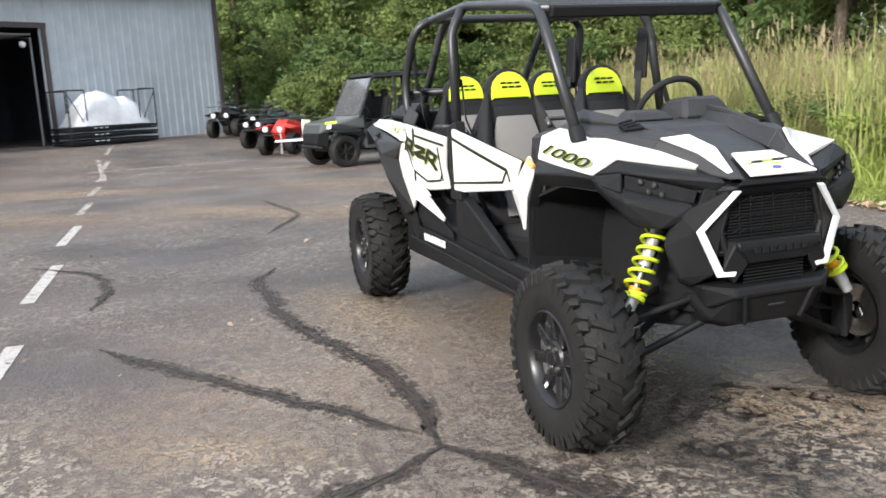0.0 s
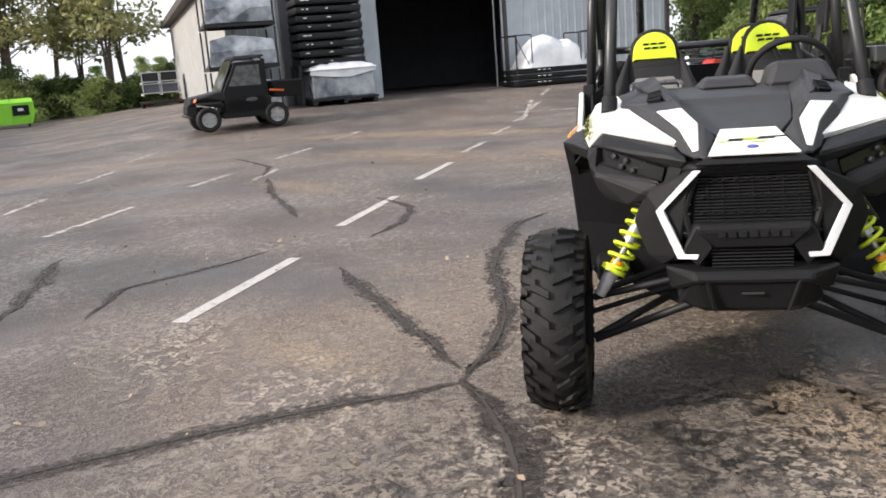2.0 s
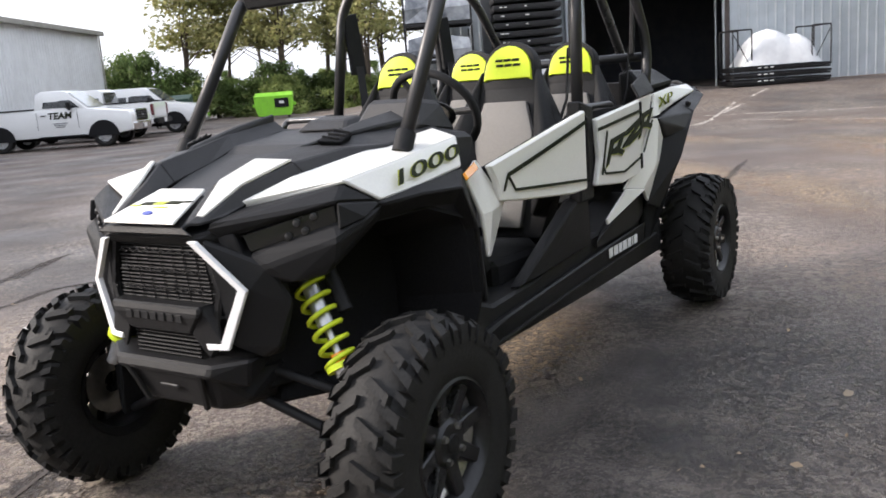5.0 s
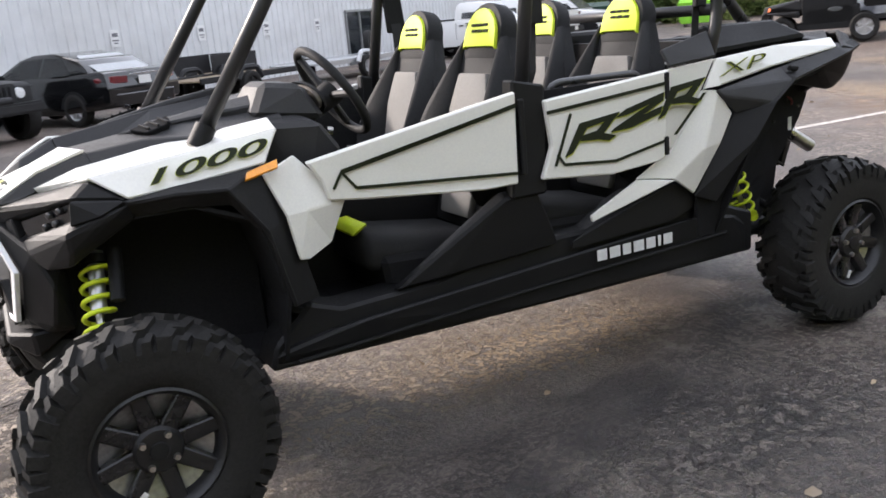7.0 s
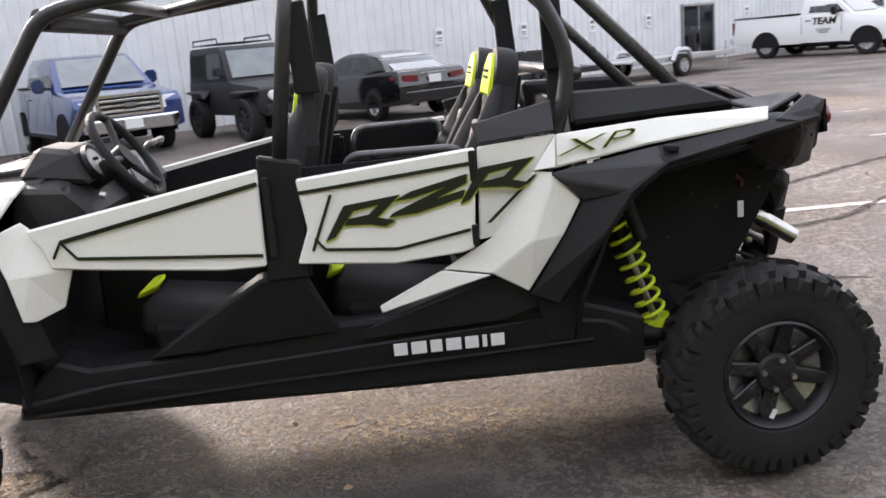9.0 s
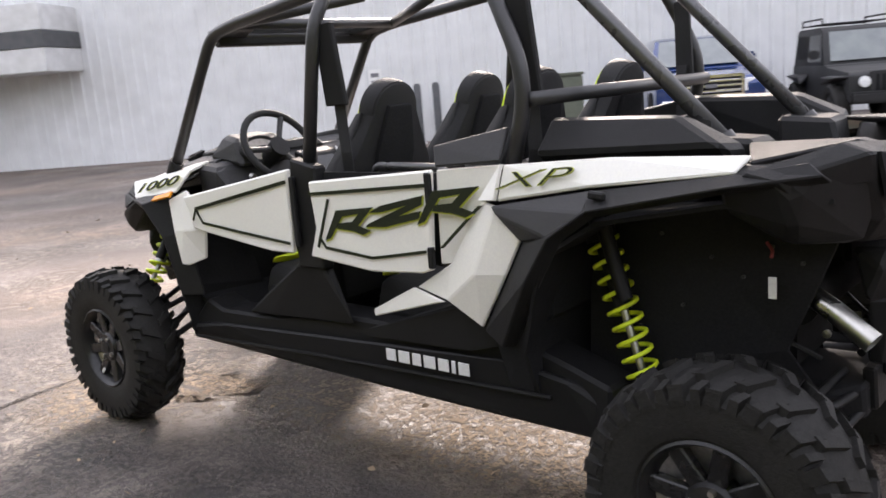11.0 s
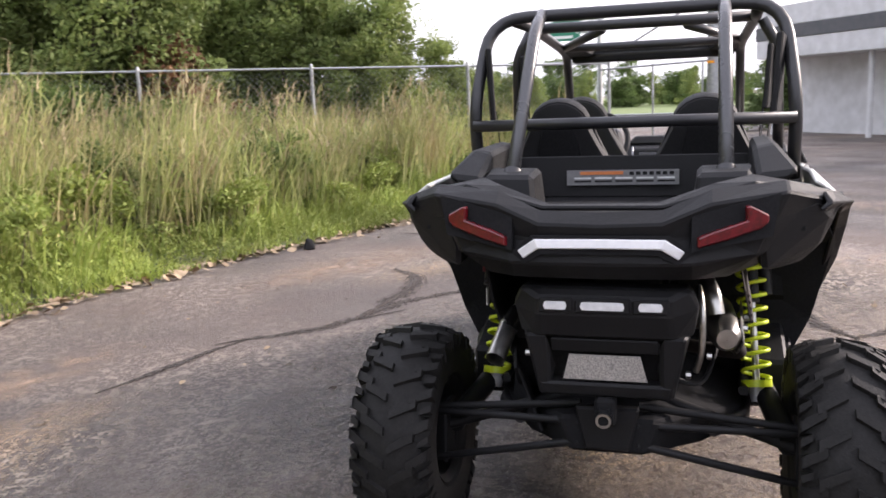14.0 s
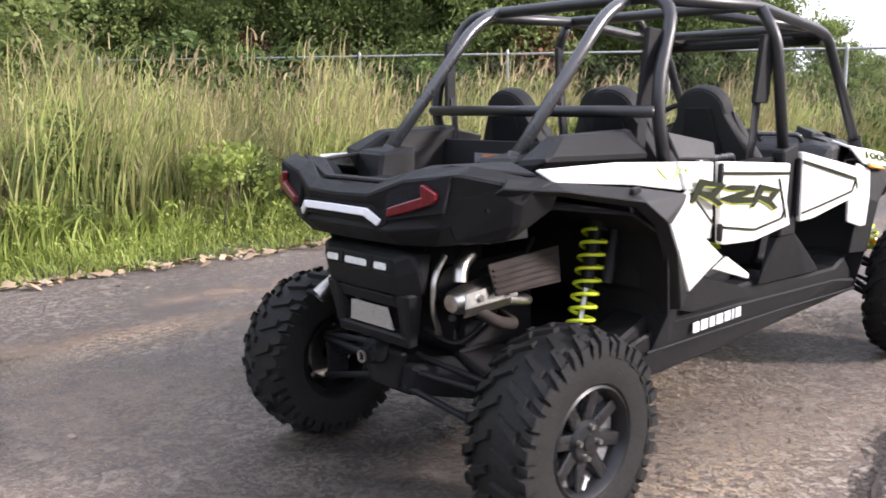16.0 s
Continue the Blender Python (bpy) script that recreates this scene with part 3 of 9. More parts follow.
for i, (x, y, rx, ry, tn) in enumerate(((1.66, 0.34, 0.50, 0.30, 20), (1.38, 0.20, 0.22, 0.14, 0), (1.9, 0.7, 0.6, 0.4, -30), (-1.6, 2.75, 1.2, 0.35, 8), (-7.5, -1.2, 2.4, 0.6, 40), (-9.0, -4.3, 2.6, 0.7, 62), (-5.6, 0.7, 2.0, 0.5, 25), (-12, -3.4, 3.4, 0.8, 70), (-5.5, -4.7, 1.6, 0.5, 50), (3.4, 1.9, 1.3, 0.4, 150), (5.2, 1.6, 1.8, 0.5, 160), (0.9, -2.05, 0.7, 0.25, 60), (-1.0, -0.9, 1.3, 0.4, 12), (-10.5, 1.2, 2.6, 0.6, 50), (-3.8, 3.6, 1.6, 0.4, 5), (-0.3, 0.1, 1.0, 0.5, 0), (-13.5, -7.5, 3.0, 0.9, 60))):
    patch("sand_patch", x, y, rx, ry, tn, SAND, "thin tan sand spilled on the asphalt", 0.0022 + 0.0001 * i)


# ---- the four-seat off-road buggy ----
WHITE_P = surface("white moulded plastic", (0.78, 0.77, 0.72), (0.74, 0.73, 0.69), 0.28, grain=140, large=4, bump=0.03, coat=0.3, dirt=(0.55, 0.52, 0.46), dirt_amount=0.12)
BLACK_P = surface("black textured plastic", (0.0088, 0.0088, 0.0096), (0.0128, 0.0128, 0.0136), 0.45, grain=260, large=6, bump=0.22, spec=0.20, dirt=(0.04, 0.038, 0.036), dirt_amount=0.06)
GREY_P = surface("charcoal plastic", (0.020, 0.020, 0.022), (0.028, 0.028, 0.030), 0.5, grain=260, large=6, bump=0.22, spec=0.36, dirt=(0.07, 0.067, 0.064), dirt_amount=0.2)
DARK_P = surface("dull black liner", (0.013, 0.013, 0.014), (0.018, 0.018, 0.019), 0.75, grain=120, large=5, bump=0.15, spec=0.09)
CAGE_M = surface("black powder-coated tube", (0.016, 0.016, 0.018), (0.022, 0.022, 0.024), 0.34, grain=300, large=8, bump=0.06, spec=0.55)
ARM_M = surface("satin black steel", (0.008, 0.008, 0.009), (0.012, 0.012, 0.013), 0.5, grain=200, large=8, bump=0.06, spec=0.28)
CAGE_S = surface("glossy charcoal tube", (0.075, 0.075, 0.078), (0.095, 0.095, 0.098), 0.24, 0.45, grain=300, large=8, bump=0.05, spec=0.6)
RUBBER = surface("black tyre rubber", (0.009, 0.0088, 0.0086), (0.016, 0.0155, 0.015), 0.60, grain=90, large=7, bump=0.3, spec=0.26, dirt=(0.050, 0.045, 0.041), dirt_amount=0.12)
RIM_M = surface("satin black alloy", (0.012, 0.012, 0.013), (0.017, 0.017, 0.018), 0.32, 0.3, grain=80, bump=0.03)
SPOKE_M = surface("gloss black alloy", (0.014, 0.014, 0.015), (0.020, 0.020, 0.021), 0.24, 0.3, grain=80, bump=0.03)
FACET_M = surface("grey machined pocket", (0.36, 0.36, 0.365), (0.26, 0.26, 0.265), 0.28, 0.85, grain=60, bump=0.05)
ALU_DULL = surface("dull aluminium", (0.20, 0.20, 0.20), (0.14, 0.14, 0.14), 0.5, 0.7, grain=40, bump=0.05)
ALLOY = surface("machined alloy", (0.55, 0.55, 0.56), (0.45, 0.45, 0.46), 0.3, 0.55, grain=60, bump=0.05)
STEEL = surface("polished steel", (0.50, 0.49, 0.46), (0.38, 0.37, 0.345), 0.26, 1.0, grain=30, bump=0.05)
LIME = surface("lime-yellow paint", (0.62, 0.74, 0.02), (0.55, 0.68, 0.02), 0.35, grain=90, bump=0.04)
SEAT_LIME = surface("lime-yellow vinyl", (0.66, 0.82, 0.015), (0.60, 0.75, 0.02), 0.5, grain=160, bump=0.12)
SEAT_BLACK = surface("black vinyl", (0.015, 0.015, 0.016), (0.021, 0.021, 0.022), 0.6, grain=220, bump=0.25, spec=0.24)
SEAT_GREY = surface("grey knit vinyl", (0.22, 0.21, 0.20), (0.17, 0.165, 0.155), 0.75, grain=300, bump=0.3)
DECAL = surface("dark decal", (0.014, 0.017, 0.008), (0.020, 0.024, 0.010), 0.7, grain=90, bump=0.0, spec=0.2)
DECAL_LIME = surface("olive-lime decal edge", (0.38, 0.42, 0.03), (0.32, 0.36, 0.03), 0.4, grain=90, bump=0.0)
DECAL_WHITE = surface("silver-white decal", (0.66, 0.66, 0.66), (0.6, 0.6, 0.6), 0.4, grain=90, bump=0.0)
DECAL_BLUE = surface("blue badge", (0.03, 0.05, 0.28), (0.04, 0.06, 0.33), 0.3, grain=90, bump=0.0)
AMBER = surface("amber reflector", (0.85, 0.33, 0.01), (0.75, 0.27, 0.01), 0.2, grain=160, bump=0.1, coat=0.6)
RED_L = surface("red lens", (0.15, 0.005, 0.010), (0.075, 0.003, 0.005), 0.25, grain=70, bump=0.05, coat=0.25)
LENS = surface("smoked lens", (0.010, 0.010, 0.011), (0.014, 0.014, 0.015), 0.22, grain=20, bump=0.0, coat=0.25)
LAMP_CLEAR = surface("clear lamp cover", (0.86, 0.87, 0.88), (0.70, 0.71, 0.73), 0.18, 0.1, grain=40, bump=0.1, coat=1.0)
LAMP_DIM = surface("lamp behind smoked cover", (0.045, 0.045, 0.047), (0.022, 0.022, 0.024), 0.25, 0.3, grain=40, bump=0.1, coat=0.6)
BAR_WHITE = surface("white diffuser bar", (0.80, 0.80, 0.80), (0.74, 0.74, 0.75), 0.3, grain=60, bump=0.05, coat=0.4)
MESH_M = surface("perforated steel", (0.62, 0.60, 0.56), (0.26, 0.25, 0.24), 0.4, 0.5, grain=220, bump=0.3)
DIAL = surface("pale display glass", (0.48, 0.43, 0.39), (0.36, 0.33, 0.30), 0.2, grain=40, bump=0.0, coat=0.6)
STRAP = surface("black webbing", (0.020, 0.020, 0.022), (0.032, 0.032, 0.034), 0.8, grain=400, bump=0.3)
HEAT = surface("heat-stained steel", (0.030, 0.021, 0.017), (0.015, 0.011, 0.009), 0.7, 0.2, grain=14, bump=0.08)
RED_PIPE = surface("dull red rubber", (0.16, 0.012, 0.018), (0.11, 0.010, 0.014), 0.5, grain=60, bump=0.05)
LABEL_OR = surface("orange warning label", (0.62, 0.20, 0.06), (0.55, 0.17, 0.05), 0.5, grain=60, bump=0.0)
LABEL_G = surface("grey label film", (0.16, 0.16, 0.16), (0.20, 0.20, 0.20), 0.5, grain=60, bump=0.0)
LABEL_W = surface("white sticker", (0.70, 0.70, 0.68), (0.62, 0.62, 0.6), 0.5, grain=60, bump=0.0)

buggy = thing("utility_vehicle", "white, black and lime four-seat off-road buggy parked on asphalt", "off-road vehicle", pose(0, 0, 0))


def pair(name, make, material, label="", smooth=None, parent=None):
    """The same part on both sides of the buggy."""
    a = part(name, make(), material, parent or buggy, label, smooth)
    b = part(name, moved(make(), MIRROR), material, parent or buggy, label, smooth)
    return a, b


def tyre_mesh(radius, width, seed):
    """A knobbly tyre round the y axis, its outer face at +y."""
    w = width / 2
    r0 = radius - 0.019
    prof = [(0.185, -w * 0.80), (0.20, -w * 0.90), (0.255, -w * 0.98), (0.30, -w * 0.96), (r0 - 0.026, -w * 0.80), (r0 - 0.006, -w * 0.45), (r0 + 0.003, 0), (r0 - 0.006, w * 0.45), (r0 - 0.026, w * 0.80), (0.30, w * 0.96), (0.255, w * 0.98), (0.20, w * 0.90), (0.185, w * 0.80), (0.175, w * 0.6)]
    bm = lathe(prof, 56)
    rnd = random.Random(seed)

    def lug(angle, y0, y1, half, skew, top, base, hook=0.0):
        """A slanting tread block from y0 to y1."""
        vs = []
        for y, k in ((y0, 0.0), (y1, 1.0)):
            for sgn in (-1, 1):
                for rr, shrink in ((base, 1.12), (top, 0.86)):
                    a = angle + skew * k + sgn * half * shrink * (1 - 0.22 * k)
                    fall = 0.036 * (abs(y) / w) ** 2.4
                    vs.append(bm.verts.new(((rr - fall) * math.cos(a), y, (rr - fall) * math.sin(a))))
        a0, a1, b0, b1, c0, c1, d0, d1 = vs
        for f in ((a1, b1, d1, c1), (a0, a1, c1, c0), (b1, b0, d0, d1), (a0, b0, b1, a1), (c1, d1, d0, c0)):
            bm.faces.new(f)

    n = 21
    for i in range(n):
        a = i * math.tau / n
        for s in (-1, 1):
            off = a + (math.pi / n if s > 0 else 0)
            jig = rnd.uniform(-0.006, 0.006)
            lug(off + jig, s * w * 1.00, s * w * 0.50, 0.058, 0.105, radius - 0.001, r0 - 0.030)
            lug(off + 0.135, s * w * 0.66, s * w * 0.06, 0.052, 0.120, radius, r0 - 0.008)
            lug(off + 0.158, s * w * 0.99, s * w * 0.76, 0.040, 0.050, radius - 0.005, r0 - 0.028)
            # shoulder block down the side wall
            q = []
            for rr, y in ((radius - 0.030, w * 0.99), (radius - 0.072, w * 1.015)):
                for sg in (-1, 1):
                    for dy in (0, -0.03):
                        q.append(bm.verts.new((rr * math.cos(off + sg * 0.058), s * (y + dy), rr * math.sin(off + sg * 0.058))))
            p0, p1, p2, p3, p4, p5, p6, p7 = q
            for f in ((p0, p2, p6, p4), (p0, p4, p5, p1), (p2, p3, p7, p6), (p4, p6, p7, p5)):
                bm.faces.new(f)
    bmesh.ops.recalc_face_normals(bm, faces=bm.faces)
    return bm


def rim_mesh(w):
    prof = [(0.172, w * 0.62), (0.188, w * 0.72), (0.192, w * 0.86), (0.184, w * 0.90), (0.176, w * 0.84), (0.160, w * 0.55), (0.155, -w * 0.2), (0.160, -w * 0.7), (0.186, -w * 0.85)]
    bm = lathe(prof, 40)
    # a dished centre
    hub = lathe([(0.072, w * 0.25), (0.072, w * 0.62), (0.062, w * 0.72), (0.040, w * 0.74), (0.001, w * 0.74)], 28)
    return join(bm, hub)


def spoke_mesh(w):
    """One tapered spoke, upright, with a ridge down its middle."""
    return hull([(-0.026, w * 0.40, 0.055), (0.026, w * 0.40, 0.055), (-0.026, w * 0.62, 0.055), (0.026, w * 0.62, 0.055), (-0.018, w * 0.40, 0.120), (0.018, w * 0.40, 0.120), (0.0, w * 0.68, 0.110), (-0.025, w * 0.46, 0.174), (0.025, w * 0.46, 0.174), (-0.022, w * 0.72, 0.174), (0.022, w * 0.72, 0.174)], 0.004)


def build_wheel(name, x, y, z, radius, width, turn=0.0, spin=0.0):
    side = 1 if y > 0 else -1
    w = width / 2
    rim = part("wheel", rim_mesh(w), RIM_M, buggy, "satin black alloy wheel", 35)
    rim.matrix_basis = pose(x, y, z, 0, 0, turn + (0 if side > 0 else 180)) @ pose(0, 0, 0, 0, spin, 0)
    part("tyre", tyre_mesh(radius, width, 3), RUBBER, rim, "deep-lugged black off-road tyre", 30)
    for k in range(8):
        part("spoke", moved(spoke_mesh(w), pose(0, 0, 0, 0, k * 45, 0)), SPOKE_M, rim)
    for k in range(8):
        facet = hull([(-0.016, w * 0.30, 0.085), (0.016, w * 0.30, 0.085), (-0.044, w * 0.52, 0.162), (0.044, w * 0.52, 0.162), (-0.044, w * 0.34, 0.162), (0.044, w * 0.34, 0.162), (0.0, w * 0.24, 0.09)], 0.002)
        part("spoke_face", moved(facet, pose(0, 0, 0, 0, k * 45 + 22.5, 0)), FACET_M, rim, "grey machined pocket")
    for k in range(4):
        nut = lathe([(0.001, w * 0.83), (0.009, w * 0.83), (0.011, w * 0.74), (0.011, w * 0.55)], 8)
        a = radians(45 + 90 * k)
        part("lug_nut", moved(nut, pose(0.052 * math.cos(a), 0, 0.052 * math.sin(a))), STEEL, rim)
    part("hub_cap", lathe([(0.001, w * 0.80), (0.026, w * 0.79), (0.032, w * 0.70)], 20), BLACK_P, rim)
    part("hang_tag", block(0.034, 0.003, 0.016, 0.09, w * 0.72, -0.11, 0, 0, 30, 0), LABEL_W, rim)
    part("brake_disc", lathe([(0.04, -w * 0.25), (0.115, -w * 0.25), (0.115, -w * 0.20), (0.04, -w * 0.20)], 28), STEEL, rim)
    return rim


for sx, r, wd, yy in ((1.49, 0.372, 0.235, 0.705), (-1.475, 0.372, 0.270, 0.682)):
    for sy in (1, -1):
        build_wheel("wheel", sx, yy * sy, 0.368, r, wd, 0.0, 11 if sx > 0 else 33)


def shock(top, bottom, coils, r=0.045, wire=0.0085, low=0.86, can=0.07, pale=False):
    """Coil-over: body, springs, rod and clevis, as one part with pieces."""
    a, b = Vector(top), Vector(bottom)
    d = b - a
    side = d.orthogonal().normalized()
    other = d.normalized().cross(side)
    body = part("shock_absorber", tube([a, a + d * 0.45], r * 0.55, 14), ALLOY if pale else BLACK_P, buggy, "coil-over shock with lime spring", 40)
    part("rod", tube([a + d * 0.1, a + d * 0.95], r * 0.26, 10), STEEL, body)
    pts = []
    steps = int(coils * 14)
    for i in range(steps + 1):
        t = i / steps
        ang = t * coils * math.tau
        p = a + d * (0.10 + (low - 0.10) * t) + (side * math.cos(ang) + other * math.sin(ang)) * r
        pts.append(p)
    part("spring", tube(pts, wire, 7), LIME, body, "lime-yellow coil spring", True)
    part("spring_seat", tube([a + d * low, a + d * (low + 0.04)], r * 1.12, 16), LIME, body, "", 40)
    part("clevis", tube([a + d * (low + 0.04), b], r * 0.66, 12, taper=(1.0, 0.7)), ALLOY, body, "machined alloy clevis", 40)
    if pale:
        part("spacer", tube([a + d * (low - 0.07), a + d * low], r * 0.55, 14), AMBER, body, "amber rubber spacer", 40)
    part("collar", tube([a + d * 0.04, a + d * 0.10], r * 1.05, 16), BLACK_P, body, "", 40)
    part("reservoir", tube([a + d * 0.02 + other * can, a + d * 0.40 + other * can], r * 0.5, 12), BLACK_P, body, "", 40)
    return body


for s in (1, -1):
    shock((1.515, 0.325 * s, 0.862), (1.578, 0.540 * s, 0.490), 5.8, 0.045, 0.0080, 0.72, pale=True)
    shock((-0.985, 0.435 * s, 1.03), (-1.185, 0.47 * s, 0.43), 10.0, 0.047, 0.0072, 0.88, 0.07 * s)

# front body: fascia, grille and lights
part("fascia", join(
    hull([(1.79, -0.19, 1.0), (1.79, 0.19, 1.0), (1.55, 0.33, 1.05), (1.55, -0.33, 1.05), (1.62, 0.33, 0.98), (1.62, -0.33, 0.98), (1.76, 0.20, 0.965), (1.76, -0.20, 0.965)], 0.008),
), BLACK_P, buggy, "black nose moulding")
for s in (1, -1):
    mm = Matrix.Diagonal((1, s, 1, 1))

    def P(*pts):
        return [tuple(mm @ Vector(p)) for p in pts]
    # cheek between the light strip and the wheel arch
    part("cheek", hull(P((1.775, 0.20, 0.99), (1.725, 0.315, 0.84), (1.745, 0.245, 0.675), (1.690, 0.362, 0.905), (1.685, 0.350, 0.80), (1.690, 0.300, 0.630), (1.648, 0.405, 0.790), (1.668, 0.352, 0.660), (1.60, 0.33, 0.90), (1.60, 0.30, 0.62), (1.60, 0.20, 0.98), (1.60, 0.22, 0.66)), 0.008), BLACK_P, buggy)
    # brow over the headlight, out to the fender corner
    part("brow", hull(P((1.775, 0.205, 1.022), (1.640, 0.250, 1.060), (1.512, 0.510, 1.110), (1.422, 0.570, 1.046), (1.572, 0.524, 1.064), (1.712, 0.285, 0.998), (1.740, 0.235, 0.985), (1.43, 0.44, 1.02), (1.62, 0.25, 0.99)), 0.008), BLACK_P, buggy)
    # under the headlight, down to the ridge of the arch
    part("cheek_guard", hull(P((1.422, 0.576, 1.040), (1.572, 0.520, 1.004), (1.702, 0.312, 0.940), (1.695, 0.368, 0.905), (1.715, 0.300, 0.890), (1.598, 0.548, 0.968), (1.594, 0.530, 0.905), (1.600, 0.495, 0.862), (1.660, 0.420, 0.850), (1.48, 0.572, 1.000), (1.40, 0.540, 0.985), (1.62, 0.330, 0.855), (1.58, 0.28, 0.93), (1.45, 0.45, 1.02)), 0.008), BLACK_P, buggy)
    part("light_end", hull(P((1.575, 0.532, 1.062), (1.585, 0.540, 0.990), (1.422, 0.572, 1.044), (1.50, 0.572, 1.010), (1.52, 0.50, 1.06), (1.52, 0.48, 1.0)), 0.004), BLACK_P, buggy)
    part("light_inner", hull(P((1.740, 0.225, 1.000), (1.722, 0.278, 0.998), (1.712, 0.298, 0.930), (1.735, 0.250, 0.930), (1.66, 0.25, 0.99), (1.66, 0.25, 0.93)), 0.004), BLACK_P, buggy)
    head = part("headlight", hull(P((1.700, 0.285, 0.990), (1.692, 0.300, 0.938), (1.560, 0.512, 1.058), (1.556, 0.515, 1.002), (1.55, 0.28, 0.98), (1.50, 0.46, 1.0)), 0.004), LENS, buggy, "smoked headlight with four small lamps")
    for k, (px, py, pz) in enumerate(((1.592, 0.462, 1.028), (1.618, 0.420, 1.014), (1.606, 0.438, 0.990), (1.632, 0.398, 0.978))):
        ball = lathe([(0.001, 0.005), (0.008, 0.004), (0.011, 0.0), (0.011, -0.01)], 14)
        part("lamp", moved(ball, pose(px + 0.010, (py + 0.006) * s, pz, 0, 0, -90 + 35 * s)), LAMP_DIM, head)
    # light strip
    strip = [(1.800, 0.172, 0.985), (1.755, 0.298, 0.845), (1.775, 0.228, 0.690)]
    outer = [(1.797, 0.200, 0.985), (1.748, 0.325, 0.842), (1.770, 0.252, 0.672)]
    foot_i, foot_o = (1.785, 0.180, 0.690), (1.785, 0.186, 0.672)
    rows = [P(strip[0], outer[0]), P(strip[1], outer[1]), P(strip[2], outer[2]), P(foot_i, foot_o)]
    part("light_strip", skin(rows, 0.016, 0.002), BAR_WHITE, buggy, "white angular light strip")
    # side gill
    part("side_grille", hull(P((1.745, 0.215, 0.90), (1.715, 0.280, 0.84), (1.738, 0.225, 0.74), (1.735, 0.20, 0.74), (1.70, 0.21, 0.9)), 0.003), DARK_P, buggy)
    for k in range(4):
        zz = 0.76 + 0.035 * k
        part("gill_bar", tube(P((1.755, 0.205, zz), (1.738, 0.268 - abs(zz - 0.84) * 0.45, zz)), 0.004, 6), BLACK_P, buggy)

part("grille_backing", prism([(-0.185, 0.97), (0.185, 0.97), (0.225, 0.84), (0.17, 0.66), (-0.17, 0.66), (-0.225, 0.84)], "x", 1.66, 1.70), DARK_P, buggy)
for k in range(16):
    zz = 0.962 - k * 0.0114
    part("grille_bar", tube([(1.745, -0.178 - (0.97 - zz) * 0.1, zz), (1.750, 0.178 + (0.97 - zz) * 0.1, zz)], 0.0033, 6), BLACK_P, buggy)
for k in range(7):
    yy = -0.15 + 0.05 * k
    part("grille_wire", tube([(1.756, yy, 0.968), (1.752, yy + 0.006, 0.80)], 0.0016, 5), BLACK_P, buggy)
for k in range(3):
    zz = 0.945 - k * 0.055
    part("grille_wire", tube([(1.758, -0.175 + 0.0175 * i, zz + (0.006 if i % 2 else -0.006)) for i in range(21)], 0.0022, 5), BLACK_P, buggy)
for s in (1, -1):
    part("grille_frame", tube([(1.752, 0.186 * s, 0.972), (1.748, 0.225 * s, 0.84), (1.756, 0.19 * s, 0.70)], 0.012, 6), BLACK_P, buggy)
plate = part("nose_plate", join(hull([(1.800, -0.185, 0.800), (1.800, 0.185, 0.800), (1.806, 0.185, 0.775), (1.806, -0.185, 0.775), (1.790, 0.125, 0.712), (1.790, -0.125, 0.712), (1.74, 0.2, 0.80), (1.74, -0.2, 0.80), (1.74, 0.13, 0.71), (1.74, -0.13, 0.71)], 0.006),
                                hull([(1.79, -0.185, 0.80), (1.79, -0.13, 0.715), (1.775, -0.18, 0.64), (1.775, -0.235, 0.70), (1.74, -0.2, 0.8), (1.74, -0.2, 0.66)], 0.005),
                                hull([(1.79, 0.185, 0.80), (1.79, 0.13, 0.715), (1.775, 0.18, 0.64), (1.775, 0.235, 0.70), (1.74, 0.2, 0.8), (1.74, 0.2, 0.66)], 0.005)), BLACK_P, buggy, "black centre bar with raised marks")
for k in range(7):
    part("raised_mark", block(0.003, 0.026, 0.024, 1.8065, -0.105 + 0.035 * k, 0.764, 0.001), BLACK_P, plate)
for k in range(6):
    part("lower_grille_bar", tube([(1.765, -0.135, 0.700 - 0.012 * k), (1.765, 0.135, 0.700 - 0.012 * k)], 0.0036, 6), BLACK_P, buggy)
bump = part("front_bumper", join(
    hull([(1.80, -0.20, 0.628), (1.80, 0.20, 0.628), (1.735, 0.295, 0.638), (1.735, -0.295, 0.638), (1.81, 0.19, 0.595), (1.81, -0.19, 0.595), (1.73, 0.275, 0.55), (1.73, -0.275, 0.55), (1.60, 0.28, 0.63), (1.60, -0.28, 0.63)], 0.008),
    hull([(1.795, -0.20, 0.605), (1.795, 0.20, 0.605), (1.745, 0.165, 0.475), (1.745, -0.165, 0.475), (1.70, 0.25, 0.50), (1.70, -0.25, 0.50), (1.66, 0.15, 0.445), (1.66, -0.15, 0.445), (1.55, 0.26, 0.58), (1.55, -0.26, 0.58), (1.55, 0.2, 0.45), (1.55, -0.2, 0.45)], 0.010)), BLACK_P, buggy, "black front bumper and skid plate")
part("bumper_slot", block(0.006, 0.075, 0.010, 1.783, 0, 0.545, 0.002, 0, 16), GREY_P, bump)
for s in (1, -1):
    part("bumper_rib", tube([(1.800, 0.155 * s, 0.600), (1.762, 0.125 * s, 0.480)], 0.010, 6), BLACK_P, bump)

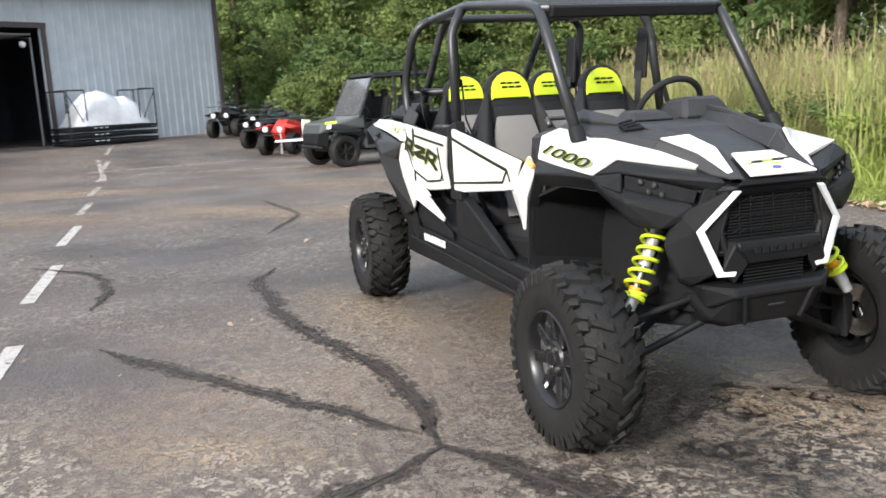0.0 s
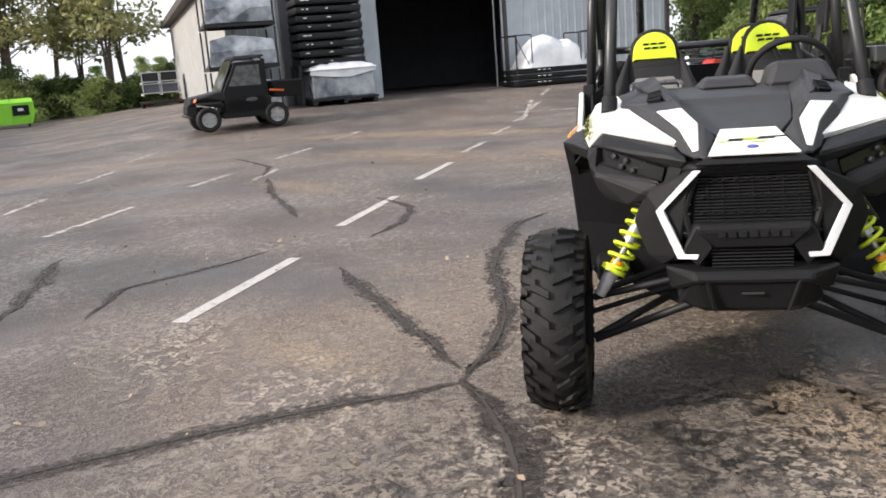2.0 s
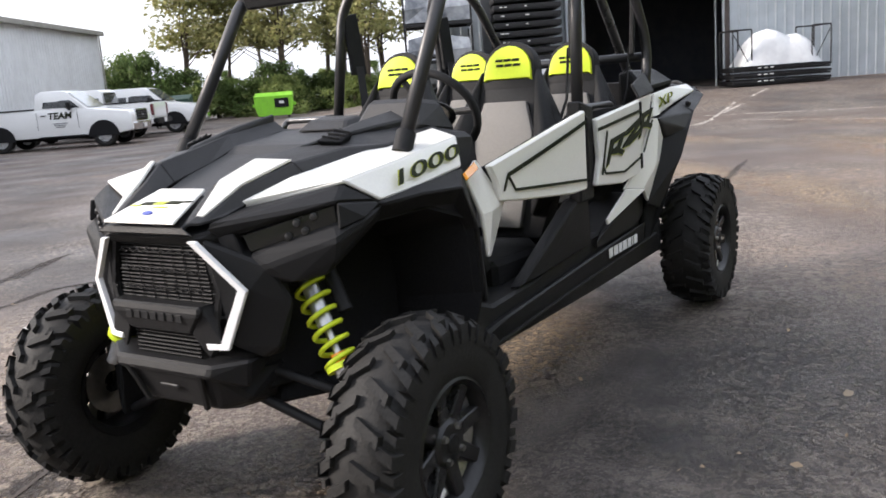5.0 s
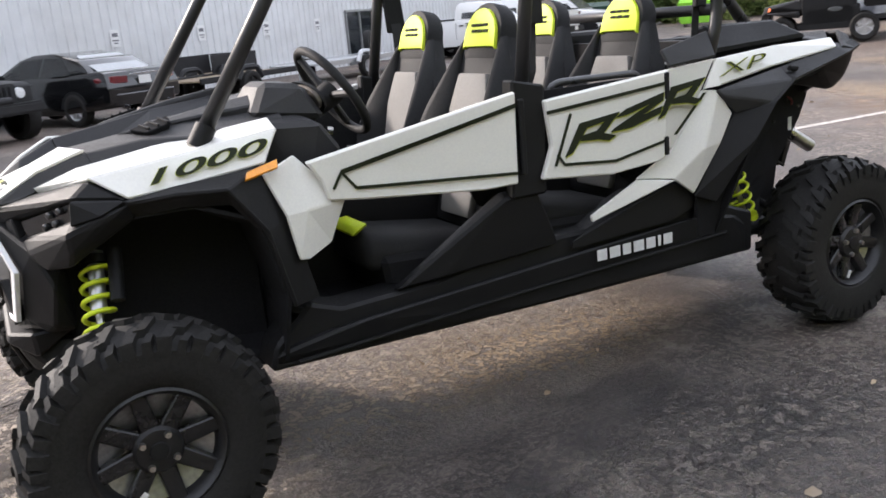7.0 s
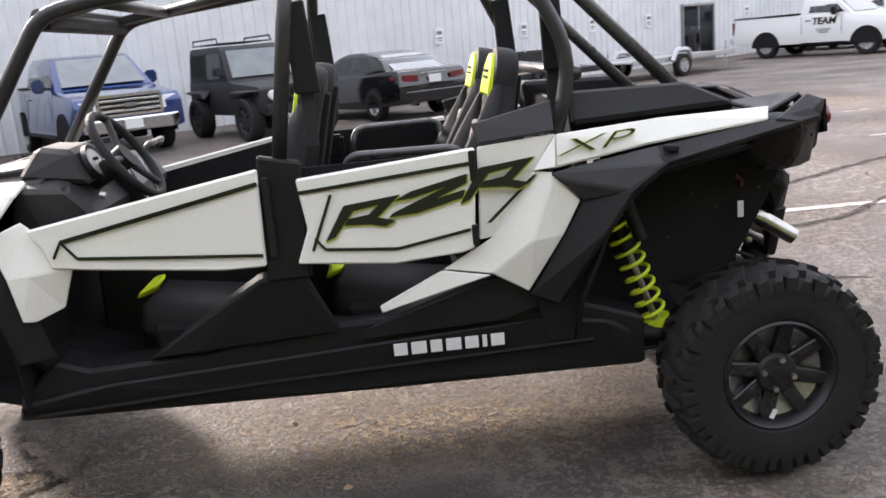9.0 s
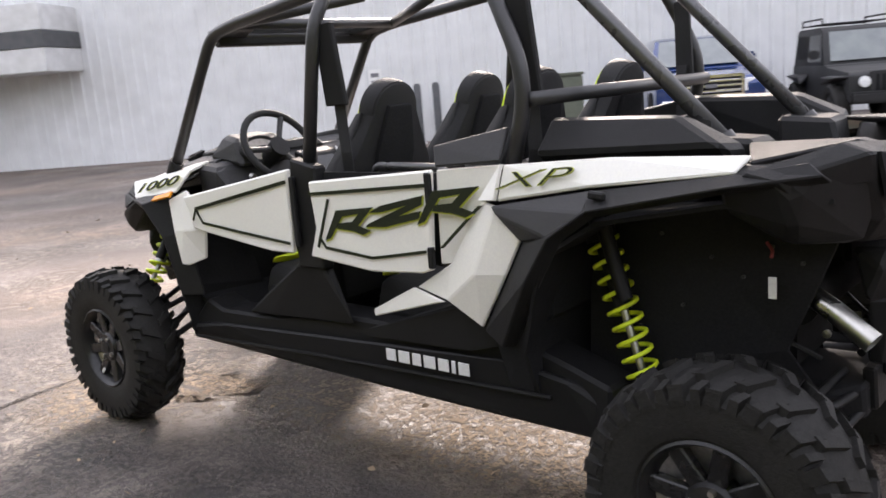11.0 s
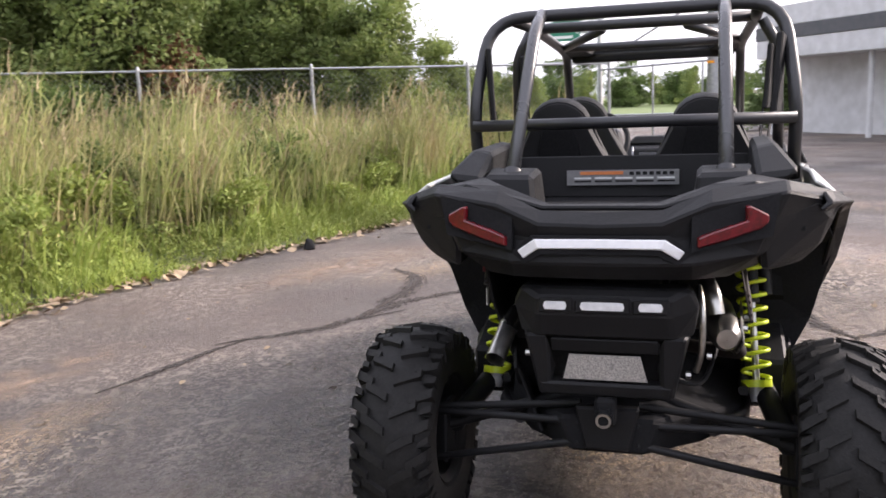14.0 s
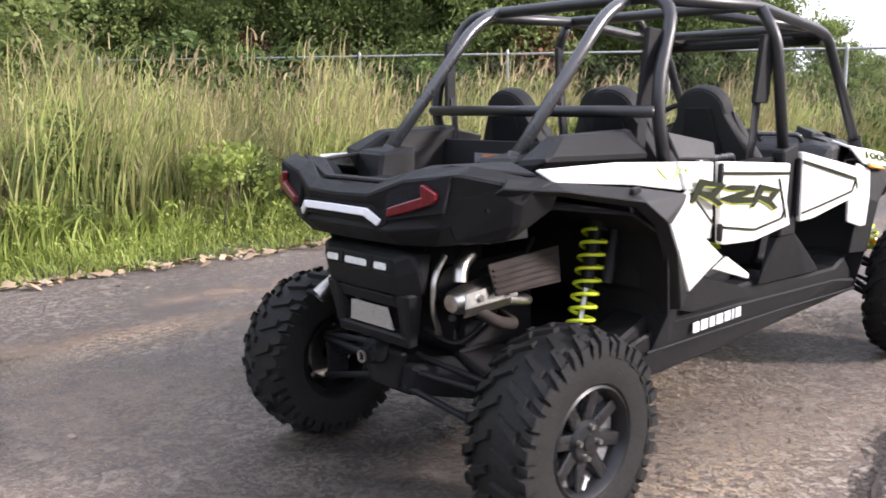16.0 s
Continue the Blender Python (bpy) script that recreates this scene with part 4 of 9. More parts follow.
# hood
part("hood", skin([[(1.64, -0.105, 1.088), (1.64, 0.105, 1.088)], [(1.47, -0.175, 1.122), (1.47, 0.175, 1.122)], [(1.25, -0.205, 1.172), (1.25, 0.205, 1.172)], [(1.20, -0.210, 1.196), (1.20, 0.210, 1.196)], [(0.86, -0.25, 1.228), (0.86, 0.25, 1.228)]], 0.012, 0.004), GREY_P, buggy, "charcoal sculpted hood", None)
part("nose_cap", skin([[(1.806, -0.20, 1.006), (1.806, 0.20, 1.006)], [(1.80, -0.165, 1.026), (1.80, 0.165, 1.026)], [(1.62, -0.10, 1.090), (1.62, 0.10, 1.090)]], 0.012, 0.003), BLACK_P, buggy)
part("hood_bump", hull([(0.98, -0.11, 1.222), (0.98, 0.11, 1.222), (0.93, -0.085, 1.258), (0.93, 0.085, 1.258), (0.85, -0.09, 1.268), (0.85, 0.09, 1.268), (0.84, 0.14, 1.22), (0.84, -0.14, 1.22)], 0.008), GREY_P, buggy)
for s in (1, -1):
    mm = Matrix.Diagonal((1, s, 1, 1))

    def Q(*pts):
        return [tuple(mm @ Vector(p)) for p in pts]
    # facets that rise from the nose to the crest of the hood
    part("hood_wedge", skin([Q((1.795, 0.150, 1.024), (1.785, 0.168, 1.036), (1.765, 0.196, 1.030), (1.700, 0.232, 1.040)),
                             Q((1.66, 0.112, 1.084), (1.648, 0.150, 1.130), (1.635, 0.232, 1.112), (1.630, 0.255, 1.066)),
                             Q((1.52, 0.165, 1.112), (1.535, 0.205, 1.180), (1.485, 0.312, 1.166), (1.47, 0.345, 1.120))], 0.012, 0.004), GREY_P, buggy)
    part("hood_side", skin([Q((1.52, 0.165, 1.112), (1.535, 0.205, 1.180), (1.485, 0.312, 1.166), (1.47, 0.345, 1.120)),
                            Q((1.33, 0.195, 1.150), (1.36, 0.235, 1.206), (1.32, 0.372, 1.190), (1.31, 0.400, 1.150)),
                            Q((1.20, 0.205, 1.190), (1.17, 0.262, 1.236), (1.19, 0.440, 1.186), (1.19, 0.455, 1.160)),
                            Q((0.88, 0.245, 1.226), (0.88, 0.300, 1.262), (0.90, 0.455, 1.212), (0.90, 0.470, 1.190))], 0.012, 0.004), GREY_P, buggy)
    part("hood_step", hull(Q((1.40, 0.238, 1.198), (1.34, 0.275, 1.212), (1.10, 0.285, 1.262), (1.10, 0.345, 1.240), (0.88, 0.300, 1.290), (0.88, 0.390, 1.258), (1.36, 0.24, 1.16), (0.88, 0.3, 1.2), (0.9, 0.38, 1.2)), 0.006), GREY_P, buggy)
    vent = part("hood_vent", hull(Q((1.345, 0.285, 1.216), (1.30, 0.345, 1.206), (1.22, 0.285, 1.246), (1.22, 0.335, 1.228), (1.30, 0.29, 1.17), (1.24, 0.32, 1.17)), 0.003), DARK_P, buggy)
    for k in range(3):
        part("vent_slat", tube(Q((1.31 - 0.03 * k, 0.285, 1.226 + 0.008 * k), (1.29 - 0.03 * k, 0.335, 1.217 + 0.006 * k)), 0.0045, 5), BLACK_P, vent)
    # white slash on the hood
    part("hood_slash", skin([Q((1.757, 0.176, 1.0525), (1.748, 0.196, 1.0495)), Q((1.648, 0.172, 1.140), (1.630, 0.238, 1.123)), Q((1.548, 0.222, 1.189), (1.488, 0.310, 1.178))], 0.012, 0.003), WHITE_P, buggy, "white slash panel")
    # white fender top and its numbered flank
    fend = part("front_fender", join(
        skin([Q((1.650, 0.238, 1.076), (1.636, 0.248, 1.064)), Q((1.52, 0.320, 1.128), (1.512, 0.512, 1.118)), Q((1.30, 0.400, 1.170), (1.28, 0.540, 1.146)), Q((0.95, 0.460, 1.216), (0.955, 0.554, 1.186))], 0.014, 0.004),
        skin([Q((1.512, 0.513, 1.116), (1.420, 0.572, 1.050)), Q((1.28, 0.541, 1.145), (1.25, 0.592, 1.066)), Q((0.955, 0.555, 1.185), (1.020, 0.606, 1.095))], 0.014, 0.004)), WHITE_P, buggy, "white front fender panel")
    flank = frame_of(tuple(mm @ Vector((1.205, 0.584, 1.116))), (-s * 0.37, s * 0.012 * s, s * 0.052), (0, -0.62 * s, 1))
    lettering("number_marking", "1000", 0.060, DECAL, fend, flank @ pose(0, 0, 0.0012), "dark italic numerals with lime edge", 0.0022, 0.30, 3.15, 0.0006)
    lettering("number_edge", "1000", 0.060, DECAL_LIME, fend, flank, "", 0.0014, 0.30, 3.15, 0.0014)
    # black flare over the wheel
    flare_deep = ((1.66, 0.335, 0.860), (1.41, 0.535, 0.985), (1.28, 0.610, 1.002), (1.15, 0.645, 0.990), (1.07, 0.630, 0.890), (1.01, 0.61, 0.640))
    flare_out = ((1.692, 0.366, 0.903), (1.424, 0.578, 1.036), (1.30, 0.640, 1.050), (1.165, 0.692, 1.046), (1.06, 0.675, 0.895), (1.00, 0.655, 0.640))
    flare_in = ((1.44, 0.567, 1.046), (1.29, 0.592, 1.068), (1.03, 0.612, 1.090), (0.965, 0.615, 0.93), (0.90, 0.605, 0.640))
    part("wheel_flare", join(skin([Q(*flare_deep), Q(*flare_out)], 0.012, 0.004), skin([Q(*flare_out[1:]), Q(*flare_in)], 0.012, 0.004)), BLACK_P, buggy, "black wheel-arch flare")
    part("side_marker", skin([Q((1.095, 0.650, 1.076), (0.992, 0.628, 1.098)), Q((1.106, 0.668, 1.056), (0.996, 0.644, 1.075))], 0.012, 0.002), AMBER, buggy, "amber side marker")
    # white panel behind the wheel
    part("fender_rear", join(
        skin([Q((1.04, 0.630, 1.062), (0.93, 0.608, 1.105), (0.86, 0.600, 1.03)), Q((0.99, 0.655, 0.93), (0.92, 0.654, 0.935), (0.785, 0.630, 0.945)), Q((0.965, 0.655, 0.785), (0.93, 0.642, 0.778), (0.84, 0.610, 0.81))], 0.014, 0.004)), WHITE_P, buggy, "white fender panel behind the wheel")
    # dark inner arch
    part("arch_liner", skin([[tuple(mm @ Vector(p)) for p in r] for r in (((1.62, 0.34, 0.88), (1.60, 0.28, 0.72)), ((1.42, 0.53, 0.98), (1.44, 0.24, 0.95)), ((1.25, 0.61, 0.995), (1.2, 0.24, 0.97)), ((1.08, 0.660, 0.93), (1.04, 0.24, 0.85)), ((1.02, 0.650, 0.68), (0.98, 0.24, 0.62)), ((1.04, 0.59, 0.45), (1.0, 0.24, 0.42)))], 0.012), DARK_P, buggy)
badge = part("badge_panel", skin([[(1.812, -0.148, 1.034), (1.812, 0.148, 1.034)], [(1.632, -0.094, 1.102), (1.632, 0.094, 1.102)]], 0.010, 0.003), WHITE_P, buggy, "white nose badge panel")
bp = frame_of((1.735, 0, 1.0735), (0, 1, 0), (-1, 0, 0.38))
for k, (px, py, w, h) in enumerate(((-0.05, 0.012, 0.050, 0.016), (0.0, 0.016, 0.046, 0.016), (0.052, 0.020, 0.055, 0.016), (-0.095, 0.000, 0.03, 0.007), (0.10, 0.026, 0.03, 0.007), (0.02, -0.008, 0.05, 0.006))):
    part("badge_mark", moved(prism([(-w / 2 - 0.006, -h / 2), (w / 2 - 0.006, -h / 2), (w / 2 + 0.006, h / 2), (-w / 2 + 0.006, h / 2)], "z", 0.0, 0.003), bp @ pose(px, py, 0)), DECAL_LIME if k % 2 else DECAL, badge)
part("badge_dot", moved(lathe([(0.001, 0.004), (0.016, 0.004), (0.017, 0.0)], 20, "z"), bp @ pose(0.0, -0.042, 0) @ Matrix.Diagonal((1.2, 0.62, 1, 1))), DECAL_BLUE, badge)

# sills, doors and rear quarters
ROCKER = [(1.085, 0.415), (1.06, 0.50), (0.93, 0.615), (0.82, 0.575), (0.45, 0.585), (0.19, 0.640), (-0.20, 0.640), (-0.585, 0.768), (-0.70, 0.735), (-0.76, 0.66), (-0.95, 0.60), (-1.09, 0.55), (-1.09, 0.375), (-0.20, 0.385)]


def rocker_mesh():
    bm = prism(ROCKER, "y", 0.42, 0.575, 0.012)
    ridge = hull([(1.07, 0.595, 0.475), (1.07, 0.57, 0.43), (0.75, 0.612, 0.53), (-0.72, 0.612, 0.60), (-0.95, 0.60, 0.56), (-1.05, 0.575, 0.50), (-1.05, 0.575, 0.39), (0.0, 0.590, 0.40), (1.0, 0.55, 0.50), (-1.0, 0.55, 0.55), (-0.2, 0.610, 0.545)], 0.010)
    hump = hull([(-0.10, 0.600, 0.62), (-0.585, 0.618, 0.765), (-0.70, 0.612, 0.73), (-0.75, 0.60, 0.64), (-0.6, 0.612, 0.60), (-0.1, 0.60, 0.58), (-0.3, 0.55, 0.65), (-0.7, 0.55, 0.7)], 0.008)
    return join(bm, ridge, hump)


rockers = pair("rocker_panel", rocker_mesh, BLACK_P, "long black rocker panel")
for s, rk in ((1, rockers[0]), (-1, rockers[1])):
    run = 0.0
    for k, w in enumerate((0.046, 0.052, 0.040, 0.052, 0.046, 0.016, 0.046)):
        x = -0.210 - run - w / 2 if s > 0 else -0.592 + run + w / 2
        part("word_bar", block(w, 0.004, 0.043, x, 0.615 * s, 0.541 + (0.210 + x) * 0.004, 0.001), DECAL_WHITE, rk)
        run += w + 0.0135
    part("rib", tube([(1.0, 0.603 * s, 0.44), (0.2, 0.610 * s, 0.475), (-0.9, 0.606 * s, 0.50)], 0.007, 6), BLACK_P, rk)
pair("floor_brace", lambda: hull([(0.62, 0.585, 0.59), (0.45, 0.60, 0.60), (0.20, 0.640, 0.84), (0.06, 0.640, 0.84), (0.62, 0.53, 0.58), (0.1, 0.55, 0.62), (-0.05, 0.60, 0.62), (0.06, 0.59, 0.86), (0.2, 0.59, 0.86)], 0.008), BLACK_P)
pair("pillar_foot", lambda: hull([(0.175, 0.655, 0.835), (0.03, 0.655, 0.835), (0.155, 0.660, 1.245), (0.02, 0.660, 1.215), (0.175, 0.60, 0.83), (0.03, 0.60, 0.83), (0.16, 0.60, 1.245), (0.02, 0.60, 1.215)], 0.008), BLACK_P)

DOOR_F = [(0.905, 1.080), (0.155, 1.207), (0.165, 0.893), (0.30, 0.893), (0.72, 0.935), (0.845, 0.950), (0.865, 1.02)]
DOOR_R = [(0.040, 1.163), (-0.535, 1.207), (-0.512, 0.882), (-0.47, 0.870), (-0.245, 0.858), (0.065, 0.890), (0.02, 1.0)]


def bulge(x, z, base=0.612):
    return base + 0.045 * (1 - ((x + 0.05) / 1.05) ** 2) - 0.05 * (z - 0.98) ** 2


def door_mesh(poly):
    bm = prism(poly, "y", 0.0, 0.026, 0.006)
    for v in bm.verts:
        v.co.y += bulge(v.co.x, v.co.z)
    return bm


def on_door(poly, lift=0.027, thick=0.004):
    bm = prism(poly, "y", 0.0, thick)
    for v in bm.verts:
        v.co.y += bulge(v.co.x, v.co.z) + lift
    return bm


def line_on(a, b, w=0.010):
    d = Vector((b[0] - a[0], b[1] - a[1])).normalized()
    n = Vector((-d.y, d.x)) * w / 2
    n_seg = max(1, int((Vector(b) - Vector(a)).length / 0.15))
    top = [(a[0] + (b[0] - a[0]) * i / n_seg + n.x, a[1] + (b[1] - a[1]) * i / n_seg + n.y) for i in range(n_seg + 1)]
    low = [(a[0] + (b[0] - a[0]) * i / n_seg - n.x, a[1] + (b[1] - a[1]) * i / n_seg - n.y) for i in range(n_seg + 1)]
    return top + low[::-1]


for side in (1, -1):
    fl = Matrix.Diagonal((1, side, 1, 1))

    def put(bm):
        return moved(bm, fl) if side < 0 else bm
    df = part("front_door", put(door_mesh(DOOR_F)), WHITE_P, buggy, "white half door with dark pinstripes")
    for a, b, w in (((0.80, 1.035), (0.160, 1.162), 0.014), ((0.80, 1.035), (0.83, 0.985), 0.008), ((0.80, 1.035), (0.755, 0.978), 0.008), ((0.755, 0.978), (0.17, 0.932), 0.010)):
        part("pinstripe", put(on_door(line_on(a, b, w))), DECAL, df)
    dr = part("rear_door", put(door_mesh(DOOR_R)), WHITE_P, buggy, "white rear half door with dark lettering shapes")
    for a, b, w in (((0.035, 1.120), (-0.52, 1.160), 0.012), ((-0.065, 1.105), (0.010, 0.930), 0.010), ((0.0, 0.970), (-0.03, 0.930), 0.008), ((-0.03, 0.930), (-0.26, 0.908), 0.010), ((-0.26, 0.908), (-0.50, 0.945), 0.010)):
        part("pinstripe", put(on_door(line_on(a, b, w))), DECAL, dr)
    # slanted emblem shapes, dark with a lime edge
    bow = [[(-0.033, 0.957), (-0.064, 0.967), (-0.132, 1.047), (-0.116, 1.067), (-0.102, 1.066)],
           [(-0.102, 1.066), (-0.284, 1.084), (-0.253, 1.059), (-0.221, 1.060), (-0.125, 1.045)],
           [(-0.217, 1.063), (-0.258, 1.063), (-0.201, 1.013), (-0.177, 1.028)],
           [(-0.111, 1.022), (-0.186, 1.031), (-0.206, 1.018), (-0.262, 1.002), (-0.228, 0.987), (-0.181, 0.998), (-0.098, 1.003)]]
    bolt = [[(-0.260, 1.064), (-0.319, 1.090), (-0.503, 1.128), (-0.500, 1.109), (-0.320, 1.068)],
            [(-0.502, 1.126), (-0.499, 1.099), (-0.309, 1.022), (-0.242, 1.015), (-0.257, 1.027), (-0.431, 1.093)],
            [(-0.242, 1.015), (-0.315, 1.041), (-0.493, 1.078), (-0.484, 1.053), (-0.335, 1.019)]]
    shapes = bow + bolt + [[(x - 0.441, z + 0.076) for x, z in sh] for sh in bow]
    if side < 0:
        # the emblem runs the other way on this side, still rising to the rear
        shapes = [[(-0.775 - x, z - 0.30 * (-0.775 - x + 0.39)) for x, z in sh] for sh in shapes]
    for sh in shapes:
        cx, cz = sum(p[0] for p in sh) / len(sh), sum(p[1] for p in sh) / len(sh)
        part("emblem_edge", put(on_door([(cx + (x - cx) * 1.02 - 0.002, cz + (z - cz) * 1.03 - 0.0045) for x, z in sh], 0.027, 0.003)), DECAL_LIME, dr)
        part("emblem", put(on_door(sh, 0.027, 0.005)), DECAL, dr)
    part("hinge", put(block(0.022, 0.02, 0.10, -0.523, bulge(-0.52, 1.15) + 0.022, 1.15, 0.004)), BLACK_P, dr)
    part("hinge", put(block(0.022, 0.02, 0.07, -0.515, bulge(-0.5, 0.92) + 0.022, 0.925, 0.004)), BLACK_P, dr)
    part("front_latch", put(block(0.022, 0.02, 0.26, 0.135, 0.672, 1.05, 0.004)), BLACK_P, df)
    # quarter panel behind the rear door, with the last emblem shape
    quarter = part("quarter_panel", put(skin([
        [(-0.545, 0.650, 1.205), (-0.80, 0.640, 1.222)], [(-0.54, 0.652, 1.08), (-0.72, 0.645, 1.10)], [(-0.53, 0.645, 0.90), (-0.58, 0.64, 0.905)]], 0.014, 0.004)), WHITE_P, buggy, "white rear quarter panel")
    part("pinstripe", put(skin([[(-0.555, 0.669, 0.96), (-0.570, 0.669, 0.96)], [(-0.715, 0.662, 1.10), (-0.730, 0.662, 1.10)]], 0.004)), DECAL, quarter)
    part("quarter_top", put(skin([[(-0.53, 0.625, 1.275), (-0.80, 0.59, 1.325)], [(-0.55, 0.650, 1.212), (-0.795, 0.640, 1.228)]], 0.014, 0.004)), GREY_P, buggy, "charcoal quarter cap")
    # white sweep down to the sill
    part("rear_fender", put(join(
        skin([[(-0.80, 0.640, 1.222), (-1.15, 0.625, 1.243), (-1.525, 0.600, 1.243)], [(-0.79, 0.670, 1.118), (-1.10, 0.668, 1.165), (-1.50, 0.655, 1.205)]], 0.016, 0.005),
        skin([[(-0.72, 0.655, 1.112), (-0.785, 0.674, 1.102), (-0.868, 0.670, 1.004)], [(-0.57, 0.648, 0.905), (-0.70, 0.690, 0.890), (-0.806, 0.668, 0.893)], [(-0.40, 0.628, 0.808), (-0.56, 0.664, 0.785), (-0.682, 0.645, 0.705)]], 0.016, 0.005),
        skin([[(-0.398, 0.628, 0.807), (-0.558, 0.664, 0.783)], [(-0.182, 0.612, 0.703), (-0.187, 0.614, 0.678)]], 0.016, 0.004),
        skin([[(-0.80, 0.640, 1.220), (-0.79, 0.670, 1.118)], [(-0.796, 0.641, 1.212), (-0.722, 0.655, 1.112)]], 0.014))), WHITE_P, buggy, "white rear fender sweeping down to the sill")
    if side > 0:
        lettering("trim_marking", "XP", 0.070, DECAL, buggy, frame_of((-0.905, 0.668 * side, 1.182), (-side * 1.0, 0, side * 0.085), (0, -0.35 * side, 1)), "dark italic trim letters", 0.004, 0.40, 2.75, -0.0014)
    lettering("trim_edge", "XP", 0.070, DECAL_LIME, buggy, frame_of((-0.905, 0.668 * side, 1.182), (-side * 1.0, 0, side * 0.085), (0, -0.35 * side, 1)), "", 0.0032, 0.40, 2.75, -0.0004 if side > 0 else -0.0022)
    # black flare of the rear arch
    part("flare_root", put(hull([(-0.762, 0.676, 1.104), (-0.80, 0.690, 1.078), (-0.872, 0.682, 1.002), (-1.02, 0.748, 1.03), (-1.14, 0.745, 1.108), (-1.12, 0.676, 1.160), (-0.95, 0.676, 1.132), (-0.80, 0.655, 1.09), (-0.90, 0.65, 1.00), (-1.10, 0.66, 1.10)], 0.005)), GREY_P, buggy)
    part("flare_clip", put(block(0.05, 0.02, 0.022, -1.155, 0.715, 1.150, 0.005, 0, -6, 0)), BLACK_P, buggy)
    part("rear_flare", put(skin([
        [(-0.685, 0.640, 0.695), (-0.808, 0.660, 0.893), (-0.872, 0.664, 1.000), (-1.10, 0.670, 1.154), (-1.50, 0.655, 1.203), (-1.66, 0.60, 1.225)],
        [(-0.775, 0.672, 0.660), (-0.925, 0.745, 0.900), (-1.02, 0.760, 1.035), (-1.14, 0.752, 1.112), (-1.50, 0.705, 1.175), (-1.70, 0.62, 1.195)],
        [(-0.80, 0.630, 0.655), (-0.955, 0.700, 0.890), (-1.04, 0.715, 1.018), (-1.15, 0.712, 1.090), (-1.50, 0.672, 1.156), (-1.71, 0.59, 1.172)]], 0.012, 0.004)), BLACK_P, buggy, "black rear wheel-arch flare")
    part("rear_liner", put(skin([[(-0.84, 0.58, 0.46), (-0.82, 0.22, 0.42)], [(-0.85, 0.670, 0.66), (-0.82, 0.22, 0.60)], [(-0.965, 0.73, 0.97), (-0.90, 0.22, 0.96)], [(-1.12, 0.68, 1.07), (-1.1, 0.22, 1.08)], [(-1.45, 0.62, 1.12), (-1.45, 0.25, 1.10)], [(-1.70, 0.55, 1.13), (-1.70, 0.25, 1.10)]], 0.012)), DARK_P, buggy)
    part("arch_panel", put(hull([(-0.70, 0.630, 0.72), (-0.82, 0.645, 0.72), (-0.84, 0.600, 0.50), (-0.74, 0.600, 0.50), (-0.90, 0.690, 0.92), (-0.86, 0.660, 0.94), (-0.84, 0.56, 0.52), (-0.74, 0.56, 0.55)], 0.008)), DARK_P, buggy)

# inner fender beside the engine, with its bolts, and the chassis rail below it
inner = part("inner_fender", skin([[(-0.98, 0.40, 1.09), (-1.45, 0.40, 1.09), (-1.70, 0.38, 1.07)], [(-0.92, 0.385, 0.78), (-1.40, 0.385, 0.84), (-1.62, 0.375, 0.88)], [(-0.90, 0.37, 0.55), (-1.24, 0.37, 0.60), (-1.52, 0.33, 0.66)], [(-0.90, 0.39, 0.40), (-1.30, 0.38, 0.40), (-1.62, 0.22, 0.44)]], 0.012, 0.004), DARK_P, buggy, "dull black inner fender panel")
for x, z in ((-1.18, 0.99), (-1.33, 0.93), (-1.50, 0.97), (-1.42, 0.88), (-1.24, 0.78), (-1.10, 0.70), (-1.58, 0.93)):
    part("bolt", tube([(x, 0.392, z), (x, 0.402, z)], 0.006, 8), GREY_P, inner)
part("label", block(0.022, 0.004, 0.060, -1.505, 0.412, 0.86, 0.001), LABEL_W, inner, "small pale label")
part("wire", tube([(-1.49, 0.41, 0.985), (-1.51, 0.42, 0.965), (-1.505, 0.42, 0.945)], 0.005, 6, 0.01), RED_PIPE, inner, "dull red hose end")
for s in (1, -1):
    part("chassis_rail", tube([(-0.85, 0.44 * s, 0.395), (-1.25, 0.42 * s, 0.40), (-1.45, 0.32 * s, 0.42)], 0.024, 10, 0.05), CAGE_M, buggy, "", 40)
    part("chassis_rail", tube([(-0.85, 0.44 * s, 0.475), (-1.22, 0.42 * s, 0.480)], 0.018, 10), CAGE_M, buggy, "", 40)

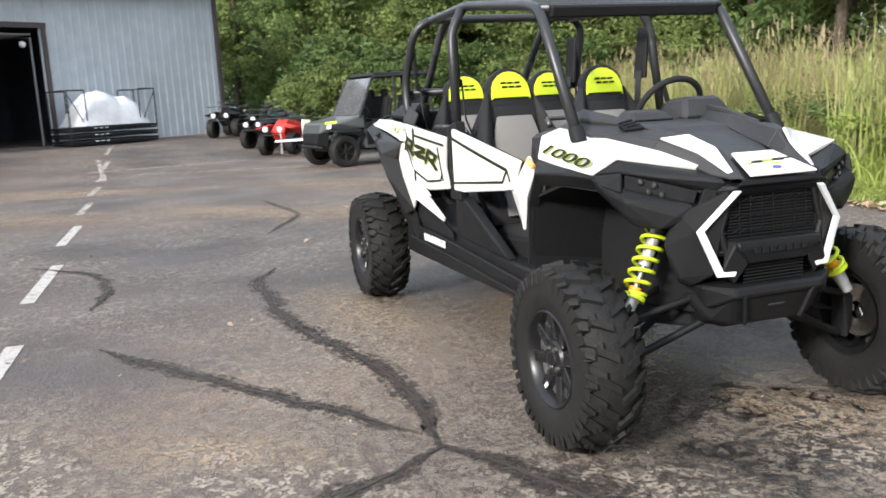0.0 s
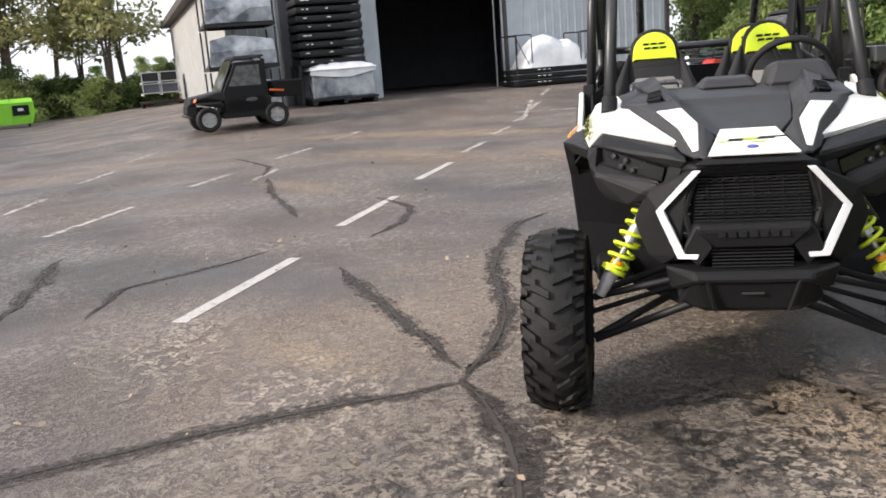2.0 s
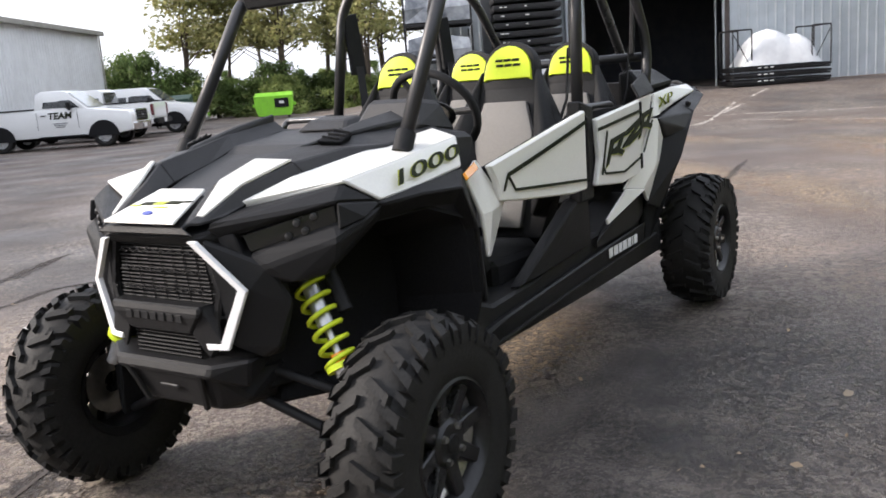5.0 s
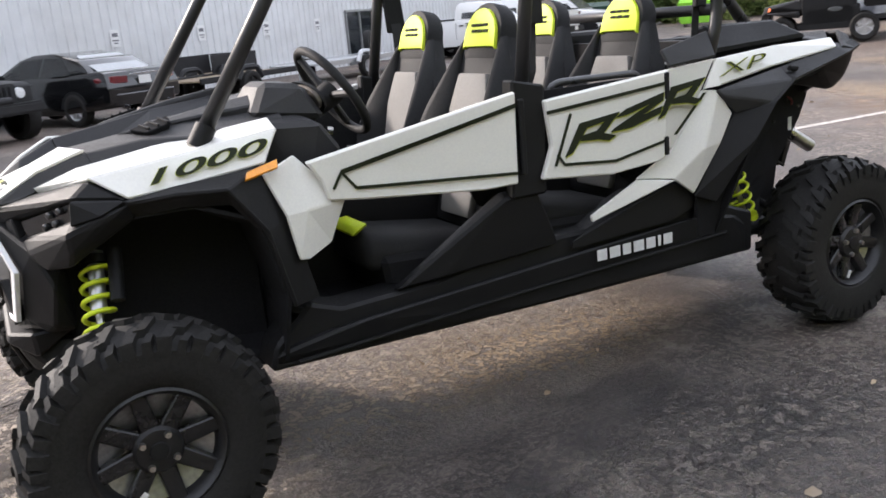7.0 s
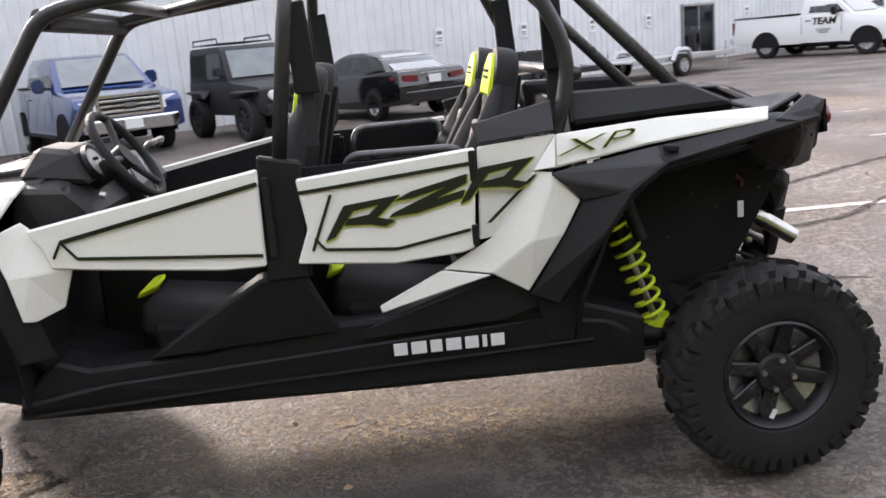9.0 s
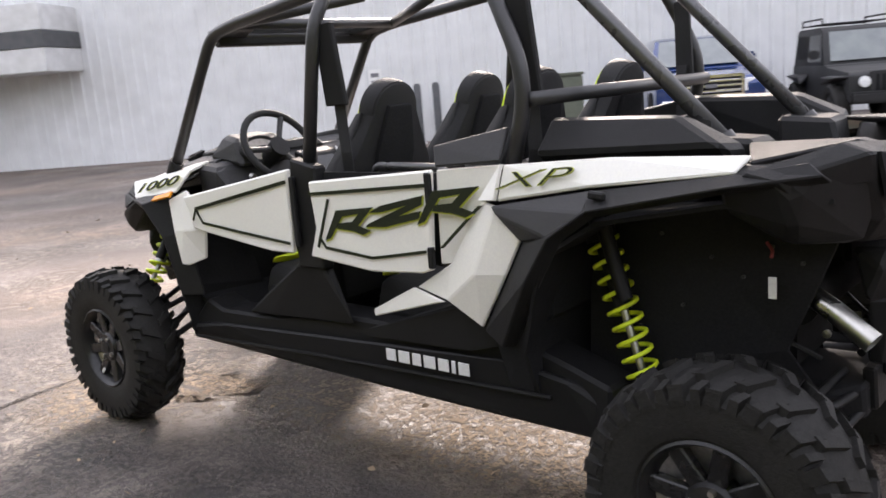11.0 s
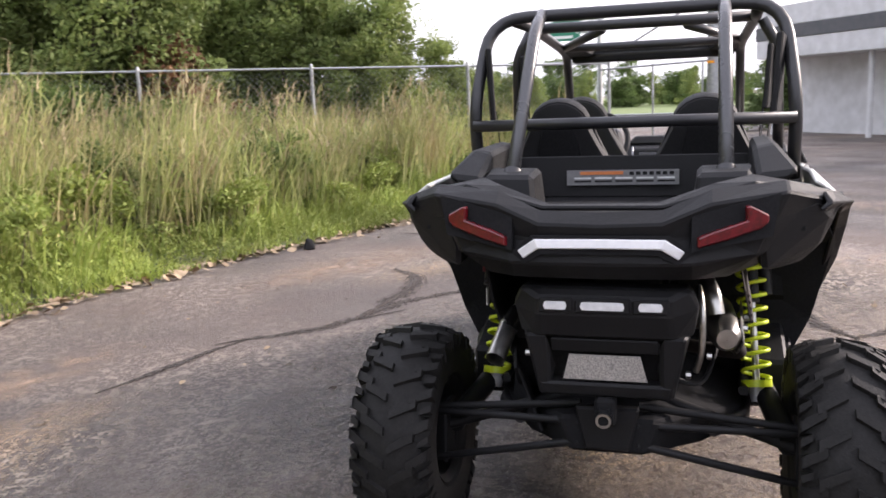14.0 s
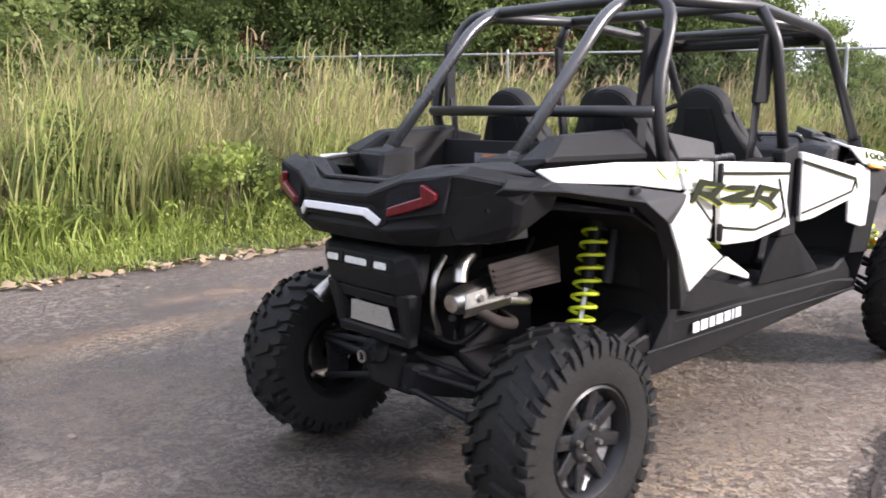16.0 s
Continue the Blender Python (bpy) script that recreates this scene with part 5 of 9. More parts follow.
# tail
part("tail_body", join(
    skin([[(-1.52, -0.665, 1.205), (-1.70, -0.50, 1.262), (-1.76, -0.30, 1.245), (-1.82, -0.17, 1.195), (-1.83, 0, 1.190), (-1.82, 0.17, 1.195), (-1.76, 0.30, 1.245), (-1.70, 0.50, 1.262), (-1.52, 0.665, 1.205)],
          [(-1.60, -0.665, 1.185), (-1.77, -0.50, 1.235), (-1.83, -0.30, 1.210), (-1.875, -0.17, 1.160), (-1.88, 0, 1.155), (-1.875, 0.17, 1.160), (-1.83, 0.30, 1.210), (-1.77, 0.50, 1.235), (-1.60, 0.665, 1.185)],
          [(-1.62, -0.635, 1.15), (-1.77, -0.47, 1.165), (-1.82, -0.29, 1.120), (-1.86, -0.17, 1.110), (-1.865, 0, 1.112), (-1.86, 0.17, 1.110), (-1.82, 0.29, 1.120), (-1.77, 0.47, 1.165), (-1.62, 0.635, 1.15)],
          [(-1.60, -0.55, 1.08), (-1.78, -0.42, 1.06), (-1.86, -0.25, 1.045), (-1.875, -0.17, 1.045), (-1.88, 0, 1.045), (-1.875, 0.17, 1.045), (-1.86, 0.25, 1.045), (-1.78, 0.42, 1.06), (-1.60, 0.55, 1.08)],
          [(-1.58, -0.42, 0.99), (-1.72, -0.34, 0.985), (-1.80, -0.25, 0.99), (-1.81, -0.17, 0.99), (-1.82, 0, 0.99), (-1.81, 0.17, 0.99), (-1.80, 0.25, 0.99), (-1.72, 0.34, 0.985), (-1.58, 0.42, 0.99)]], 0.02, 0.006),
    skin([[(-1.45, -0.42, 1.255), (-1.70, -0.30, 1.252), (-1.76, -0.15, 1.205), (-1.77, 0.15, 1.205), (-1.70, 0.30, 1.252), (-1.45, 0.42, 1.255)],
          [(-1.52, -0.60, 1.225), (-1.72, -0.42, 1.258), (-1.80, -0.17, 1.200), (-1.80, 0.17, 1.200), (-1.72, 0.42, 1.258), (-1.52, 0.60, 1.225)]], 0.015, 0.005)), BLACK_P, buggy, "black moulded tail with spoiler lip")
pair("tail_side", lambda: hull([(-1.45, 0.655, 1.200), (-1.45, 0.60, 1.232), (-1.60, 0.655, 1.186), (-1.69, 0.575, 1.205), (-1.64, 0.628, 1.142), (-1.765, 0.465, 1.165), (-1.765, 0.430, 1.075), (-1.62, 0.600, 1.060), (-1.45, 0.61, 1.105), (-1.60, 0.545, 1.005), (-1.745, 0.44, 1.000), (-1.45, 0.40, 1.05), (-1.50, 0.58, 1.07)], 0.016), BLACK_P, "black rounded side of the tail")
part("tail_liner", prism([(-0.30, 1.00), (0.30, 1.00), (0.45, 1.14), (0.25, 1.17), (-0.25, 1.17), (-0.45, 1.14)], "x", -1.72, -1.45), DARK_P, buggy)
bar = part("tail_bar", skin([[(-1.868, -0.232, 1.082), (-1.884, -0.180, 1.118), (-1.888, 0, 1.120), (-1.884, 0.180, 1.118), (-1.868, 0.232, 1.082)],
                             [(-1.872, -0.215, 1.060), (-1.890, -0.168, 1.092), (-1.894, 0, 1.094), (-1.890, 0.168, 1.092), (-1.872, 0.215, 1.060)]], 0.010, 0.003), BAR_WHITE, buggy, "white light bar across the tail")
part("bar_backing", skin([[(-1.855, -0.25, 1.075), (-1.872, -0.19, 1.128), (-1.876, 0.19, 1.128), (-1.855, 0.25, 1.075)], [(-1.868, -0.21, 1.045), (-1.882, -0.16, 1.075), (-1.884, 0.16, 1.075), (-1.868, 0.21, 1.045)]], 0.010), DARK_P, bar)
for s in (1, -1):
    mm = Matrix.Diagonal((1, s, 1, 1))
    pocket = part("light_pocket", skin([[tuple(mm @ Vector(p)) for p in ((-1.834, 0.245, 1.175), (-1.772, 0.475, 1.232))], [tuple(mm @ Vector(p)) for p in ((-1.856, 0.245, 1.080), (-1.790, 0.455, 1.115))]], 0.012), DARK_P, buggy)
    lens = [(0.262, 1.094), (0.264, 1.122), (0.300, 1.136), (0.390, 1.164), (0.386, 1.202), (0.397, 1.204), (0.444, 1.178), (0.444, 1.158), (0.425, 1.142), (0.34, 1.114)]
    part("tail_light", slab([(-1.862 + (y - 0.262) * 0.29, y * s, z) for y, z in lens], 0.022, 0.004), RED_L, buggy, "red arrow-shaped tail light")

# cargo bed
part("cargo_bed", join(
    skin([[(-0.95, -0.44, 1.13), (-0.95, 0.44, 1.13)], [(-1.74, -0.30, 1.13), (-1.74, 0.30, 1.13)]], 0.02),
    skin([[(-0.96, -0.46, 1.285), (-0.96, 0.46, 1.285)], [(-0.98, -0.42, 1.13), (-0.98, 0.42, 1.13)]], 0.02, 0.004),
    *[moved(hull([(-0.87, 0.58, 1.245), (-0.885, 0.50, 1.345), (-1.28, 0.50, 1.340), (-1.43, 0.56, 1.262), (-0.88, 0.44, 1.335), (-1.30, 0.43, 1.325), (-1.45, 0.44, 1.25), (-0.9, 0.44, 1.12), (-1.45, 0.40, 1.12)], 0.012), Matrix.Diagonal((1, s, 1, 1))) for s in (1, -1)],
    *[hull([(-1.28, 0.45 * s, 1.275), (-1.28, 0.26 * s, 1.270), (-1.46, 0.42 * s, 1.262), (-1.46, 0.26 * s, 1.258), (-1.28, 0.45 * s, 1.12), (-1.30, 0.24 * s, 1.12), (-1.48, 0.42 * s, 1.12), (-1.50, 0.24 * s, 1.12)], 0.014) for s in (1, -1)]), BLACK_P, buggy, "black plastic cargo bed")
lab = part("warning_label", block(0.003, 0.41, 0.056, -0.9925, 0.01, 1.205, 0), LABEL_G, buggy, "grey warning label strip with orange heading")
part("label_patch", block(0.003, 0.16, 0.012, -0.9945, 0.085, 1.222), LABEL_OR, lab)
for k in range(7):
    part("label_patch", block(0.003, 0.016, 0.012, -0.9945, -0.025 - 0.024 * k, 1.220), DARK_P, lab)
for r in range(2):
    for k in range(5):
        part("label_line", block(0.003, 0.062, 0.006, -0.9945, 0.155 - 0.076 * k, 1.203 - 0.012 * r), DARK_P if r else LABEL_W, lab)
# rear bumper with three lamps
rb = part("rear_bumper", join(
    hull([(-1.755, -0.245, 0.955), (-1.755, 0.245, 0.955), (-1.79, -0.19, 0.93), (-1.79, 0.19, 0.93), (-1.79, -0.19, 0.875), (-1.79, 0.19, 0.875), (-1.74, -0.275, 0.90), (-1.74, 0.275, 0.90), (-1.70, -0.26, 0.80), (-1.70, 0.26, 0.80), (-1.765, -0.20, 0.80), (-1.765, 0.20, 0.80), (-1.66, 0.25, 0.95), (-1.66, -0.25, 0.95)], 0.010),
    *[hull([(-1.765, 0.235 * s, 0.81), (-1.765, 0.165 * s, 0.81), (-1.735, 0.165 * s, 0.61), (-1.735, 0.20 * s, 0.61), (-1.70, 0.25 * s, 0.81), (-1.69, 0.20 * s, 0.61), (-1.70, 0.15 * s, 0.7)], 0.008) for s in (1, -1)],
    hull([(-1.745, -0.20, 0.655), (-1.745, 0.20, 0.655), (-1.735, 0.19, 0.61), (-1.735, -0.19, 0.61), (-1.69, 0.19, 0.61), (-1.69, -0.19, 0.61), (-1.69, 0.2, 0.66), (-1.69, -0.2, 0.66)], 0.008),
    hull([(-1.745, -0.16, 0.75), (-1.745, 0.16, 0.75), (-1.765, 0.16, 0.80), (-1.765, -0.16, 0.80), (-1.70, 0.16, 0.78), (-1.70, -0.16, 0.78)], 0.006)), BLACK_P, buggy, "black rear bumper with three lamps")
part("mesh_plate", skin([[(-1.747, -0.105, 0.745), (-1.747, 0.105, 0.745)], [(-1.738, -0.125, 0.665), (-1.738, 0.125, 0.665)]], 0.004), MESH_M, rb, "perforated steel plate")
for s in (1, -1):
    part("mesh_plate", skin([[(-1.735, 0.190 * s, 0.76), (-1.735, 0.225 * s, 0.76)], [(-1.72, 0.195 * s, 0.67), (-1.72, 0.215 * s, 0.69)]], 0.004), MESH_M, rb)
for y, w in ((0.137, 0.062), (0.0, 0.120), (-0.137, 0.062)):
    lampb = part("lamp_frame", hull([(-1.795, y - w / 2 - 0.02, 0.930), (-1.795, y + w / 2 + 0.02, 0.930), (-1.797, y - w / 2 - 0.02, 0.885), (-1.797, y + w / 2 + 0.02, 0.885), (-1.76, y - w / 2 - 0.02, 0.93), (-1.76, y + w / 2 + 0.02, 0.885)], 0.004), BLACK_P, rb)
    part("lamp", hull([(-1.800, y - w / 2, 0.921), (-1.800, y + w / 2, 0.921), (-1.802, y - w / 2 - 0.006, 0.907), (-1.802, y + w / 2 + 0.006, 0.907), (-1.802, y - w / 2, 0.894), (-1.802, y + w / 2, 0.894), (-1.78, y, 0.91)], 0.002), LAMP_CLEAR, lampb, "clear bright lamp")
part("hitch", join(block(0.07, 0.062, 0.09, -1.72, 0, 0.565, 0.01), block(0.05, 0.055, 0.055, -1.76, 0, 0.555, 0.012)), DARK_P, buggy, "receiver hitch")
part("hitch_socket", lathe([(0.016, -0.004), (0.023, -0.004), (0.023, 0.004), (0.016, 0.004)], 20, "x"), STEEL, buggy).matrix_basis = pose(-1.787, 0, 0.555)

# exhaust and engine bay
part("exhaust_pipe", tube([(-1.50, 0.27, 0.835), (-1.60, 0.310, 0.810), (-1.74, 0.336, 0.715)], 0.031, 16, 0.06, cap=False), STEEL, buggy, "polished exhaust tail pipe", 40)
part("muffler", tube([(-1.52, -0.2, 0.80), (-1.52, 0.3, 0.80)], 0.075, 18), DARK_P, buggy, "dark muffler body", 40)
part("exhaust_can", moved(lathe([(0.001, -0.175), (0.030, -0.172), (0.044, -0.150), (0.050, -0.10), (0.050, 0.10), (0.042, 0.15), (0.028, 0.17), (0.026, 0.24)], 24, "x"), pose(-1.50, -0.335, 0.800, 0, -4, 5)), STEEL, buggy, "polished round-ended exhaust can", 50)
part("can_neck", tube([(-1.60, -0.32, 0.845), (-1.585, -0.31, 0.90), (-1.52, -0.29, 0.93)], 0.026, 12, 0.04), STEEL, buggy, "", 50)
part("heat_shield", skin([[(-1.40, -0.40, 0.845), (-1.64, -0.392, 0.825)], [(-1.40, -0.408, 0.78), (-1.65, -0.400, 0.77)], [(-1.40, -0.385, 0.745), (-1.64, -0.38, 0.735)]], 0.006, 0.003), STEEL, buggy, "polished heat shield")
part("shield_side", skin([[(-1.18, -0.40, 0.93), (-1.55, -0.40, 0.91)], [(-1.20, -0.43, 0.80), (-1.53, -0.42, 0.80)]], 0.006, 0.003), HEAT, buggy, "heat-stained steel shield")
for k in range(5):
    part("shield_rib", tube([(-1.22, -0.418 - 0.004 * k, 0.905 - 0.022 * k), (-1.53, -0.412 - 0.003 * k, 0.888 - 0.020 * k)], 0.006, 6), HEAT, buggy)
part("side_plate", skin([[(-1.38, -0.425, 1.035), (-1.60, -0.405, 1.020)], [(-1.38, -0.43, 0.985), (-1.58, -0.41, 0.985)]], 0.008, 0.004), ALU_DULL, buggy, "dull grey metal plate over the heat shield")
part("header_pipe", tube([(-1.30, -0.22, 0.66), (-1.36, -0.36, 0.66), (-1.50, -0.40, 0.70), (-1.58, -0.36, 0.76)], 0.022, 12, 0.06), HEAT, buggy, "heat-stained header pipe", 40)
part("header_pipe", tube([(-1.24, -0.20, 0.72), (-1.30, -0.38, 0.74), (-1.44, -0.39, 0.77)], 0.020, 12, 0.06), STEEL, buggy, "", 40)
for x, y, z in ((-1.58, -0.402, 0.80), (-1.45, -0.412, 0.80), (-1.62, -0.30, 0.72), (-1.63, -0.24, 0.66), (-1.60, 0.26, 0.70)):
    part("bolt", lathe([(0.001, -0.008), (0.012, -0.008), (0.012, 0.006), (0.001, 0.008)], 8, "y"), STEEL, buggy).matrix_basis = pose(x, y, z)
part("cable", tube([(-1.20, -0.30, 0.95), (-1.45, -0.33, 0.70), (-1.58, -0.28, 0.60), (-1.62, -0.16, 0.66)], 0.008, 6, 0.10), BLACK_P, buggy)
part("cable", tube([(-1.10, 0.30, 0.92), (-1.40, 0.34, 0.74), (-1.60, 0.30, 0.64)], 0.008, 6, 0.10), BLACK_P, buggy)
part("hose", tube([(-1.62, -0.268, 0.935), (-1.685, -0.280, 0.87), (-1.69, -0.280, 0.75), (-1.65, -0.262, 0.68)], 0.010, 10, 0.05), STEEL, buggy, "braided steel hose")
engine = part("engine", block(0.42, 0.40, 0.34, -1.28, 0.0, 0.70, 0.03), DARK_P, buggy, "dark engine and transmission", 40)
part("gearcase", block(0.25, 0.30, 0.2, -1.05, 0.10, 0.62, 0.03), DARK_P, engine, "", 40)
part("intake", block(0.3, 0.2, 0.16, -1.45, -0.05, 0.92, 0.02), DARK_P, engine)
part("clutch_cover", tube([(-1.3, 0.18, 0.62), (-1.3, 0.34, 0.62)], 0.13, 24), DARK_P, engine, "", 40)
part("clutch_cover", tube([(-1.0, 0.24, 0.60), (-1.0, 0.34, 0.60)], 0.10, 24), DARK_P, engine, "", 40)
part("air_box", join(block(0.30, 0.34, 0.16, -1.25, 0.15, 0.98, 0.02), block(0.16, 0.20, 0.10, -1.42, 0.15, 0.99, 0.02)), DARK_P, buggy, "", 40)
part("rod_bracket", hull([(-1.69, -0.10, 0.56), (-1.69, 0.10, 0.56), (-1.69, -0.07, 0.42), (-1.69, 0.07, 0.42), (-1.65, -0.10, 0.56), (-1.65, 0.10, 0.56), (-1.65, -0.07, 0.42), (-1.65, 0.07, 0.42)], 0.008), BLACK_P, buggy)
part("skid_plate", hull([(1.55, 0.22, 0.43), (1.55, -0.22, 0.43), (1.0, 0.42, 0.37), (1.0, -0.42, 0.37), (-1.2, 0.42, 0.36), (-1.2, -0.42, 0.36), (-1.45, 0.29, 0.375), (-1.45, -0.29, 0.375), (-1.67, 0.11, 0.405), (-1.67, -0.11, 0.405), (-1.67, 0.15, 0.52), (-1.67, -0.15, 0.52), (1.5, 0.2, 0.50), (1.5, -0.2, 0.5), (-1.2, 0.42, 0.42), (-1.2, -0.42, 0.42), (1.0, 0.42, 0.42), (1.0, -0.42, 0.42)], 0.01), DARK_P, buggy)
part("front_bulkhead", hull([(1.62, 0.24, 0.5), (1.62, -0.24, 0.5), (1.62, 0.24, 0.96), (1.62, -0.24, 0.96), (1.0, 0.3, 0.45), (1.0, -0.3, 0.45), (1.0, 0.3, 1.1), (1.0, -0.3, 1.1)], 0.01), DARK_P, buggy)
for s in (1, -1):
    # front arms
    for a, b, r in (((1.60, 0.17, 0.470), (1.50, 0.565, 0.285), 0.016), ((1.36, 0.20, 0.465), (1.47, 0.565, 0.285), 0.016), ((1.60, 0.20, 0.570), (1.52, 0.565, 0.465), 0.014), ((1.38, 0.22, 0.570), (1.46, 0.565, 0.465), 0.014), ((1.44, 0.20, 0.50), (1.42, 0.60, 0.37), 0.011)):
        part("suspension_arm", tube([(a[0], a[1] * s, a[2]), (b[0], b[1] * s, b[2])], r, 10), ARM_M, buggy, "", 40)
    part("knuckle", hull([(1.44, 0.58 * s, 0.26), (1.54, 0.58 * s, 0.26), (1.45, 0.57 * s, 0.49), (1.53, 0.57 * s, 0.49), (1.49, 0.66 * s, 0.30), (1.49, 0.66 * s, 0.44)], 0.01), DARK_P, buggy)
    # trailing arm and radius rods
    part("trailing_arm", tube([(-0.72, 0.46 * s, 0.47), (-1.12, 0.49 * s, 0.46), (-1.49, 0.55 * s, 0.40)], 0.034, 10, 0.1, (1.0, 1.15)), ARM_M, buggy, "", 40)
    for z0, z1, x0 in ((0.50, 0.455, -1.66), (0.435, 0.285, -1.66), (0.54, 0.47, -1.60)):
        part("radius_rod", tube([(x0, 0.09 * s, z0), (-1.53, 0.60 * s, z1)], 0.013, 10), ARM_M, buggy, "", 40)
    part("drive_shaft", tube([(-1.45, 0.15 * s, 0.52), (-1.49, 0.60 * s, 0.38)], 0.019, 10), ARM_M, buggy, "", 40)
    part("rear_knuckle", hull([(-1.43, 0.565 * s, 0.26), (-1.55, 0.565 * s, 0.26), (-1.43, 0.56 * s, 0.49), (-1.55, 0.56 * s, 0.49), (-1.49, 0.66 * s, 0.30), (-1.49, 0.66 * s, 0.44)], 0.01), DARK_P, buggy)

# roll cage
R = 0.0245
for s in (1, -1):
    part("cage_rail", tube([(1.175, 0.492 * s, 1.175), (0.800, 0.470 * s, 1.735), (0.655, 0.475 * s, 1.765), (0.0, 0.505 * s, 1.835), (-0.70, 0.470 * s, 1.822)], R, 14, 0.10), CAGE_M, buggy, "black roll-cage side rail", True)
    part("cage_post", tube([(0.095, 0.620 * s, 1.18), (0.012, 0.600 * s, 1.70), (0.0, 0.530 * s, 1.82)], R, 14, 0.08), CAGE_M, buggy, "", True)
    part("cage_brace", tube([(-1.38, 0.348 * s, 1.225), (-0.86, 0.350 * s, 1.765), (-0.70, 0.350 * s, 1.838)], R, 14, 0.08), CAGE_S, buggy, "", True)
    part("cage_foot", tube([(-1.385, 0.348 * s, 1.215), (-1.345, 0.348 * s, 1.262)], 0.034, 14), CAGE_M, buggy, "", 40)
    part("cage_foot", tube([(1.190, 0.493 * s, 1.155), (1.150, 0.490 * s, 1.215)], 0.033, 14), BLACK_P, buggy, "", 40)
    part("cage_diagonal", tube([(0.655, 0.475 * s, 1.765), (0.15, 0.20 * s, 1.825)], R * 0.9, 12), CAGE_M, buggy, "", True)
part("cage_cross", tube([(0.80, -0.47, 1.735), (0.80, 0.47, 1.735)], R, 14), CAGE_M, buggy, "", True)
part("cage_cross", tube([(0.0, -0.52, 1.835), (0.0, 0.52, 1.835)], R, 14), CAGE_M, buggy, "", True)
part("cage_hoop", tube([(-0.80, -0.60, 1.18), (-0.88, -0.60, 1.46), (-0.70, -0.560, 1.832), (-0.70, 0.560, 1.832), (-0.88, 0.60, 1.46), (-0.80, 0.60, 1.18)], R, 14, 0.15), CAGE_M, buggy, "", True)
part("cage_cross", tube([(-0.885, -0.60, 1.405), (-0.885, 0.60, 1.405)], R * 0.92, 14), CAGE_M, buggy, "", True)
part("visor", hull([(0.850, -0.43, 1.740), (0.850, 0.43, 1.740), (0.775, -0.44, 1.768), (0.775, 0.44, 1.768), (0.835, -0.43, 1.690), (0.835, 0.43, 1.690), (0.78, 0.44, 1.694), (0.78, -0.44, 1.694)], 0.008), BLACK_P, buggy, "black visor strip over the front bar")
part("cage_cross", tube([(0.62, -0.475, 1.768), (0.62, 0.475, 1.768)], R * 0.9, 12), CAGE_M, buggy, "", True)
for s in (1, -1):
    part("gusset", hull([(0.80, 0.46 * s, 1.752), (0.80, 0.30 * s, 1.752), (0.63, 0.465 * s, 1.782), (0.63, 0.36 * s, 1.782), (0.80, 0.46 * s, 1.722), (0.80, 0.30 * s, 1.722), (0.63, 0.465 * s, 1.752), (0.63, 0.36 * s, 1.752)], 0.004), BLACK_P, buggy)
# cabin
part("cabin_floor", skin([[(1.0, -0.56, 0.60), (1.0, 0.56, 0.60)], [(0.75, -0.57, 0.50), (0.75, 0.57, 0.50)], [(-0.62, -0.57, 0.50), (-0.62, 0.57, 0.50)], [(-0.90, -0.57, 0.75), (-0.90, 0.57, 0.75)], [(-0.94, -0.5, 1.28), (-0.94, 0.5, 1.28)]], 0.02), DARK_P, buggy)
part("console", join(hull([(0.9, 0.10, 1.0), (0.9, -0.10, 1.0), (0.5, 0.09, 0.80), (0.5, -0.09, 0.80), (-0.6, 0.08, 0.75), (-0.6, -0.08, 0.75), (0.9, 0.12, 0.5), (0.9, -0.12, 0.5), (-0.6, 0.1, 0.5), (-0.6, -0.1, 0.5)], 0.015), tube([(0.52, 0.02, 0.8), (0.50, 0.02, 1.02)], 0.018, 10)), BLACK_P, buggy)
dash = part("dashboard", join(
    hull([(0.98, -0.50, 1.195), (0.98, 0.50, 1.195), (0.80, -0.53, 1.185), (0.80, 0.53, 1.185), (0.72, -0.50, 1.08), (0.72, 0.50, 1.08), (0.85, -0.5, 0.95), (0.85, 0.5, 0.95), (1.05, 0.45, 1.0), (1.05, -0.45, 1.0), (0.88, -0.3, 1.235), (0.88, 0.3, 1.235)], 0.015),
    hull([(0.995, 0.15, 1.215), (0.995, 0.43, 1.215), (0.93, 0.19, 1.318), (0.93, 0.38, 1.318), (0.80, 0.17, 1.305), (0.80, 0.41, 1.300), (0.74, 0.14, 1.18), (0.74, 0.44, 1.18)], 0.018)), GREY_P, buggy, "charcoal dashboard with instrument pod")
part("glove_box", hull([(0.765, -0.15, 1.17), (0.765, -0.42, 1.17), (0.725, -0.15, 1.09), (0.725, -0.42, 1.09), (0.75, -0.16, 1.08), (0.75, -0.4, 1.08)], 0.008), BLACK_P, dash)
part("gauge_rim", moved(lathe([(0.060, 0.0), (0.078, 0.004), (0.082, -0.010)], 28, "x"), pose(0.758, 0.31, 1.247, 0, 204, 8) @ Matrix.Diagonal((1, 1.55, 0.8, 1))), BLACK_P, dash)
part("gauge", moved(lathe([(0.001, 0.002), (0.064, 0.002), (0.064, -0.01)], 28, "x"), pose(0.760, 0.31, 1.247, 0, 204, 8) @ Matrix.Diagonal((1, 1.55, 0.8, 1))), DIAL, dash, "pale grey instrument display")
part("gauge_mark", moved(block(0.002, 0.05, 0.012, 0, 0, 0.01), pose(0.754, 0.31, 1.247, 0, 24, 0)), DARK_P, dash)
for k in range(5):
    part("switch", block(0.012, 0.022, 0.034, 0.735, -0.06 + 0.032 * k, 1.135, 0.003, 0, 20), DARK_P if k % 2 else GREY_P, dash)
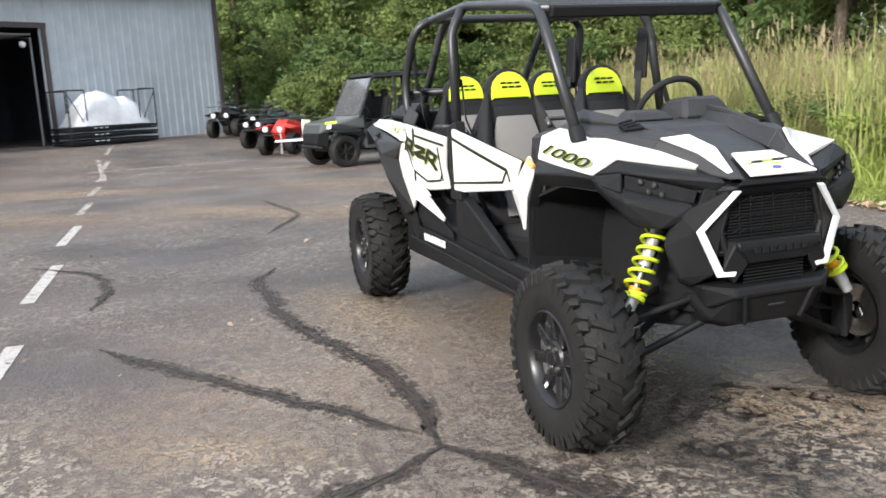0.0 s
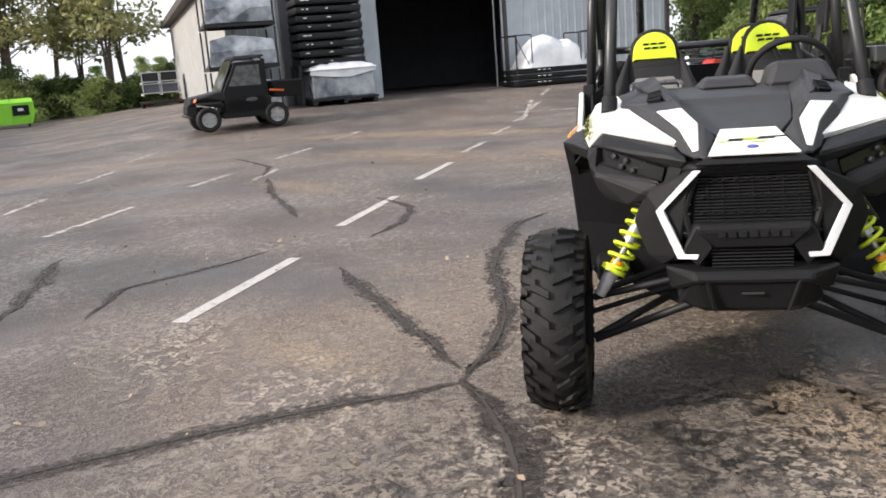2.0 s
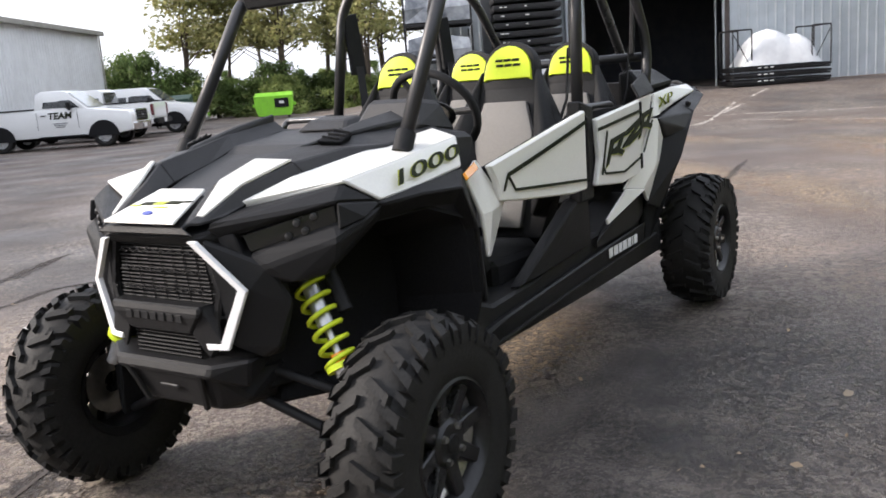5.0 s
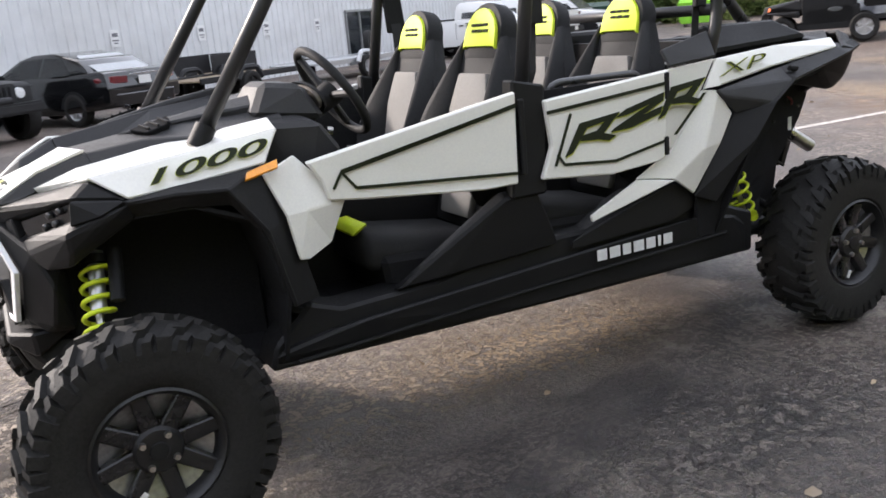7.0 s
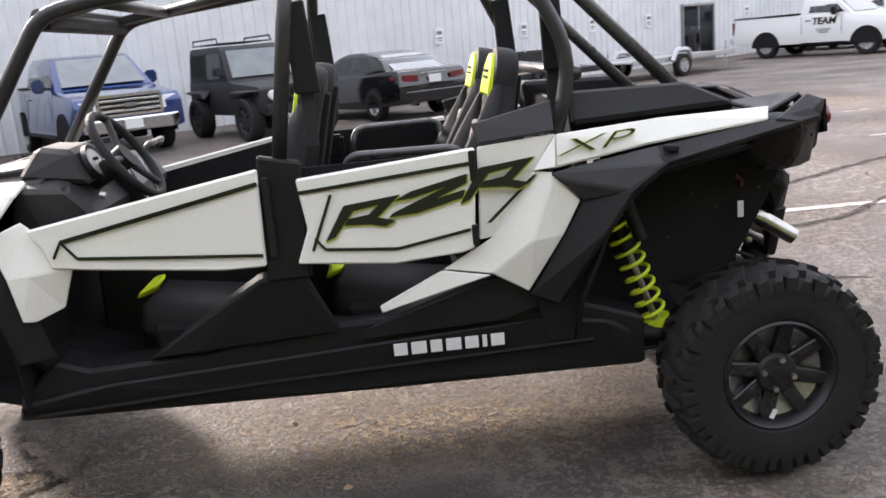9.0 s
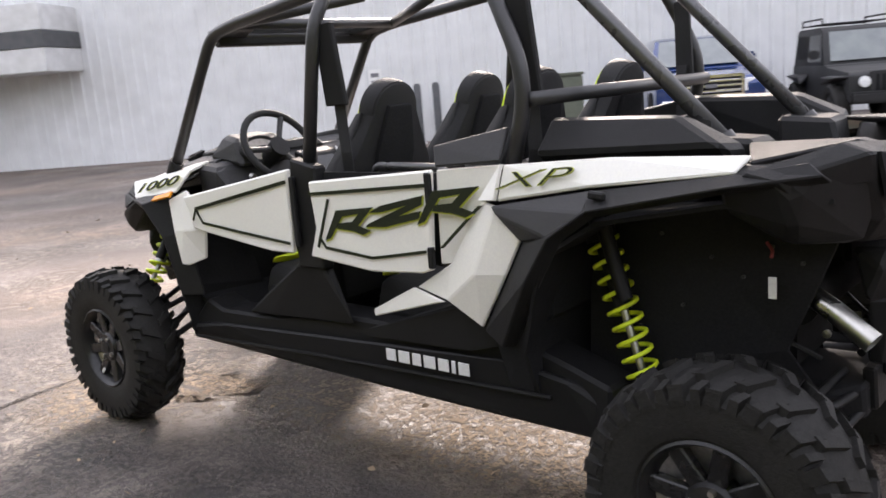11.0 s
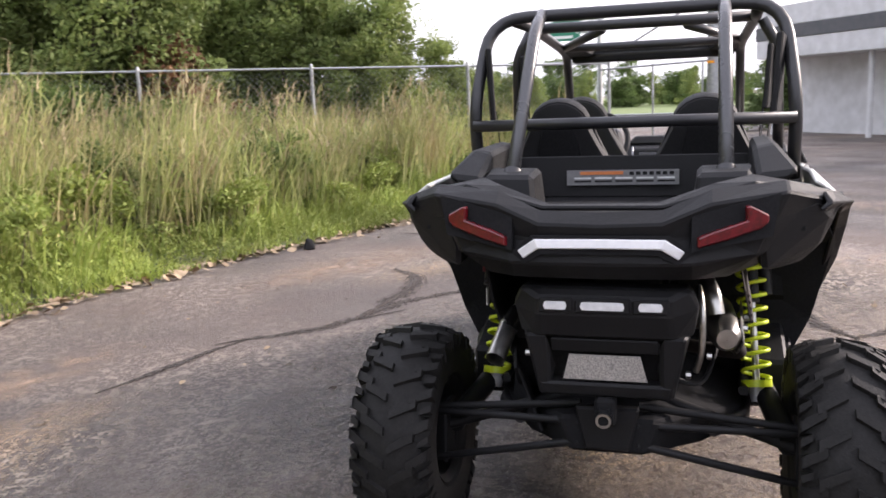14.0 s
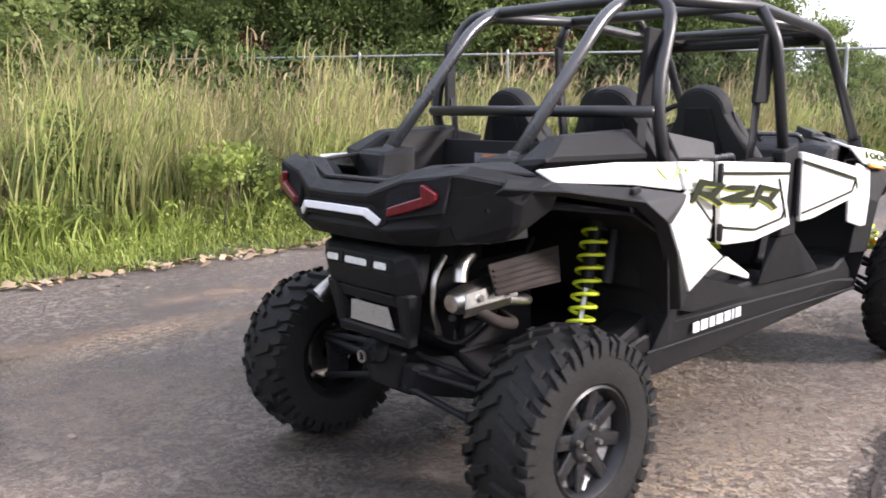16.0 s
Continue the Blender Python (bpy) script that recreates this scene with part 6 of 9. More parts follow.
stack = part("centre_stack", hull([(0.80, 0.10, 1.215), (0.80, -0.11, 1.215), (0.735, 0.10, 1.20), (0.735, -0.11, 1.20), (0.64, 0.085, 1.00), (0.64, -0.09, 1.00), (0.80, 0.09, 0.98), (0.80, -0.09, 0.98)], 0.008), BLACK_P, dash, "black centre stack with bright edges")
for y in (0.098, -0.108):
    part("trim_strip", tube([(0.740, y, 1.212), (0.728, y, 1.195), (0.634, y * 0.88, 1.000)], 0.0055, 8), ALLOY, stack, "bright trim strip")
part("screen", hull([(0.722, 0.065, 1.185), (0.722, -0.075, 1.185), (0.690, 0.060, 1.115), (0.690, -0.070, 1.115), (0.74, 0.06, 1.17), (0.72, -0.07, 1.12)], 0.003), LENS, stack)
part("grab_handle", tube([(0.735, -0.40, 1.215), (0.70, -0.40, 1.25), (0.70, -0.18, 1.25), (0.735, -0.18, 1.215)], 0.012, 10, 0.03), CAGE_S, dash, "", True)
part("key_switch", tube([(0.735, 0.40, 1.14), (0.715, 0.40, 1.135)], 0.013, 10), STEEL, dash)
SW = pose(0.655, 0.29, 1.255) @ pose(0, 0, 0, 0, -58, 0)
wheel_ring = bmesh.new()
n_a, n_b = 32, 10
ring = [[wheel_ring.verts.new(SW @ Vector(((0.172 + 0.0155 * math.cos(b * math.tau / n_b)) * math.cos(a * math.tau / n_a), (0.172 + 0.0155 * math.cos(b * math.tau / n_b)) * math.sin(a * math.tau / n_a), 0.0155 * math.sin(b * math.tau / n_b)))) for b in range(n_b)] for a in range(n_a)]
for a in range(n_a):
    for b in range(n_b):
        wheel_ring.faces.new((ring[a][b], ring[(a + 1) % n_a][b], ring[(a + 1) % n_a][(b + 1) % n_b], ring[a][(b + 1) % n_b]))
steer = part("steering_wheel", wheel_ring, SEAT_BLACK, buggy, "black three-spoke steering wheel", True)
for a in (90, 210, 330):
    part("spoke", tube([SW @ Vector((0, 0, -0.02)), SW @ Vector((0.16 * math.cos(radians(a)), 0.16 * math.sin(radians(a)), 0.0))], 0.013, 8), GREY_P, steer)
part("column", tube([SW @ Vector((0, 0, 0.005)), SW @ Vector((0, 0, -0.22))], 0.036, 14, taper=(1.3, 0.8)), BLACK_P, steer, "", 40)
for s in (1, -1):
    part("inner_door_trim", skin([[(0.88, 0.585 * s, 1.06), (0.15, 0.62 * s, 1.19), (-0.53, 0.61 * s, 1.19), (-0.80, 0.59 * s, 1.21)], [(0.84, 0.58 * s, 0.955), (0.15, 0.615 * s, 0.90), (-0.53, 0.605 * s, 0.89), (-0.62, 0.59 * s, 0.87)]], 0.012), DARK_P, buggy)
    part("grab_bar", tube([(-0.10, 0.46 * s, 1.10), (-0.12, 0.50 * s, 1.20), (-0.50, 0.55 * s, 1.20), (-0.52, 0.5 * s, 1.05)], 0.014, 10, 0.05), CAGE_S, buggy, "", True)
    for x, y in ((0.02, 0.585), (-0.79, 0.56)):
        part("belt_guide", hull([(x + 0.005, (y + 0.010) * s, 1.70), (x - 0.065, (y - 0.010) * s, 1.71), (x - 0.085, (y - 0.030) * s, 1.42), (x - 0.005, (y - 0.005) * s, 1.42), (x + 0.005, (y - 0.012) * s, 1.70), (x - 0.065, (y - 0.034) * s, 1.71), (x - 0.085, (y - 0.052) * s, 1.42), (x - 0.005, (y - 0.028) * s, 1.42)], 0.005), BLACK_P, buggy, "black belt guide plate")
        part("seat_belt", skin([[(x - 0.062, (y - 0.045) * s, 1.46), (x - 0.018, (y - 0.035) * s, 1.46)], [(x - 0.060, (y - 0.060) * s, 1.25), (x - 0.016, (y - 0.050) * s, 1.25)], [(x + 0.00, 0.46 * s, 1.02), (x + 0.045, 0.46 * s, 1.02)], [(x + 0.10, 0.43 * s, 0.86), (x + 0.14, 0.43 * s, 0.86)]], 0.004), STRAP, buggy)
        part("reel", block(0.075, 0.055, 0.10, x - 0.045, (y - 0.050) * s, 1.13, 0.012), BLACK_P, buggy)
        part("buckle", block(0.03, 0.02, 0.05, x + 0.04, 0.44 * s, 1.19, 0.004, 0, 20), STEEL, buggy)


def build_seat(x, y):
    """A bucket seat: shell, bolsters, grey insert, lime head pad."""
    tilt = pose(x, y, 0.66) @ pose(0, 0, 0, 0, -14, 0)
    arc = [(0.114 * math.cos(radians(d)), 0.745 + 0.112 * math.sin(radians(d))) for d in range(0, 181, 18)]
    outline = [(-0.19, 0.02), (-0.240, 0.20), (-0.250, 0.42), (-0.225, 0.55), (-0.160, 0.67)] + [(y * 1.06, z + 0.004) for y, z in arc[::-1]] + [(0.160, 0.67), (0.225, 0.55), (0.250, 0.42), (0.240, 0.20), (0.19, 0.02)]
    shell = part("seat", moved(prism(outline, "x", -0.048, 0.034, 0.022, 2), tilt), SEAT_BLACK, buggy, "black bucket seat with grey insert and lime head pad", 50)
    for s in (1, -1):
        part("bolster", moved(hull([(0.02, 0.15 * s, 0.10), (0.02, 0.245 * s, 0.20), (0.02, 0.255 * s, 0.44), (0.01, 0.20 * s, 0.60), (0.0, 0.130 * s, 0.76), (-0.02, 0.22 * s, 0.42), (0.150, 0.225 * s, 0.17), (0.165, 0.232 * s, 0.32), (0.120, 0.222 * s, 0.47), (0.075, 0.175 * s, 0.60), (0.045, 0.128 * s, 0.74), (0.06, 0.15 * s, 0.12)], 0.015), tilt), SEAT_BLACK, shell, "", 50)
    part("insert", moved(prism([(-0.105, 0.06), (-0.125, 0.25), (-0.140, 0.46), (-0.100, 0.60), (0.100, 0.60), (0.140, 0.46), (0.125, 0.25), (0.105, 0.06)], "x", 0.03, 0.064, 0.012, 2), tilt), SEAT_GREY, shell, "grey knit insert", 50)
    pad = part("head_pad", moved(prism([(-0.114, 0.690)] + [(y * 0.97, z - 0.014) for y, z in arc[::-1]] + [(0.114, 0.690), (0.100, 0.700), (-0.100, 0.700)], "x", 0.0, 0.052, 0.014, 2), tilt), SEAT_LIME, shell, "lime-yellow head pad with dark marks", 50)
    part("head_back", moved(prism([(-0.128, 0.655)] + [(y * 1.10, z + 0.010) for y, z in arc[::-1]] + [(0.128, 0.655)], "x", -0.040, 0.038, 0.018, 2), tilt), SEAT_BLACK, shell, "", 50)
    part("back_shell", moved(prism([(-0.085, 0.20), (-0.10, 0.60), (-0.06, 0.78), (0.06, 0.78), (0.10, 0.60), (0.085, 0.20)], "x", -0.068, -0.042, 0.010, 2), tilt), DARK_P, shell, "", 50)
    for k, (dy, w) in enumerate(((-0.040, 0.032), (0.0, 0.032), (0.040, 0.032))):
        for dz, h in ((0.012, 0.010), (-0.010, 0.010)):
            mk = prism([(dy - w / 2 - dz * 0.3, 0.762 + dz), (dy + w / 2 - dz * 0.3, 0.762 + dz), (dy + w / 2 + h * 0.4 - dz * 0.3, 0.762 + dz + h), (dy - w / 2 + h * 0.4 - dz * 0.3, 0.762 + dz + h)], "x", 0.050, 0.056)
            part("head_mark", moved(mk, tilt), DECAL, pad)
    part("cushion", hull([(x + 0.02, y - 0.18, 0.60), (x + 0.02, y + 0.18, 0.60), (x + 0.02, y - 0.18, 0.69), (x + 0.02, y + 0.18, 0.69), (x + 0.50, y - 0.18, 0.63), (x + 0.50, y + 0.18, 0.63), (x + 0.48, y - 0.15, 0.765), (x + 0.48, y + 0.15, 0.765)], 0.03), SEAT_BLACK, shell, "", 50)
    part("cushion_front", hull([(x + 0.49, y - 0.11, 0.785), (x + 0.49, y + 0.11, 0.785), (x + 0.512, y - 0.11, 0.752), (x + 0.512, y + 0.11, 0.752), (x + 0.44, y - 0.10, 0.790), (x + 0.44, y + 0.10, 0.790), (x + 0.46, y, 0.745)], 0.012), SEAT_LIME, shell, "lime cushion nose", 50)
    part("seat_base", hull([(x + 0.05, y - 0.19, 0.50), (x + 0.05, y + 0.19, 0.50), (x + 0.42, y - 0.19, 0.50), (x + 0.42, y + 0.19, 0.50), (x + 0.08, y - 0.2, 0.66), (x + 0.08, y + 0.2, 0.66), (x + 0.45, y - 0.2, 0.68), (x + 0.45, y + 0.2, 0.68)], 0.02), DARK_P, shell)


for sx in (0.172, -0.50):
    for sy in (0.285, -0.285):
        build_seat(sx, sy)


# ---- buildings ----
def ribbed(u0, u1, z0, z1, pitch=0.30, depth=0.035, holes=()):
    """Ribbed sheet in the plane x, z facing +y, from u0 to u1, as wall thickness with openings."""
    bm = bmesh.new()
    xs = [u0]
    n = max(1, int((u1 - u0) / pitch))
    prof = []
    for i in range(n):
        a = u0 + (u1 - u0) * i / n
        p = (u1 - u0) / n
        prof += [(a, 0), (a + p * 0.70, 0), (a + p * 0.78, depth), (a + p * 0.92, depth)]
    prof.append((u1, 0))
    for (a, da), (b, db) in zip(prof, prof[1:]):
        mid = (a + b) / 2
        spans = [(z0, z1)]
        for h0, h1, hz0, hz1 in holes:
            if h0 < mid < h1:
                spans = [(z0, hz0), (hz1, z1)]
        for s0, s1 in spans:
            if s1 - s0 > 0.01:
                bm.faces.new([bm.verts.new(v) for v in ((a, da, s0), (b, db, s0), (b, db, s1), (a, da, s1))])
    bmesh.ops.remove_doubles(bm, verts=bm.verts, dist=0.0005)
    bmesh.ops.recalc_face_normals(bm, faces=bm.faces)
    if bm.faces and sum(f.normal.y for f in bm.faces) < 0:
        bmesh.ops.reverse_faces(bm, faces=bm.faces)
    return bm


# workshop: its front faces the lot
WU, WV0, WV1, WH, WD = -22.75, 0.30, 15.55, 5.3, 26.0
shop = thing("workshop", "blue-grey ribbed steel workshop with an open overhead door", "building", LOT @ pose(WU, 0, 0.0))
front_m = pose(0, 0, 0, 0, 0, -90)
# local frame of the sheet: its x runs along -v
part("wall", moved(ribbed(-WV1, -WV0, 0.35, WH, 0.28, 0.03, ((-9.22, -4.88, 0.0, 3.95),)), front_m), SIDING_BLUE, shop, "blue-grey ribbed siding")
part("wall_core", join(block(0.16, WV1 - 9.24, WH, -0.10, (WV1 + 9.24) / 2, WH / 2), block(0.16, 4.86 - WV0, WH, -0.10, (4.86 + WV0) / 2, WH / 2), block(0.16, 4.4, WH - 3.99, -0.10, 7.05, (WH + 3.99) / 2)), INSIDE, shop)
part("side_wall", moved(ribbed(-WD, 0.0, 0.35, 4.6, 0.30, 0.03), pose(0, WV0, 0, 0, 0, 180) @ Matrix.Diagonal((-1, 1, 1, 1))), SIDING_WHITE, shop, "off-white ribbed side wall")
part("side_core", block(WD, 0.16, 4.6, -WD / 2, WV0 + 0.10, 2.3), INSIDE, shop)
part("side_wall", moved(ribbed(0.0, WD, 0.35, WH, 0.30, 0.03), pose(-WD, WV1, 0)), SIDING_BLUE, shop)
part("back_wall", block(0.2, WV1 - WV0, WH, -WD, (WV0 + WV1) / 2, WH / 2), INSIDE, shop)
part("corner_trim", block(0.10, 0.16, WH, 0.02, WV1 + 0.02, WH / 2 + 0.3, 0.01), TRIM_DARK, shop, "dark brown corner trim")
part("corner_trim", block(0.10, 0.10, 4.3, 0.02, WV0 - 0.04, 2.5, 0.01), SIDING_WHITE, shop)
part("roof", hull([(0.5, WV0 - 0.45, 4.55), (0.5, WV0 - 0.45, 4.85), (0.5, (WV0 + WV1) / 2, 6.9), (0.5, WV1 + 0.4, 5.35), (0.5, WV1 + 0.4, 5.6), (-WD - 0.4, WV0 - 0.45, 4.55), (-WD - 0.4, WV0 - 0.45, 4.85), (-WD - 0.4, (WV0 + WV1) / 2, 6.9), (-WD - 0.4, WV1 + 0.4, 5.35), (-WD - 0.4, WV1 + 0.4, 5.6)]), TRIM_DARK, shop, "dark low-pitched roof")
part("gable", prism([(WV0, 4.4), (WV1, 5.2), (WV1, 5.4), ((WV0 + WV1) / 2, 6.7), (WV0, 4.7)], "x", -0.2, -0.03), SIDING_BLUE, shop)
# the opening: jambs, lintel, track and a room behind, its dimness painted dark
for v in (4.83, 9.27):
    part("door_jamb", block(0.14, 0.12, 3.6, 0.03, v, 2.2, 0.01), TRIM_DARK if v > 5 else SIDING_BLUE, shop)
part("lintel", block(0.14, 4.6, 0.16, 0.03, 7.05, 4.03, 0.01), TRIM_DARK, shop)
part("door_track", tube([(-0.35, 9.05, 0.5), (-0.35, 9.05, 3.7), (-2.6, 9.05, 3.85)], 0.035, 8), GALV, shop)
part("door_track", tube([(-0.35, 4.98, 0.5), (-0.35, 4.98, 3.7), (-2.6, 4.98, 3.85)], 0.035, 8), GALV, shop)
part("door_leaf", join(*[block(0.5, 4.2, 0.05, -0.7 - 0.52 * k, 7.05, 3.82 + 0.01 * k, 0.01) for k in range(4)]), SIDING, shop, "raised sectional door")
part("door_lamp", lathe([(0.001, 0.10), (0.07, 0.08), (0.10, 0.0), (0.06, -0.04)], 16, "x"), BAR_WHITE, shop, "small white lamp by the door").matrix_basis = pose(-0.20, 8.72, 3.50)
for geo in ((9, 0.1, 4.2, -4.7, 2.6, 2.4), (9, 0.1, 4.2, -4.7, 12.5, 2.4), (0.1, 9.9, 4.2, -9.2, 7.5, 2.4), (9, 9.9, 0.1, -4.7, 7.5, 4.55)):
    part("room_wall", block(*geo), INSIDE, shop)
part("pilaster", block(0.30, 0.62, 3.9, 0.15, 2.12, 2.3, 0.02), FASCIA_DARK, shop, "dark grey pilaster")
part("wall_panel", block(0.30, 0.42, 3.6, 0.15, 4.52, 2.15, 0.01), SIDING_BLUE, shop)
part("floor_slab", block(9.2, 9.9, 0.3, -4.55, 7.5, 0.36), ASPHALT, shop)

# long grey building with the canopy at its far end
BV, BU0, BU1, BH = -17.75, -45.2, 21.0, 5.1
hall = thing("warehouse", "long grey ribbed steel building beside the lot", "building", LOT @ pose(0, BV, 0))
part("wall", ribbed(BU0, BU1 - 6, -0.2, BH, 0.30, 0.035, ((-27.1, -25.2, 0.0, 2.06),)), SIDING, hall, "grey ribbed siding")
part("wall_core", join(block(-25.3 - 1.95 - BU0, 0.2, BH, (-27.25 + BU0) / 2, -0.14, BH / 2), block(BU1 - 6 + 25.1, 0.2, BH, (BU1 - 6 - 25.1) / 2, -0.14, BH / 2), block(2.3, 0.2, BH - 2.1, -26.15, -0.14, (BH + 2.1) / 2)), SIDING, hall)
part("end_wall", moved(ribbed(0, 24, -0.2, BH, 0.3, 0.035), pose(BU0, -24, 0, 0, 0, 90)), SIDING, hall)
part("roof", hull([(BU0 - 0.3, 0.25, BH), (BU0 - 0.3, 0.25, BH + 0.22), (BU0 - 0.3, -12, BH + 1.2), (BU0 - 0.3, -24, BH), (BU1 - 6, 0.25, BH), (BU1 - 6, 0.25, BH + 0.22), (BU1 - 6, -12, BH + 1.2), (BU1 - 6, -24, BH)]), ROOF, hall, "weathered metal roof edge")
part("gutter", block(BU1 - 6 - BU0, 0.14, 0.14, (BU0 + BU1 - 6) / 2, 0.32, BH + 0.02, 0.02), ROOF, hall)
part("downpipe", tube([(BU0 + 0.15, 0.12, BH), (BU0 + 0.15, 0.12, 0.1)], 0.05, 8), ROOF, hall)
office = part("office_front", block(6.2, 0.3, 2.6, BU1 - 3.1, -0.05, 1.2, 0.02), FASCIA_PALE, hall, "pale office wall under the canopy")
part("canopy", join(block(9.6, 3.0, 0.62, BU1 - 4.7, 0.15, 3.72, 0.02), block(9.6, 3.0, 0.58, BU1 - 4.7, 0.15, 2.72, 0.02)), FASCIA_PALE, hall, "pale flat canopy fascia")
part("canopy_band", block(9.64, 3.04, 0.40, BU1 - 4.7, 0.15, 3.21, 0.01), FASCIA_DARK, hall, "dark band round the canopy")
for u in (BU1 - 0.4, BU1 - 4.6):
    part("canopy_post", tube([(u, 1.3, 0), (u, 1.3, 2.5)], 0.08, 10), FASCIA_PALE, hall)
gd = part("glass_door", join(block(0.07, 0.08, 2.1, -27.08, 0.02, 1.05), block(0.07, 0.08, 2.1, -25.22, 0.02, 1.05), block(0.06, 0.08, 2.1, -26.15, 0.02, 1.05), block(1.9, 0.08, 0.08, -26.15, 0.02, 2.05), block(1.9, 0.08, 0.16, -26.15, 0.02, 0.10)), GALV, hall, "aluminium double glass door")
GLASS_DARK = glass("dark glazing", (0.25, 0.28, 0.28), 0.04, 0.6)
for u in (-26.61, -25.68):
    part("pane", block(0.84, 0.02, 1.8, u, 0.0, 1.1), GLASS_DARK, gd)
part("lobby", block(2.6, 2.2, 2.4, -26.15, -1.4, 1.2), INSIDE, hall)
SIGN_W = surface("white sign board", (0.78, 0.78, 0.77), (0.7, 0.7, 0.7), 0.4, grain=20, bump=0.02)
SIGN_INK = surface("grey sign print", (0.12, 0.12, 0.13), (0.18, 0.18, 0.2), 0.5, grain=20, bump=0.0)


def wall_sign(u, z):
    s = thing("wall_sign", "small white parking notice on the grey siding", "sign", LOT @ pose(u, BV + 0.045, z), "wall signs")
    part("board", block(0.32, 0.012, 0.46, 0, 0, 0, 0.004), SIGN_W, s)
    part("print_bar", block(0.20, 0.004, 0.10, 0, 0.008, 0.09), SIGN_INK, s)
    part("print_bar", block(0.22, 0.004, 0.035, 0, 0.008, -0.06), SIGN_INK, s)
    part("print_bar", block(0.16, 0.004, 0.03, 0, 0.008, -0.13), SIGN_INK, s)


for u, z in ((3.9, 1.62), (-6.6, 1.66), (-13.95, 1.72), (-17.3, 1.68), (-20.4, 1.65), (-23.3, 1.62), (-29.2, 1.64), (-9.9, 1.70)):
    wall_sign(u, z)

BOX_GREEN = surface("olive utility paint", (0.10, 0.115, 0.085), (0.085, 0.10, 0.075), 0.5, grain=12, bump=0.08, dirt=(0.16, 0.15, 0.12))
ub = thing("utility_cabinet", "olive-green electrical cabinet against the warehouse", "utility cabinet", LOT @ pose(-0.35, -15.75, 0))
part("body", block(1.45, 1.1, 1.28, 0, 0, 0.70, 0.03), BOX_GREEN, ub)
part("lid", block(1.52, 1.16, 0.06, 0, 0, 1.37, 0.02), BOX_GREEN, ub)
part("plinth", block(1.6, 1.25, 0.10, 0, 0, 0.05, 0.02), FASCIA_PALE, ub)
part("warning_sticker", block(0.16, 0.006, 0.20, -0.15, 0.555, 0.95), AMBER, ub, "orange warning sticker")
part("door_seam", block(0.012, 0.006, 1.1, 0, 0.553, 0.70), SIGN_INK, ub)
for i, u in enumerate((2.3, 2.75)):
    bo = thing("bollard", "dark steel bollard by the warehouse wall", "bollard", LOT @ pose(u, -16.9, 0), "bollards by the wall")
    part("post", lathe([(0.09, 0.0), (0.09, 1.35), (0.06, 1.42), (0.001, 1.43)], 18, "z"), FASCIA_DARK, bo, "", 40)
    part("footing", lathe([(0.16, 0.0), (0.15, 0.04), (0.001, 0.05)], 16, "z"), FASCIA_PALE, bo)


# ---- parked vehicles ----
def car_paint(name, c, coat=0.8, rough=0.35, metal=0.0, dirt=0.05):
    return surface(name, c, tuple(v * 0.92 for v in c), rough, metal, grain=40, large=1.2, bump=0.01, coat=coat, dirt=(0.14, 0.14, 0.14), dirt_amount=dirt)


CAR_WHITE = car_paint("white car paint", (0.74, 0.74, 0.73))
CAR_BLUE = car_paint("blue car paint", (0.008, 0.032, 0.14), 1.0, 0.18, 0.3, 0.0)
CAR_BLACK = car_paint("black car paint", (0.004, 0.0042, 0.0048), 0.8, 0.08, 0.0, 0.0)
CAR_MATT = car_paint("matt charcoal paint", (0.009, 0.0095, 0.0105), 0.0, 0.55, 0.0, 0.02)
CAR_GREY = car_paint("dark metallic paint", (0.06, 0.065, 0.065), 0.5, 0.4)
CHROME = surface("chrome", (0.72, 0.72, 0.73), (0.6, 0.6, 0.61), 0.12, 1.0, grain=20, bump=0.0)
GLASS_CAR = surface("dark car glass", (0.02, 0.024, 0.026), (0.03, 0.034, 0.036), 0.05, grain=4, bump=0.0, coat=1.0)
GLASS_LIGHT = surface("sky-lit windscreen", (0.13, 0.15, 0.15), (0.10, 0.115, 0.12), 0.06, grain=3, bump=0.0, coat=1.0)
ORANGE = car_paint("orange plastic", (0.72, 0.14, 0.02), 0.4)
RED_PL = car_paint("red plastic", (0.62, 0.03, 0.02), 0.4)
LIME_BIN = surface("lime-green bin paint", (0.24, 0.62, 0.02), (0.21, 0.55, 0.02), 0.45, grain=9, bump=0.05, dirt=(0.14, 0.25, 0.05), dirt_amount=0.3)
GREEN_BIN = surface("dark green bin paint", (0.018, 0.055, 0.035), (0.022, 0.06, 0.04), 0.5, grain=9, bump=0.05)
ALU = surface("brushed aluminium", (0.52, 0.53, 0.54), (0.42, 0.43, 0.44), 0.4, 0.8, grain=30, bump=0.05)
WOOD = surface("weathered deck boards", (0.26, 0.20, 0.13), (0.18, 0.14, 0.10), 0.8, grain=12, bump=0.3)
WRAP = surface("clear shrink wrap", (0.42, 0.44, 0.47), (0.10, 0.11, 0.13), 0.18, grain=2.2, large=5, bump=0.3, coat=0.7)
TARP = surface("white shrink wrap", (0.80, 0.81, 0.82), (0.66, 0.67, 0.69), 0.4, grain=3, large=2, bump=0.3)
CRATE_M = surface("black crate steel", (0.014, 0.014, 0.015), (0.022, 0.022, 0.024), 0.5, 0.3, grain=30, bump=0.1)


